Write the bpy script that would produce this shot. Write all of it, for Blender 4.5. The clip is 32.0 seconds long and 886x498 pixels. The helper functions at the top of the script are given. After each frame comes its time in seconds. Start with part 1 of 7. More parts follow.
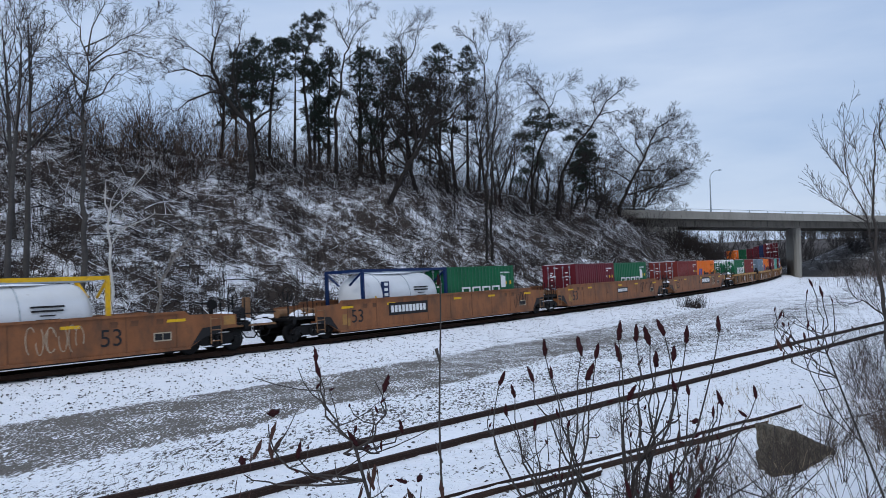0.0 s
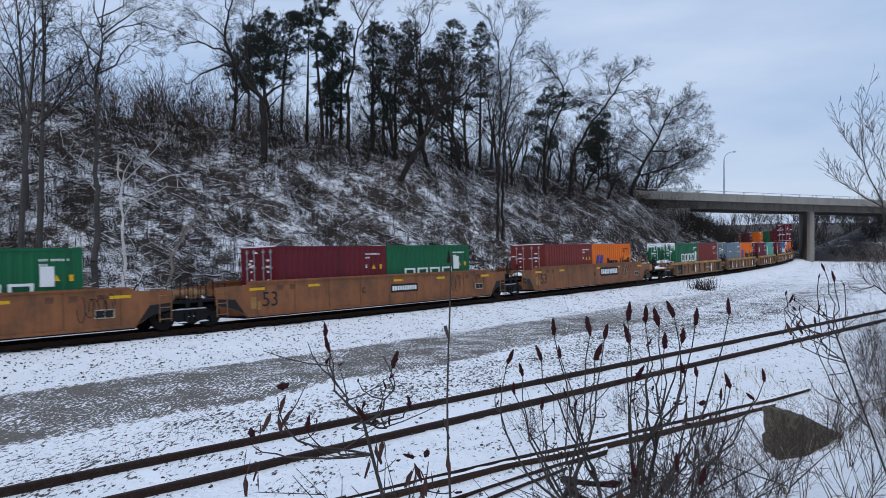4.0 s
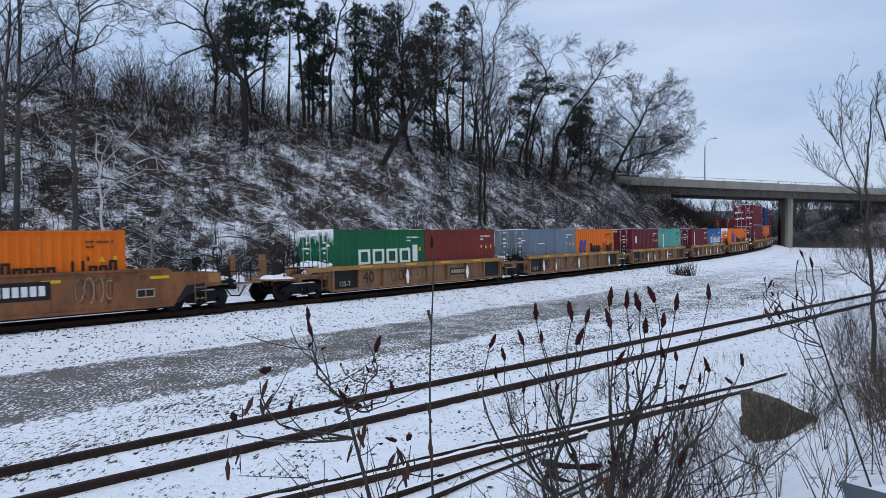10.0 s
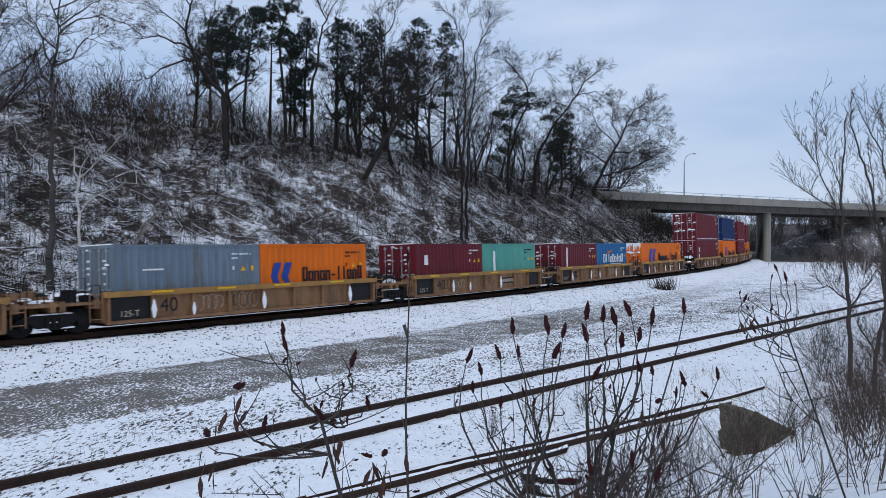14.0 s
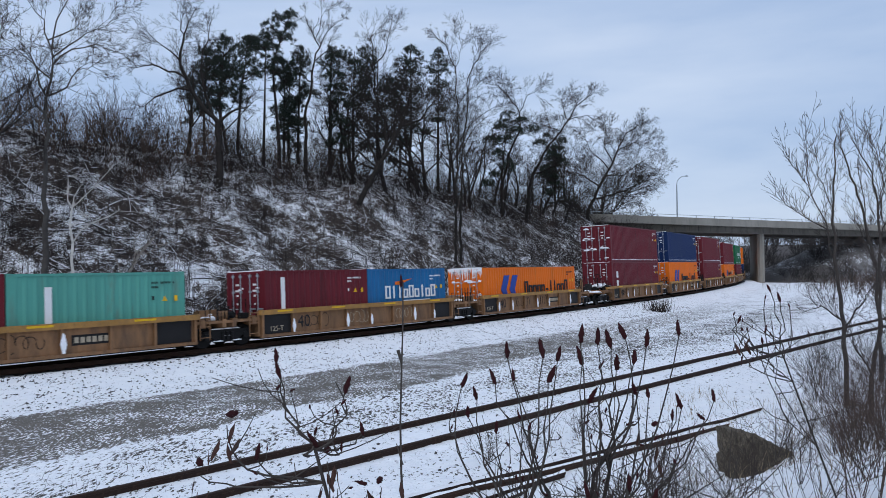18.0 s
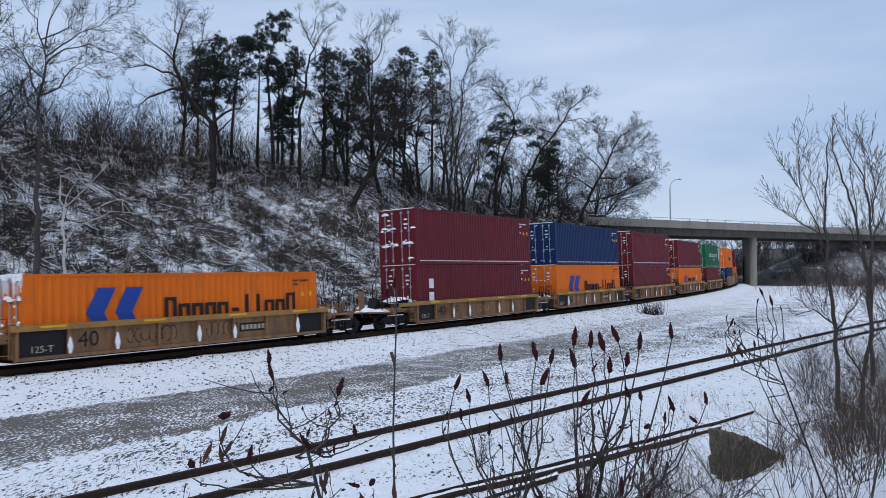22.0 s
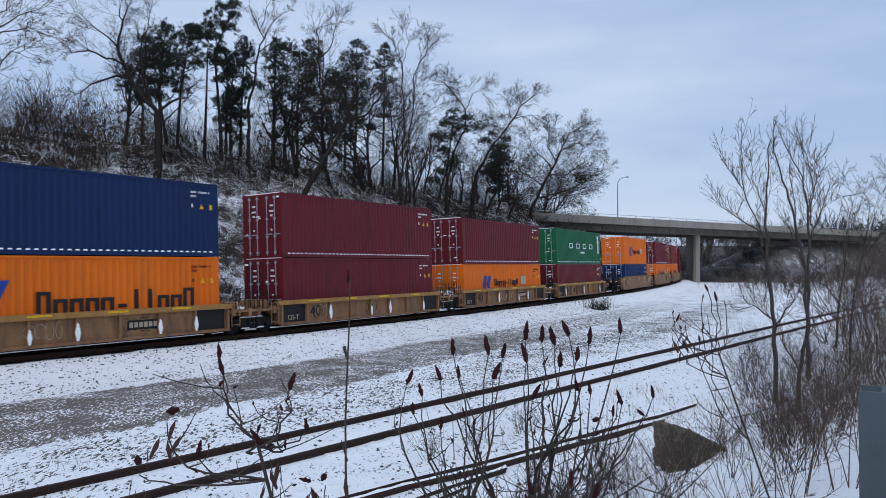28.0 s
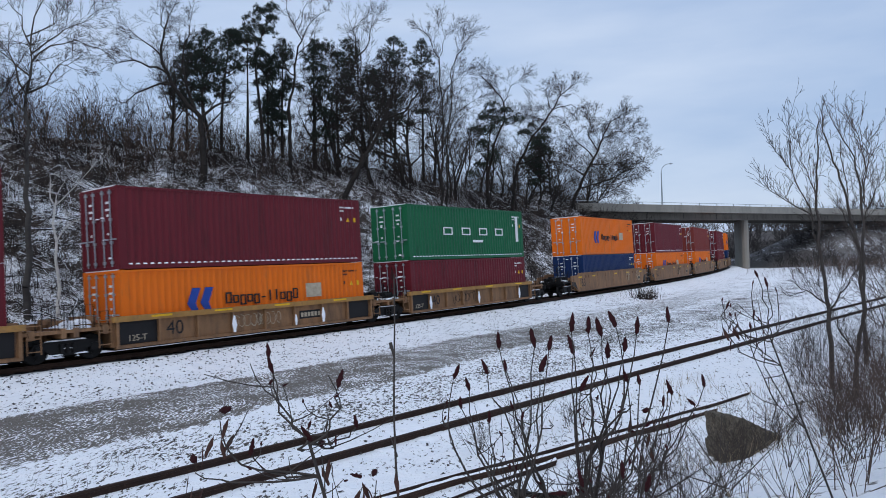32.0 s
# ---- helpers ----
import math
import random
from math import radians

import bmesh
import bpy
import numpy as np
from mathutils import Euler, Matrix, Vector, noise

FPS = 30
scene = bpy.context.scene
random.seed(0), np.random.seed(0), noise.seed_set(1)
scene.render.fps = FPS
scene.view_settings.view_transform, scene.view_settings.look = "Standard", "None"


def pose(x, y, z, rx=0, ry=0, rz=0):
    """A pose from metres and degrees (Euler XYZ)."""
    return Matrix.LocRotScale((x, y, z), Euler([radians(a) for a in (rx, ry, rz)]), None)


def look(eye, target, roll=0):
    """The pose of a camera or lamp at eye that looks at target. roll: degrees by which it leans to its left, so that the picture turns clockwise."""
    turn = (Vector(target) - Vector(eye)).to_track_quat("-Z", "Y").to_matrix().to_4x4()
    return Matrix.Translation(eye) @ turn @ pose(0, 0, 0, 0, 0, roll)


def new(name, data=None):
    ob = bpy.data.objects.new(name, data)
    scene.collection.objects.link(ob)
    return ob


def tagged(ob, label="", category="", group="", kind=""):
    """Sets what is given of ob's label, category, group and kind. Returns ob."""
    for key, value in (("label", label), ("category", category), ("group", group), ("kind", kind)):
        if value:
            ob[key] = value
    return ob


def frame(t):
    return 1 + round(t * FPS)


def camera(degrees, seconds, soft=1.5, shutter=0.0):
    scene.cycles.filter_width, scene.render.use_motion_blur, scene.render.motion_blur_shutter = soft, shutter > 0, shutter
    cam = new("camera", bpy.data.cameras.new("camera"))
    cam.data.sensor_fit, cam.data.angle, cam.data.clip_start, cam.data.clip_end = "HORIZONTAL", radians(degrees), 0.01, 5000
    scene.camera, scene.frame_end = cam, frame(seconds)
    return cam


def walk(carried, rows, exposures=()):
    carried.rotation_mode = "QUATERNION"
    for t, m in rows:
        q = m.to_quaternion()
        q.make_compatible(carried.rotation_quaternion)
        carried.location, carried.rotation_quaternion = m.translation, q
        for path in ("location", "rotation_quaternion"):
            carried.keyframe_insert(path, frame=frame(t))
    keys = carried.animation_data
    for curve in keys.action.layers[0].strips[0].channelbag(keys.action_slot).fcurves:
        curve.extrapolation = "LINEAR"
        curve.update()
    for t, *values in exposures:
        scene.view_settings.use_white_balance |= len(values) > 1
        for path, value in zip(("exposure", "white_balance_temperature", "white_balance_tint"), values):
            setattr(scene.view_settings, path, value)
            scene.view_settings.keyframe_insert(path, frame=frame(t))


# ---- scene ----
# ---- camera and its walk ----
EYE = (0.0, 0.0, 3.01)
LENS = 60.54
cam = camera(LENS, 32.0, soft=0.75, shutter=0.3)
TURNS = [  # seconds, yaw, pitch, roll
    (0.0, 0.00, 1.29, 1.35), (0.5, 0.26, 1.46, 1.43), (1.0, 0.66, 1.43, 1.52), (1.5, 1.07, 1.38, 1.47),
    (2.0, 1.54, 1.16, 1.23), (2.5, 1.90, 0.78, 0.86), (3.0, 1.95, 0.37, 0.61), (3.5, 1.55, -0.05, 0.44),
    (4.0, 0.78, -0.39, 0.33), (4.5, -0.07, -0.56, 0.15), (6.5, -0.26, -0.00, 0.87), (7.0, -0.08, 0.01, 1.21),
    (7.5, -0.35, -0.22, 1.36), (8.0, -0.86, -0.54, 1.39), (8.5, -1.25, -0.80, 1.34), (9.0, -1.27, -1.03, 1.06),
    (9.5, -0.93, -1.31, 0.56), (10.0, -0.57, -1.56, 0.05), (10.5, -0.49, -1.76, -0.45), (11.0, -0.95, -1.85, -0.87),
    (11.5, -1.49, -1.81, -1.02), (12.0, -1.99, -1.69, -0.91), (12.5, -2.15, -1.44, -0.43), (13.0, -1.99, -1.24, -0.13),
    (13.5, -1.78, -1.02, -0.24), (14.0, -1.92, -0.48, 0.02), (14.5, -2.61, 0.27, 0.39), (16.5, -3.57, 2.27, 1.30),
    (17.0, -2.71, 1.99, 1.04), (17.5, -2.23, 1.64, 0.86), (18.0, -2.32, 1.37, 0.66), (18.5, -2.82, 1.32, 0.56),
    (19.0, -3.47, 1.42, 0.54), (19.5, -3.96, 1.60, 0.57), (20.0, -4.10, 1.68, 0.61), (20.5, -3.92, 1.67, 0.72),
    (21.0, -3.51, 1.58, 0.73), (21.5, -3.06, 1.50, 0.65), (22.0, -2.81, 1.52, 0.42), (22.5, -2.74, 1.64, 0.12),
    (23.0, -2.82, 1.65, -0.23), (23.5, -2.91, 1.66, -0.45), (24.0, -3.10, 1.71, -0.42), (24.5, -3.54, 1.98, 0.02),
    (25.0, -4.26, 2.14, 0.53), (25.5, -5.34, 2.17, 1.13), (27.5, -7.46, 1.19, 0.37), (28.0, -6.58, 1.09, -0.04),
    (28.5, -5.68, 0.94, -0.35), (29.0, -5.03, 0.89, -0.35), (29.5, -4.57, 0.81, -0.30), (30.0, -4.20, 0.84, 0.12),
    (30.5, -3.84, 0.90, 0.72), (31.0, -3.44, 0.94, 1.30), (31.5, -3.19, 0.92, 1.67), (32.0, -3.31, 0.72, 1.74),
]
# the hand sways a few centimetres sideways
SWAY = ((0, 0.0), (9, -0.003), (11, -0.012), (13, 0.012), (14.5, 0.034), (19, 0.036), (24, 0.034), (25.5, 0.02), (28, 0.012), (32, 0.014))
SWAY_T, SWAY_X = zip(*SWAY)
PATH = [(t, pose(EYE[0] + float(np.interp(t, SWAY_T, SWAY_X)), EYE[1], EYE[2], 90 + p, r, y)) for t, y, p, r in TURNS]
walk(cam, PATH)

# ---- overcast winter daylight ----
world = bpy.data.worlds.new("sky")
scene.world = world
world.use_nodes = True
wn, wl = world.node_tree.nodes, world.node_tree.links
wn.clear()
w_out = wn.new("ShaderNodeOutputWorld")
w_bg = wn.new("ShaderNodeBackground")
w_sky = wn.new("ShaderNodeTexSky")
w_sky.sky_type, w_sky.sun_disc = "NISHITA", False
w_sky.sun_elevation, w_sky.sun_rotation = radians(28), radians(150)
w_sky.air_density, w_sky.dust_density = 1.0, 1.5
w_co = wn.new("ShaderNodeTexCoord")
w_map = wn.new("ShaderNodeMapping")
w_map.inputs["Scale"].default_value = (1.0, 1.0, 4.5)
w_noise = wn.new("ShaderNodeTexNoise")
w_noise.inputs["Scale"].default_value, w_noise.inputs["Detail"].default_value = 2.1, 6.0
w_noise.inputs["Roughness"].default_value = 0.5
w_ramp = wn.new("ShaderNodeValToRGB")
w_ramp.color_ramp.elements[0].position, w_ramp.color_ramp.elements[0].color = 0.36, (4.7, 6.25, 9.1, 1)
w_ramp.color_ramp.elements[1].position, w_ramp.color_ramp.elements[1].color = 0.66, (7.0, 8.25, 10.5, 1)
w_mix = wn.new("ShaderNodeMix")
w_mix.data_type = "RGBA"
w_mix.inputs["Factor"].default_value = 0.82
wl.new(w_co.outputs["Generated"], w_map.inputs["Vector"])
wl.new(w_map.outputs["Vector"], w_noise.inputs["Vector"])
wl.new(w_noise.outputs["Fac"], w_ramp.inputs["Fac"])
wl.new(w_sky.outputs["Color"], w_mix.inputs[6])
wl.new(w_ramp.outputs["Color"], w_mix.inputs[7])
wl.new(w_mix.outputs[2], w_bg.inputs["Color"])
wl.new(w_bg.outputs["Background"], w_out.inputs["Surface"])
w_bg.inputs["Strength"].default_value = 0.085
sun = new("sun", bpy.data.lights.new("sun", "SUN"))
sun.data.energy, sun.data.angle, sun.data.color = 0.95, radians(25), (1.0, 0.99, 0.985)
sun.matrix_world = look((0, 0, 30), (0.42, 0.74, 29.1 - 0.0))
scene.view_settings.exposure = 0.14

# ---- materials ----
def nodes_of(name):
    m = bpy.data.materials.new(name)
    m.use_nodes = True
    n, l = m.node_tree.nodes, m.node_tree.links
    return m, n, l, n["Principled BSDF"]


def noise_node(n, l, vec, scale, detail=4.0, rough=0.55):
    t = n.new("ShaderNodeTexNoise")
    t.inputs["Scale"].default_value, t.inputs["Detail"].default_value, t.inputs["Roughness"].default_value = scale, detail, rough
    l.new(vec, t.inputs["Vector"])
    return t.outputs["Fac"]


def ramp_node(n, l, fac, stops):
    r = n.new("ShaderNodeValToRGB")
    e = r.color_ramp.elements
    while len(e) < len(stops):
        e.new(0.5)
    for el, (pos, col) in zip(e, stops):
        el.position = pos
        el.color = (*col, 1) if len(col) == 3 else (col[0], col[0], col[0], 1)
    l.new(fac, r.inputs["Fac"])
    return r.outputs["Color"]


def mix_node(n, l, fac, a, b, mode="MIX"):
    m = n.new("ShaderNodeMix")
    m.data_type, m.blend_type = "RGBA", mode
    for sock, v in ((m.inputs["Factor"], fac), (m.inputs[6], a), (m.inputs[7], b)):
        if isinstance(v, (int, float)):
            sock.default_value = v
        elif isinstance(v, tuple):
            sock.default_value = (*v, 1)
        else:
            l.new(v, sock)
    return m.outputs[2]


def math_node(n, l, op, a, b=0.0, clamp=False):
    m = n.new("ShaderNodeMath")
    m.operation, m.use_clamp = op, clamp
    for sock, v in ((m.inputs[0], a), (m.inputs[1], b)):
        if isinstance(v, (int, float)):
            sock.default_value = v
        else:
            l.new(v, sock)
    return m.outputs[0]


def bump_node(n, l, bsdf, height, strength=0.3, dist=0.02):
    b = n.new("ShaderNodeBump")
    b.inputs["Strength"].default_value, b.inputs["Distance"].default_value = strength, dist
    l.new(height, b.inputs["Height"])
    l.new(b.outputs["Normal"], bsdf.inputs["Normal"])


def mat(name, col, rough=0.6, metal=0.0, vary=0.25, scale=6.0, fine=60.0, dirt=None, dirt_amt=0.0, bump=0.15, tint=0.0, streak=1.0, spec=0.22):
    """A surface with two scales of variation; dirt: colour of stains; tint: change from object to object; streak: stretch of stains downwards."""
    m, n, l, b = nodes_of(name)
    co = n.new("ShaderNodeTexCoord").outputs["Object"]
    mp = n.new("ShaderNodeMapping")
    mp.inputs["Scale"].default_value = (1, 1, 1 / streak)
    l.new(co, mp.inputs["Vector"])
    big = noise_node(n, l, mp.outputs["Vector"], scale, 5.0, 0.6)
    small = noise_node(n, l, co, fine, 3.0, 0.6)
    dark = tuple(c * (1 - vary) for c in col)
    light = tuple(min(1, c * (1 + vary * 0.6)) for c in col)
    c = ramp_node(n, l, big, [(0.3, dark), (0.7, light)])
    c = mix_node(n, l, 0.25, c, ramp_node(n, l, small, [(0.3, dark), (0.7, light)]))
    if dirt:
        d = ramp_node(n, l, noise_node(n, l, mp.outputs["Vector"], scale * 2.7, 8.0, 0.7), [(0.62 - dirt_amt * 0.35, (0,)), (0.74, (1,))])
        c = mix_node(n, l, d, c, dirt)
    if tint:
        inf = n.new("ShaderNodeObjectInfo").outputs["Random"]
        c = mix_node(n, l, tint, c, ramp_node(n, l, inf, [(0.0, (0.25,)), (1.0, (0.85,))]), "OVERLAY")
    l.new(c, b.inputs["Base Color"])
    b.inputs["Metallic"].default_value = metal
    b.inputs["Specular IOR Level"].default_value = spec
    r = math_node(n, l, "MULTIPLY_ADD", big, 0.3)
    r.node.inputs[2].default_value = rough - 0.15
    l.new(r, b.inputs["Roughness"])
    if bump:
        bump_node(n, l, b, small, bump, 0.01)
    return m


SNOW_COL = (0.80, 0.84, 0.90)
M = {}
M["snow"] = mat("snow", (0.86, 0.88, 0.92), 0.75, vary=0.08, scale=3, fine=25, bump=0.4)
M["maroon"] = mat("maroon_paint", (0.125, 0.0115, 0.019), 0.5, vary=0.16, scale=0.9, dirt=(0.06, 0.009, 0.012), dirt_amt=0.25, bump=0.05, streak=6)
M["red"] = mat("faded_red_paint", (0.18, 0.027, 0.022), 0.55, vary=0.2, scale=0.9, dirt=(0.1, 0.035, 0.03), dirt_amt=0.3, bump=0.05, streak=6)
M["orange"] = mat("orange_paint", (0.72, 0.145, 0.006), 0.5, vary=0.12, scale=0.8, dirt=(0.45, 0.12, 0.02), dirt_amt=0.2, bump=0.05, streak=6)
M["blue"] = mat("blue_paint", (0.012, 0.125, 0.30), 0.5, vary=0.15, scale=0.8, dirt=(0.02, 0.07, 0.19), dirt_amt=0.2, bump=0.05, streak=6)
M["navy"] = mat("navy_paint", (0.004, 0.02, 0.085), 0.5, vary=0.18, scale=0.8, bump=0.05, streak=6)
M["green"] = mat("green_paint", (0.008, 0.11, 0.045), 0.5, vary=0.15, scale=0.8, dirt=(0.012, 0.07, 0.036), dirt_amt=0.2, bump=0.05, streak=6)
M["teal"] = mat("teal_paint", (0.09, 0.33, 0.27), 0.55, vary=0.15, scale=0.8, dirt=(0.12, 0.2, 0.16), dirt_amt=0.2, bump=0.05, streak=6)
M["grey"] = mat("blue_grey_paint", (0.15, 0.2, 0.25), 0.6, vary=0.2, scale=0.9, dirt=(0.12, 0.09, 0.07), dirt_amt=0.3, bump=0.05, streak=6)
M["white"] = mat("white_paint", (0.75, 0.76, 0.76), 0.5, vary=0.08, scale=2, bump=0.02)
M["tank"] = mat("white_tank_cladding", (0.68, 0.70, 0.72), 0.38, vary=0.08, scale=1.2, dirt=(0.5, 0.5, 0.5), dirt_amt=0.1, bump=0.04)
M["yellow"] = mat("yellow_paint", (0.72, 0.42, 0.015), 0.5, vary=0.15, scale=3, dirt=(0.3, 0.18, 0.05), dirt_amt=0.25)
M["car"] = mat("railcar_ochre_paint", (0.25, 0.1, 0.042), 0.6, vary=0.32, scale=0.9, fine=22, dirt=(0.1, 0.055, 0.035), dirt_amt=0.5, bump=0.08, tint=0.12, streak=2.2)
M["carbeige"] = mat("railcar_beige_paint", (0.265, 0.142, 0.07), 0.6, vary=0.35, scale=1.2, fine=22, dirt=(0.1, 0.062, 0.042), dirt_amt=0.5, bump=0.08, tint=0.12, streak=4)
M["cardark"] = mat("railcar_dark_patch", (0.017, 0.016, 0.017), 0.6, vary=0.3, scale=3)
M["carseam"] = mat("railcar_worn_seam", (0.14, 0.065, 0.035), 0.7, vary=0.4, scale=3)
M["chord"] = mat("railcar_yellow_chord", (0.36, 0.19, 0.055), 0.6, vary=0.3, scale=2, dirt=(0.22, 0.13, 0.06), dirt_amt=0.45)
M["iron"] = mat("dark_greasy_iron", (0.0095, 0.009, 0.0095), 0.55, metal=0.2, vary=0.4, scale=8)
M["rust"] = mat("rusty_rail_side", (0.055, 0.031, 0.022), 0.8, vary=0.35, scale=5, dirt=(0.03, 0.02, 0.015), dirt_amt=0.3, bump=0.3)
M["railside"] = mat("dark_rusty_rail", (0.034, 0.02, 0.016), 0.85, vary=0.35, scale=5, dirt=(0.075, 0.042, 0.028), dirt_amt=0.3, bump=0.3)
M["tie"] = mat("weathered_tie_wood", (0.055, 0.042, 0.034), 0.9, vary=0.4, scale=8, dirt=SNOW_COL, dirt_amt=0.35, bump=0.5, tint=0.2)
M["concrete"] = mat("bridge_concrete", (0.27, 0.255, 0.225), 0.85, vary=0.2, scale=0.35, fine=20, dirt=(0.2, 0.19, 0.17), dirt_amt=0.35, bump=0.3, streak=3)
M["oldconcrete"] = mat("old_brown_concrete", (0.135, 0.115, 0.088), 0.95, vary=0.75, scale=11, fine=38, dirt=(0.022, 0.018, 0.014), dirt_amt=0.5, bump=1.0)
M["steel"] = mat("galvanised_steel", (0.36, 0.41, 0.45), 0.5, metal=0.5, vary=0.2, scale=9, fine=90, bump=0.05)
M["bark"] = mat("dark_bark", (0.028, 0.024, 0.022), 0.95, vary=0.4, scale=4, bump=0.4)
M["barkgrey"] = mat("grey_bark", (0.068, 0.063, 0.06), 0.95, vary=0.35, scale=4, bump=0.4)
M["birch"] = mat("pale_birch_bark", (0.62, 0.6, 0.57), 0.85, vary=0.2, scale=4, dirt=(0.1, 0.09, 0.08), dirt_amt=0.3, bump=0.3)
M["palebark"] = mat("weathered_pale_bark", (0.3, 0.27, 0.24), 0.9, vary=0.35, scale=4, dirt=(0.07, 0.06, 0.05), dirt_amt=0.4, bump=0.3)
M["twig"] = mat("fine_twigs", (0.031, 0.026, 0.025), 0.95, vary=0.35, scale=0.4, bump=0)
M["brush"] = mat("hill_brush_stems", (0.034, 0.027, 0.024), 0.95, vary=0.45, scale=0.35, bump=0)
M["needles"] = mat("pine_needles", (0.02, 0.03, 0.024), 0.8, vary=0.55, scale=2.2, bump=0)
M["sumac"] = mat("sumac_stem", (0.058, 0.049, 0.044), 0.9, vary=0.35, scale=9, bump=0.2)
M["fruit"] = mat("sumac_fruit", (0.05, 0.011, 0.013), 0.95, vary=0.5, scale=40, fine=200, bump=0.8)
M["deadleaf"] = mat("withered_leaf", (0.06, 0.03, 0.024), 0.9, vary=0.4, scale=30, bump=0.3)
M["grass"] = mat("dry_grass", (0.33, 0.26, 0.17), 0.9, vary=0.35, scale=2, bump=0)
M["decal"] = mat("black_lettering", (0.018, 0.018, 0.02), 0.6, vary=0.2, bump=0)
M["bluemark"] = mat("blue_mark", (0.02, 0.06, 0.3), 0.6, vary=0.15, bump=0)
M["palemark"] = mat("faint_chalk_paint", (0.45, 0.38, 0.28), 0.7, vary=0.3, bump=0)
M["stone"] = mat("ballast_stone", (0.075, 0.07, 0.07), 0.95, vary=0.4, scale=8, bump=0.5, tint=0.3)
M["farwood"] = mat("far_bare_woods", (0.05, 0.046, 0.046), 1.0, vary=0.3, scale=0.15, bump=0)

# girder concrete: a darker tone than the deck, with streaked stains
M["girder"] = mat("dark_girder_concrete", (0.13, 0.12, 0.105), 0.9, vary=0.25, scale=0.4, fine=15, dirt=(0.06, 0.055, 0.05), dirt_amt=0.4, bump=0.2, streak=3)
M["dullsteel"] = mat("dull_galvanised_steel", (0.085, 0.105, 0.12), 0.6, metal=0.2, vary=0.15, scale=7, fine=80, bump=0.05)
# main sleepers: dark wood with the shade under the train put into the colour
M["tiedark"] = mat("dark_and_shaded_wood", (0.012, 0.01, 0.009), 0.9, vary=0.4, scale=8, bump=0.4)
M["weed"] = mat("dead_weed_stems", (0.055, 0.043, 0.036), 0.95, vary=0.4, scale=3, bump=0)
M["thicket"] = mat("brown_thicket_stems", (0.1, 0.072, 0.06), 0.95, vary=0.4, scale=0.5, bump=0)

# ---- plan: one main track on a curve, two sidings, a hill behind, a bank beside the camera ----
HEAD, BEND, TILT = -42.067, 0.121268, 1.96  # heading at s = 0 (degrees), turn per metre, cant
TRACK_D = 25.856
_th, _k = radians(HEAD), radians(BEND)
RAD = 1 / _k
NOR = Vector((-math.cos(_th), -math.sin(_th), 0))
START = NOR * TRACK_D
CENTRE = START + NOR * RAD


def on_track(s, off=0.0, z=0.0):
    h = _th + _k * s
    n = Vector((-math.cos(h), -math.sin(h), 0))
    return CENTRE - n * (RAD - off) + Vector((0, 0, z))


def track_so(x, y):
    """Distance along the main track and offset to its far side, for arrays."""
    vx, vy = x - CENTRE.x, y - CENTRE.y
    a0 = math.atan2(START.y - CENTRE.y, START.x - CENTRE.x)
    a = np.arctan2(vy, vx) - a0
    a = (a + np.pi) % (2 * np.pi) - np.pi
    return a * RAD, RAD - np.hypot(vx, vy)


def sstep(a, b, v):
    u = np.clip((v - a) / (b - a), 0, 1)
    return u * u * (3 - 2 * u)


class Lattice:
    """Smooth value noise on a seeded lattice, for arrays."""

    def __init__(self, seed):
        self.g = np.random.RandomState(seed).rand(256, 256)

    def at(self, x, y, size):
        x, y = np.asarray(x, float) / size, np.asarray(y, float) / size
        i, j = np.floor(x).astype(int), np.floor(y).astype(int)
        u, v = x - i, y - j
        u, v = u * u * (3 - 2 * u), v * v * (3 - 2 * v)
        g = self.g
        a, b = g[i % 256, j % 256], g[(i + 1) % 256, j % 256]
        c, d = g[i % 256, (j + 1) % 256], g[(i + 1) % 256, (j + 1) % 256]
        return (a * (1 - u) + b * u) * (1 - v) + (c * (1 - u) + d * u) * v - 0.5


LAT = Lattice(5)
SLOPE, CREST, TOE = 0.72, 10.6, 4.6
SIDE_DIR = Vector((0.711, 0.703, 0))
SIDE_P = Vector((7.1, 23.3, 0))
SPUR_DIR = Vector((0.775, 0.632, 0))
SPUR_P = Vector((4.76, 15.72, 0))


def side_off(x, y, p, d):
    return (x - p.x) * -d.y + (y - p.y) * d.x


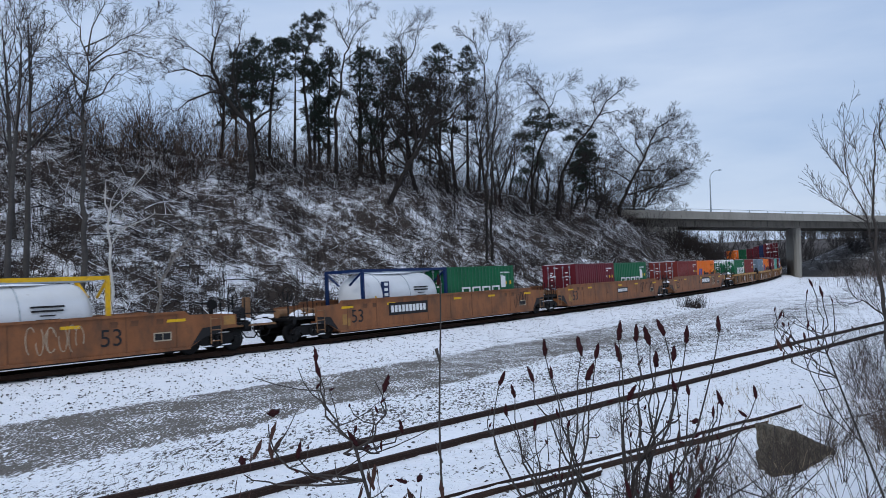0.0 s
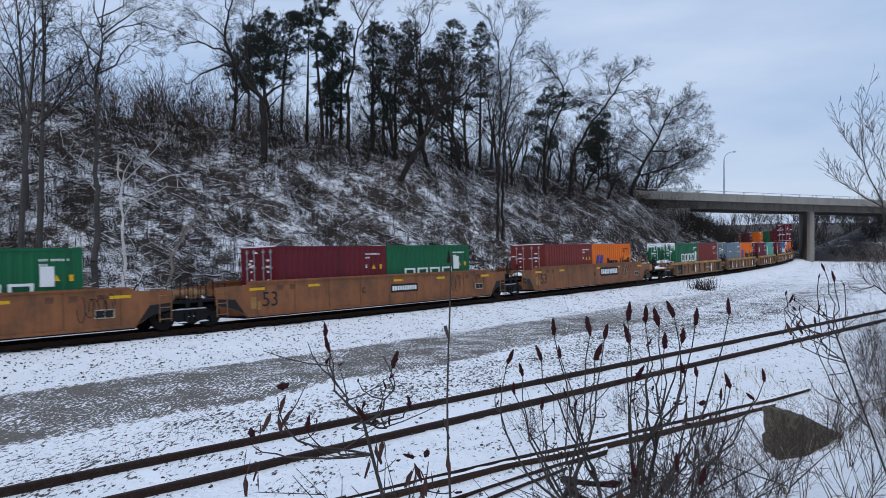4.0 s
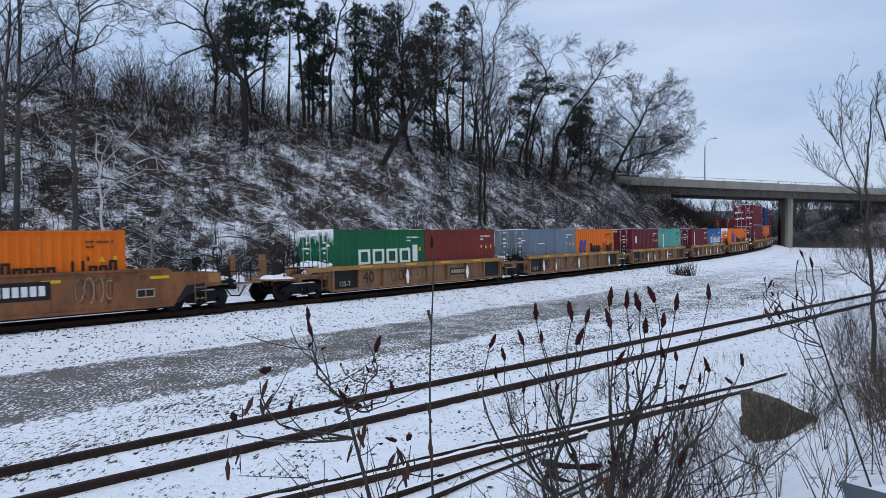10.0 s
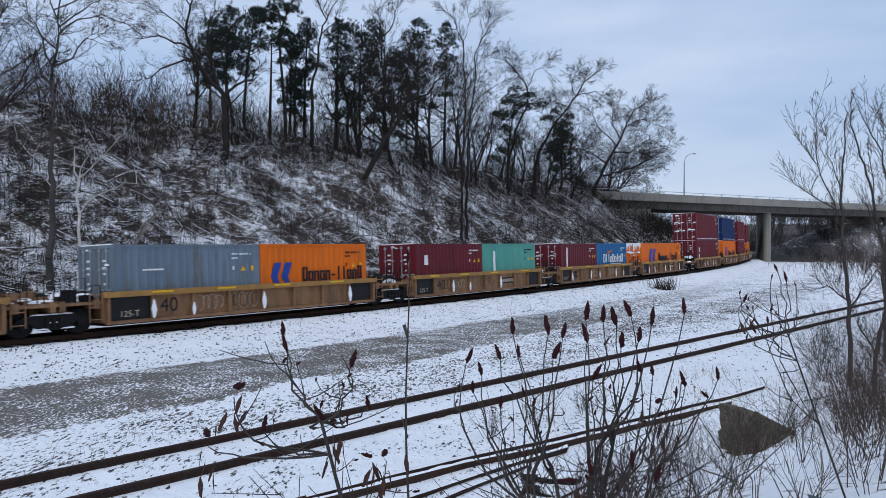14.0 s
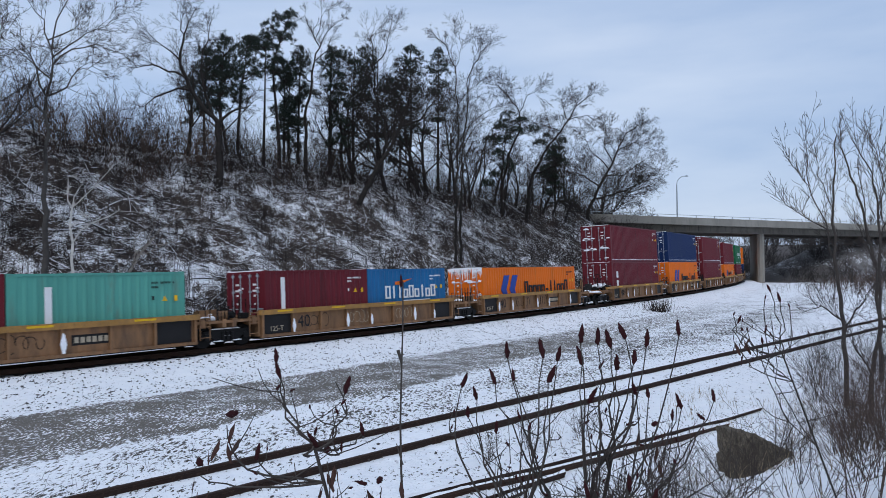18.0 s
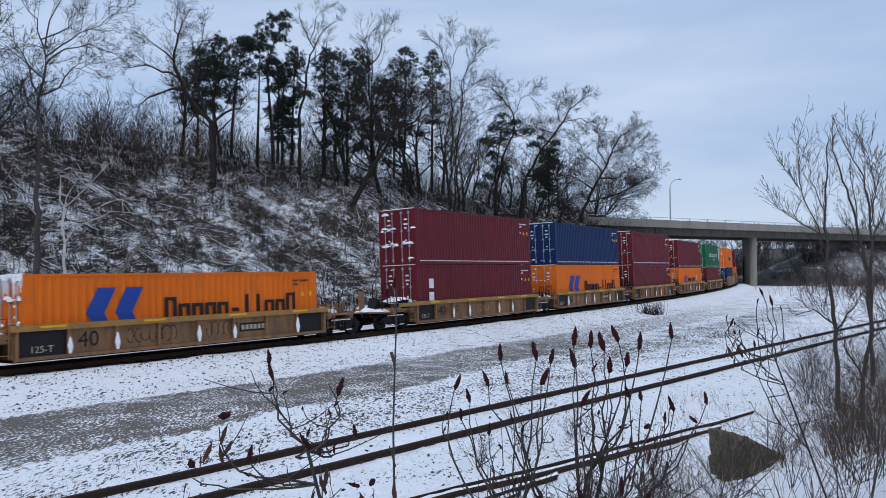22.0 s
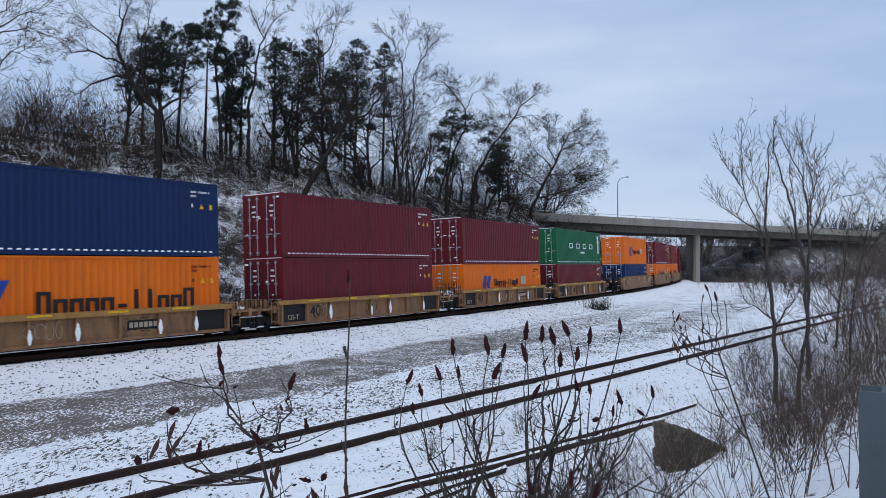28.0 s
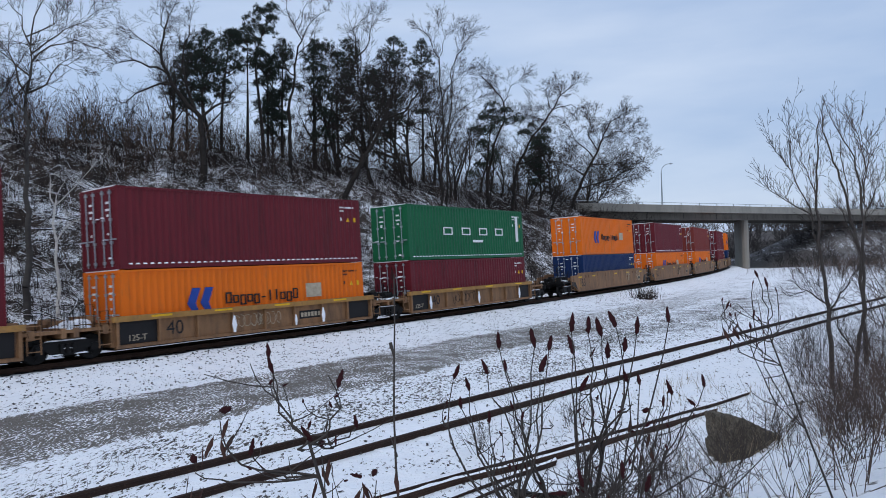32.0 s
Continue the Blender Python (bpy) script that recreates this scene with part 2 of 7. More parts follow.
def ground_z(x, y):
    x, y = np.asarray(x, float), np.asarray(y, float)
    s, off = track_so(x, y)
    z = np.full(x.shape, -0.62)
    # ballast shoulder of the main track
    z = z + 0.475 * sstep(-4.6, -2.0, off)
    # hill beyond the track, with a rough face
    up = np.clip(off - TOE, 0, None) * SLOPE
    bulge = 1.3 * LAT.at(s, off, 9.0) + 0.7 * LAT.at(s + 31, off, 3.7) + 0.55 * LAT.at(s * 0.6, off + 50, 1.3) + 0.5 * LAT.at(s * 0.35 + 9, off + 20, 2.1)
    face = np.minimum(up, CREST + 0.6 + 0.03 * np.clip(off - 19, 0, 60)) + bulge * sstep(0, 3, up)
    # the hill ends at the bridge abutment
    face = face * (1 - sstep(124, 150, s) * 0.93)
    z = np.where(off > TOE, z + face, z)
    # bank beside the camera, rising to the guard rail
    bank = side_off(x, y, SPUR_P, SPUR_DIR)
    along = (x - SPUR_P.x) * SPUR_DIR.x + (y - SPUR_P.y) * SPUR_DIR.y
    rise = np.clip(-bank - 2.2 - 0.02 * np.clip(along, 0, 80), 0, None)
    bz = np.minimum(rise * 0.36, 2.1 + 0.02 * rise) + 0.15 * sstep(0, 3, rise) * LAT.at(x, y, 1.3) + 0.08 * sstep(0, 2, rise) * LAT.at(x, y, 0.5)
    z = z + np.where(off < 0, bz, 0)
    far = np.hypot(x, y)
    z = z + 0.05 * LAT.at(x, y, 0.9) + 0.035 * LAT.at(x + 7, y, 0.55) * (far < 70) + 0.16 * LAT.at(x, y, 4.0) * sstep(3, 8, np.abs(off))
    # the siding's bed: even, a hand below the rail heads
    near = 1 - sstep(1.3, 2.2, np.abs(side_off(x, y, SIDE_P, SIDE_DIR)))
    z = z * (1 - near) + (-0.615 + 0.03 * LAT.at(x, y, 0.9)) * near * (far < 120) + z * near * (far >= 120)
    z = z - 0.3 * np.exp(-((x - 5.6) ** 2 + (y - 12.4) ** 2) / 1.3)
    # earth bank under the far end of the bridge
    u, v = (x - 63.5) * 0.863 + (y - 135.9) * 0.505, (x - 63.5) * -0.505 + (y - 135.9) * 0.863
    z = z + np.clip((u - 13) * 0.3, 0, 7.5) * sstep(-5, 3, v) * (1 - sstep(11, 26, v))
    # snowy mound past the abutment
    z = z + 5.2 * np.exp(-((s - 176) / 10) ** 2 - ((off - 12.5) / 5.0) ** 2)
    # distance: wooded valley side behind the bridge
    z = z + 12.5 * sstep(185, 320, far) * (0.85 + 0.5 * LAT.at(x, y, 90)) * sstep(7, 40, np.abs(off))
    return z


def ground_at(x, y):
    return float(ground_z(np.array([x]), np.array([y]))[0])


def graded(lo, hi, near_lo, near_hi, step, far):
    a = list(np.arange(near_lo, near_hi, step))
    d, v = step, near_hi
    while v < hi:
        a.append(v)
        d = min(d * 1.18, far)
        v += d
    d, v, b = step, near_lo, []
    while v > lo:
        d = min(d * 1.18, far)
        v -= d
        b.append(v)
    return np.array(sorted(b) + a)


def grid_mesh(name, xs, ys, zf):
    X, Y = np.meshgrid(xs, ys, indexing="ij")
    Z = zf(X, Y)
    nx, ny = len(xs), len(ys)
    v = np.stack([X, Y, Z], -1).reshape(-1, 3)
    i = np.arange(nx - 1)[:, None] * ny + np.arange(ny - 1)[None, :]
    fc = np.stack([i, i + ny, i + ny + 1, i + 1], -1).reshape(-1, 4)
    me = bpy.data.meshes.new(name)
    me.from_pydata(v.tolist(), [], fc.tolist())
    me.polygons.foreach_set("use_smooth", np.ones(len(me.polygons), bool))
    return me, X, Y, Z


GX = graded(-2500, 2500, -45, 75, 0.5, 160)
GY = graded(-400, 3000, -3, 150, 0.5, 160)
g_me, g_X, g_Y, g_Z = grid_mesh("ground", GX, GY, ground_z)
g_s, g_off = track_so(g_X, g_Y)


def attribute(me, name, values):
    a = me.attributes.new(name, "FLOAT", "POINT")
    a.data.foreach_set("value", np.asarray(values, np.float32).ravel())


road_in = sstep(-11.4, -10.0, g_off + 0.9 * LAT.at(g_s, g_off, 2.5) - 0.02 * g_s) * (1 - sstep(-6.3, -5.2, g_off + 0.5 * LAT.at(g_s, g_off, 3.5) - 0.008 * g_s))
attribute(g_me, "gravel", road_in * (1 - 0.5 * sstep(20, 40, g_s)) * (1 - sstep(40, 95, g_s)))
g_u, g_v = (g_X - 63.5) * 0.863 + (g_Y - 135.9) * 0.505, (g_X - 63.5) * -0.505 + (g_Y - 135.9) * 0.863
past = sstep(4, 10, g_u) * sstep(-14, 0, g_v)
attribute(g_me, "hill", np.maximum(np.maximum(0.9 * past, sstep(3.6, 6.5, g_off)), 0.95 * sstep(180, 210, np.hypot(g_X, g_Y))))
attribute(g_me, "cover", 0.006 * (1 - sstep(8, 14, g_off)) + 0.012 * sstep(12, 16, g_off) - 0.02 * sstep(45, 90, g_s) - 0.1 * past - 0.13 * sstep(190, 230, np.hypot(g_X, g_Y)) + 0.09 * sstep(158, 166, g_s) * (1 - sstep(186, 194, g_s)))
attribute(g_me, "stones", sstep(-5.4, -4.2, g_off) * (1 - sstep(3.5, 5, g_off)))
# mask of the strip darkened for shade beneath the cars
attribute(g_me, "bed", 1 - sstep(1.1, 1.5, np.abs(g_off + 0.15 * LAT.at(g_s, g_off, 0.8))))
attribute(g_me, "mottle", sstep(-15.5, -13.0, g_off + 0.02 * g_s) * (1 - sstep(-11.5, -9.5, g_off)) + 1.0 * sstep(10, 32, g_s) * (1 - 0.6 * sstep(50, 90, g_s)) * sstep(-15.5, -13.0, g_off) * (1 - sstep(-5.5, -4.5, g_off)) + 0.45 * sstep(-30, -15, g_off) * (g_off < -4))
attribute(g_me, "bank", np.where(g_off < 0, sstep(1.2, 4.0, -side_off(g_X, g_Y, SPUR_P, SPUR_DIR)), 0))

m, n, l, b = nodes_of("snowy_ground")
co = n.new("ShaderNodeTexCoord").outputs["Object"]


def attr_out(name):
    a = n.new("ShaderNodeAttribute")
    a.attribute_name = name
    return a.outputs["Fac"]


n_big = noise_node(n, l, co, 0.7, 6, 0.6)
n_mid = noise_node(n, l, co, 3.2, 6, 0.65)
n_fine = noise_node(n, l, co, 14.0, 4, 0.6)
snow_c = ramp_node(n, l, n_mid, [(0.3, (0.83, 0.86, 0.91)), (0.7, (0.93, 0.94, 0.965))])
soil_c = ramp_node(n, l, n_fine, [(0.3, (0.02, 0.017, 0.015)), (0.7, (0.14, 0.125, 0.11))])
litter_c = ramp_node(n, l, n_fine, [(0.3, (0.018, 0.014, 0.012)), (0.72, (0.075, 0.055, 0.043))])
grav_c = ramp_node(n, l, noise_node(n, l, co, 26.0, 4, 0.7), [(0.3, (0.07, 0.063, 0.056)), (0.72, (0.235, 0.215, 0.195))])
# open flat: snow with thin bare specks, more of them beside the gravel
mp_f = n.new("ShaderNodeMapping")
mp_f.inputs["Rotation"].default_value = (0, 0, radians(HEAD))
mp_f.inputs["Scale"].default_value = (1.0, 0.4, 1.0)
l.new(co, mp_f.inputs["Vector"])
n_spk = noise_node(n, l, mp_f.outputs["Vector"], 14.0, 5, 0.66)
bare = math_node(n, l, "ADD", math_node(n, l, "MULTIPLY", n_spk, 0.8), math_node(n, l, "MULTIPLY", n_big, 0.3))
bare = math_node(n, l, "ADD", bare, math_node(n, l, "MULTIPLY", attr_out("mottle"), 0.045))
specks = ramp_node(n, l, bare, [(0.652, (0,)), (0.678, (1,))])
c = mix_node(n, l, specks, snow_c, soil_c)
# ballast shoulder: stones show through
st = math_node(n, l, "MULTIPLY", attr_out("stones"), ramp_node(n, l, noise_node(n, l, mp_f.outputs["Vector"], 13.0, 4, 0.6), [(0.642, (0,)), (0.672, (1,))]))
c = mix_node(n, l, st, c, soil_c)
# gravel track with scattered snow
n_flk = noise_node(n, l, mp_f.outputs["Vector"], 19.0, 4, 0.62)
g_snow = ramp_node(n, l, math_node(n, l, "ADD", math_node(n, l, "MULTIPLY", n_flk, 0.72), math_node(n, l, "MULTIPLY", n_big, 0.35)), [(0.575, (0,)), (0.6, (1,))])
g_col = mix_node(n, l, g_snow, grav_c, snow_c)
edge = math_node(n, l, "ADD", attr_out("gravel"), math_node(n, l, "MULTIPLY", math_node(n, l, "SUBTRACT", noise_node(n, l, mp_f.outputs["Vector"], 6.0, 7, 0.75), 0.5), 2.6))
c = mix_node(n, l, ramp_node(n, l, edge, [(0.42, (0,)), (0.56, (1,))]), c, g_col)
# hill: leaf litter with snow lying in patches
mp_h = n.new("ShaderNodeMapping")
mp_h.inputs["Rotation"].default_value = (0, 0, radians(HEAD))
mp_h.inputs["Scale"].default_value = (1.0, 0.62, 1.5)
l.new(co, mp_h.inputs["Vector"])
h_fac = math_node(n, l, "ADD", math_node(n, l, "MULTIPLY", noise_node(n, l, mp_h.outputs["Vector"], 13.0, 6, 0.8), 0.58), math_node(n, l, "MULTIPLY", noise_node(n, l, mp_h.outputs["Vector"], 2.2, 4, 0.6), 0.26))
h_fac = math_node(n, l, "ADD", h_fac, math_node(n, l, "MULTIPLY", noise_node(n, l, co, 0.4, 3, 0.5), 0.28))
h_fac = math_node(n, l, "ADD", h_fac, attr_out("cover"))
h_snow = ramp_node(n, l, h_fac, [(0.586, (0,)), (0.604, (1,))])
h_col = mix_node(n, l, h_snow, litter_c, snow_c)
c = mix_node(n, l, attr_out("hill"), c, h_col)
# bank: mostly snow, some litter
b_col = mix_node(n, l, ramp_node(n, l, n_mid, [(0.60, (0,)), (0.68, (1,))]), snow_c, litter_c)
c = mix_node(n, l, attr_out("bank"), c, b_col)
# near-black bed between and beside the main rails: train's shade put into the colour
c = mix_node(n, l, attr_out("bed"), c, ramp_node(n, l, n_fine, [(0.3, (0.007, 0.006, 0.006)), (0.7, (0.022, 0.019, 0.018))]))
l.new(c, b.inputs["Base Color"])
b.inputs["Specular IOR Level"].default_value = 0.2
b.inputs["Roughness"].default_value = 0.85
bump_node(n, l, b, math_node(n, l, "ADD", n_mid, n_fine), 0.9, 0.06)
M["ground"] = m
g_me.materials.append(m)
tagged(new("ground", g_me), "thin snow over gravel, ballast and leaf litter", "ground", kind="structure")

# ---- building blocks ----
class Mesh:
    """Collects pieces of one mesh."""

    def __init__(self):
        self.v, self.f = [], []

    def add(self, verts, faces):
        o = len(self.v)
        self.v.extend(verts)
        self.f.extend([tuple(i + o for i in fc) for fc in faces])
        return self

    def box(self, x0, x1, y0, y1, z0, z1, m=None, c=0.0):
        """A box; c cuts its four upright edges."""
        if c:
            ring = [(x0 + c, y0), (x1 - c, y0), (x1, y0 + c), (x1, y1 - c), (x1 - c, y1), (x0 + c, y1), (x0, y1 - c), (x0, y0 + c)]
        else:
            ring = [(x0, y0), (x1, y0), (x1, y1), (x0, y1)]
        n = len(ring)
        vs = [Vector((*p, z0)) for p in ring] + [Vector((*p, z1)) for p in ring]
        if m is not None:
            vs = [m @ v for v in vs]
        fs = [tuple(range(n))[::-1], tuple(range(n, 2 * n))] + [(i, (i + 1) % n, n + (i + 1) % n, n + i) for i in range(n)]
        return self.add([tuple(v) for v in vs], fs)

    def prism(self, ring, y0, y1):
        """An outline in x and z, swept from y0 to y1."""
        n = len(ring)
        vs = [(x, y0, z) for x, z in ring] + [(x, y1, z) for x, z in ring]
        return self.add(vs, [tuple(range(n)), tuple(range(n, 2 * n))[::-1]] + [(i, n + i, n + (i + 1) % n, (i + 1) % n) for i in range(n)])

    def tube(self, pts, radii, n=6, caps=True):
        pts = [Vector(p) for p in pts]
        o, k = len(self.v), len(pts)
        for i, p in enumerate(pts):
            d = (pts[min(i + 1, k - 1)] - pts[max(i - 1, 0)])
            d = d.normalized() if d.length > 1e-9 else Vector((0, 0, 1))
            a = d.cross(Vector((0.0, 0.0, 1.0)) if abs(d.z) < 0.9 else Vector((1.0, 0.0, 0.0))).normalized()
            bb = d.cross(a)
            r = radii[i] if isinstance(radii, (list, tuple)) else radii
            for j in range(n):
                w = 2 * math.pi * j / n
                q = p + a * (r * math.cos(w)) + bb * (r * math.sin(w))
                self.v.append((q.x, q.y, q.z))
        for i in range(k - 1):
            for j in range(n):
                self.f.append((o + i * n + j, o + i * n + (j + 1) % n, o + (i + 1) * n + (j + 1) % n, o + (i + 1) * n + j))
        if caps:
            self.f.append(tuple(o + j for j in range(n))[::-1])
            self.f.append(tuple(o + (k - 1) * n + j for j in range(n)))
        return self

    def disc(self, c, axis, r, half, n=16):
        axis = Vector(axis).normalized()
        return self.tube([Vector(c) - axis * half, Vector(c) + axis * half], r, n)

    def lump(self, x, y, z, rx, ry, h, seed=0):
        """A soft heap with an uneven outline."""
        rnd = random.Random(seed)
        n, rows = 10, 3
        o = len(self.v)
        k = [0.8 + 0.4 * rnd.random() for _ in range(n)]
        for i in range(rows):
            u = i / rows
            for j in range(n):
                w = 2 * math.pi * j / n
                rr = math.cos(u * math.pi / 2) * k[j]
                self.v.append((x + rx * rr * math.cos(w), y + ry * rr * math.sin(w), z + h * math.sin(u * math.pi / 2)))
        self.v.append((x, y, z + h))
        for i in range(rows - 1):
            for j in range(n):
                self.f.append((o + i * n + j, o + i * n + (j + 1) % n, o + (i + 1) * n + (j + 1) % n, o + (i + 1) * n + j))
        t = len(self.v) - 1
        for j in range(n):
            self.f.append((o + (rows - 1) * n + j, o + (rows - 1) * n + (j + 1) % n, t))
        return self

    def data(self, name, material=None, smooth=False):
        me = bpy.data.meshes.new(name)
        me.from_pydata(self.v, [], self.f)
        if material:
            me.materials.append(M[material] if isinstance(material, str) else material)
        if smooth:
            me.polygons.foreach_set("use_smooth", np.ones(len(me.polygons), bool))
        return me


def part(name, mesh, material, parent, label="", at=None, smooth=False):
    """Links a Mesh, or ready mesh data, as one part under a thing or part."""
    me = mesh.data(name, material, smooth) if isinstance(mesh, Mesh) else mesh
    ob = new(name, me)
    ob.parent = parent
    if at is not None:
        ob.matrix_basis = at
    if not isinstance(mesh, Mesh) and material:
        ob.material_slots[0].link = "OBJECT"
        ob.material_slots[0].material = M[material]
    if label:
        tagged(ob, label)
    return ob


def thing(name, label, category, m=None, group="", kind=""):
    ob = new(name)
    if m is not None:
        ob.matrix_basis = m
    return tagged(ob, label, category, group, kind)


CACHE = {}


def cached(key, make):
    if key not in CACHE:
        CACHE[key] = make()
    return CACHE[key]


def glyphs(text, size, material, name="lettering", slant=0.0):
    """Raised lettering with the built-in font, as mesh data in x and z, its face towards -y."""
    def make():
        cu = bpy.data.curves.new(name, "FONT")
        cu.body, cu.size, cu.extrude, cu.resolution_u, cu.shear = text, size, 0.004, 3, slant
        cu.align_x, cu.align_y = "CENTER", "CENTER"
        ob = bpy.data.objects.new(name, cu)
        me = bpy.data.meshes.new_from_object(ob)
        bpy.data.objects.remove(ob)
        me.transform(pose(0, 0, 0, 90))
        me.materials.append(M[material])
        return me
    return cached(("text", text, size, material, slant), make)


MOVERS = []  # (object, place along the train, pose on its car)
ROLL = [(0, 0), (2, 12.4), (4, 24.8), (6, 37.2), (9, 55.8), (11, 68.2), (13, 80.65), (14, 86.95), (16, 99.45), (19, 118.2), (21, 130.6), (23, 143.1), (25, 155.7), (26.5, 165.1), (28, 174.55), (30, 187.4), (32, 200.3)]


def rail_pose(s):
    p = on_track(s)
    return pose(p.x, p.y, 0.0, -TILT, 0, HEAD + BEND * s + 90)


def rides(ob, q, local=None):
    local = local or Matrix()
    ob.matrix_basis = rail_pose(q) @ local
    MOVERS.append((ob, q, local))
    return ob

# ---- the train: well cars with shipping containers ----
CW = 2.438


def box_container(size, high, colour, label, q, dx, z, group="containers on the train", deco=(), frost=0):
    """A corrugated box: side walls, roof, rails, posts, castings, two doors with lock rods."""
    L = 12.192 if size == 40 else 6.058
    H = 2.896 if high else 2.591
    hx, hy = L / 2, CW / 2

    def side(y, out):
        ms = Mesh()
        pitch = 0.278 if size == 40 else 0.31
        n = int((L - 0.3) / pitch)
        x0 = -n * pitch / 2
        prof = [(-hx + 0.09, 0)]
        for i in range(n):
            a = x0 + i * pitch
            prof += [(a + 0.035, 0), (a + 0.1, 0.032), (a + pitch - 0.07, 0.032), (a + pitch, 0)]
        prof.append((hx - 0.09, 0))
        yy = y * (hy - 0.012)
        vs = [(px, yy - y * d, zz) for px, d in prof for zz in (0.13, H - 0.08)]
        fs = [(2 * i, 2 * i + 2, 2 * i + 3, 2 * i + 1) for i in range(len(prof) - 1)]
        ms.add(vs, fs)
        return ms.data("side_wall", "grey")

    def frame_mesh():
        ms = Mesh()
        for y in (-1, 1):
            ms.box(-hx, hx, y * hy - 0.07 * (y > 0), y * hy + 0.07 * (y < 0), 0, 0.15)
            ms.box(-hx, hx, y * hy - 0.06 * (y > 0), y * hy + 0.06 * (y < 0), H - 0.09, H - 0.012)
            for x in (-1, 1):
                ms.box(x * hx - 0.13 * (x > 0), x * hx + 0.13 * (x < 0), y * hy - 0.15 * (y > 0) + 0.004 * (y < 0), y * hy + 0.15 * (y < 0) - 0.004 * (y > 0), 0.1, H - 0.1)
        for x in (-1, 1):
            ms.box(x * hx - 0.08 * (x > 0), x * hx + 0.08 * (x < 0), -hy, hy, 0.004, 0.14)
            ms.box(x * hx - 0.08 * (x > 0), x * hx + 0.08 * (x < 0), -hy, hy, H - 0.13, H - 0.016)
        return ms.data("frame", "grey")

    def roof_mesh():
        ms = Mesh()
        n = int(L / 0.4)
        vs, fs = [], []
        for i in range(n + 1):
            x = -hx + 0.05 + (L - 0.1) * i / n
            d = 0.018 if i % 2 else 0.0
            vs += [(x, -hy + 0.05, H - 0.03 + d), (x, hy - 0.05, H - 0.03 + d)]
        fs = [(2 * i, 2 * i + 2, 2 * i + 3, 2 * i + 1) for i in range(n)]
        ms.add(vs, fs)
        return ms.data("roof", "grey")

    def end_mesh():
        ms = Mesh()
        n = 9
        vs = []
        for i in range(n * 2 + 1):
            y = -hy + 0.14 + (CW - 0.28) * i / (2 * n)
            d = 0.03 if i % 2 else 0.0
            vs += [(hx - 0.03 - d, y, 0.12), (hx - 0.03 - d, y, H - 0.1)]
        ms.add(vs, [(2 * i, 2 * i + 2, 2 * i + 3, 2 * i + 1) for i in range(2 * n)])
        return ms.data("end_wall", "grey")

    def door_mesh():
        ms = Mesh()
        w = hy - 0.14
        ms.box(-hx + 0.035, -hx + 0.07, 0.006, w + 0.01, 0.145, H - 0.135)
        return ms.data("door", "grey")

    def panel_mesh():
        return Mesh().box(-hx + 0.02, -hx + 0.05, 0.008, hy - 0.14, 0.015, (H - 0.3) / 4 - 0.015).data("door_panel", "grey")

    def rod_mesh():
        ms = Mesh()
        ms.tube([(-hx - 0.02, 0, 0.1), (-hx - 0.02, 0, H - 0.1)], 0.022, 6)
        for zz in (0.2, 0.9, 1.7, H - 0.25):
            ms.box(-hx - 0.045, -hx + 0.02, -0.06, 0.06, zz, zz + 0.09)
        ms.box(-hx - 0.06, -hx - 0.03, -0.03, 0.34, 1.02, 1.07)
        return ms.data("lock_rod", "steel")

    def cast_mesh():
        return Mesh().box(-0.089, 0.089, -0.081, 0.081, 0, 0.118, c=0.02).data("corner_casting", "grey")

    k = (size, high)
    ob = thing("shipping_container", label, "container", group=group)
    part("frame", cached(("frame", k), frame_mesh), colour, ob)
    part("side_wall", cached(("sn", k), lambda: side(-1, 1)), colour, ob)
    part("side_wall", cached(("sf", k), lambda: side(1, 1)), colour, ob)
    part("roof", cached(("roof", k), roof_mesh), "frostroof" if frost else colour, ob)
    part("end_wall", cached(("end", k), end_mesh), colour, ob)
    rod = cached(("rod", k), rod_mesh)
    for y in (-1, 1):
        d = part("door", cached(("door", k), door_mesh), colour, ob, at=Matrix.Diagonal((1, y, 1, 1)))
        for i in range(4):
            part("door_panel", cached(("panel", k), panel_mesh), colour, d, at=pose(0, 0, 0.16 + (H - 0.3) * i / 4))
        for yy in (0.3, 0.78):
            part("lock_rod", rod, None, d, at=pose(0, yy, 0))
        for dz, dw in ((H - 0.55, 0.2), (H - 0.8, 0.26), (H - 1.0, 0.14), (1.25, 0.1)):
            part("door_marking", cached("door_marking", lambda: Mesh().box(-0.006, 0.004, -0.5, 0.5, -0.04, 0.04).data("door_marking", "white")), None, d, at=pose(-hx + 0.016, 0.55, dz) @ Matrix.Diagonal((1, dw, 1, 1)))
    cm = cached("casting", cast_mesh)
    for x in (-1, 1):
        for y in (-1, 1):
            for zz in (-0.002, H - 0.116):
                part("corner_casting", cm, colour, ob, at=pose(x * (hx - 0.086), y * (hy - 0.078), zz))
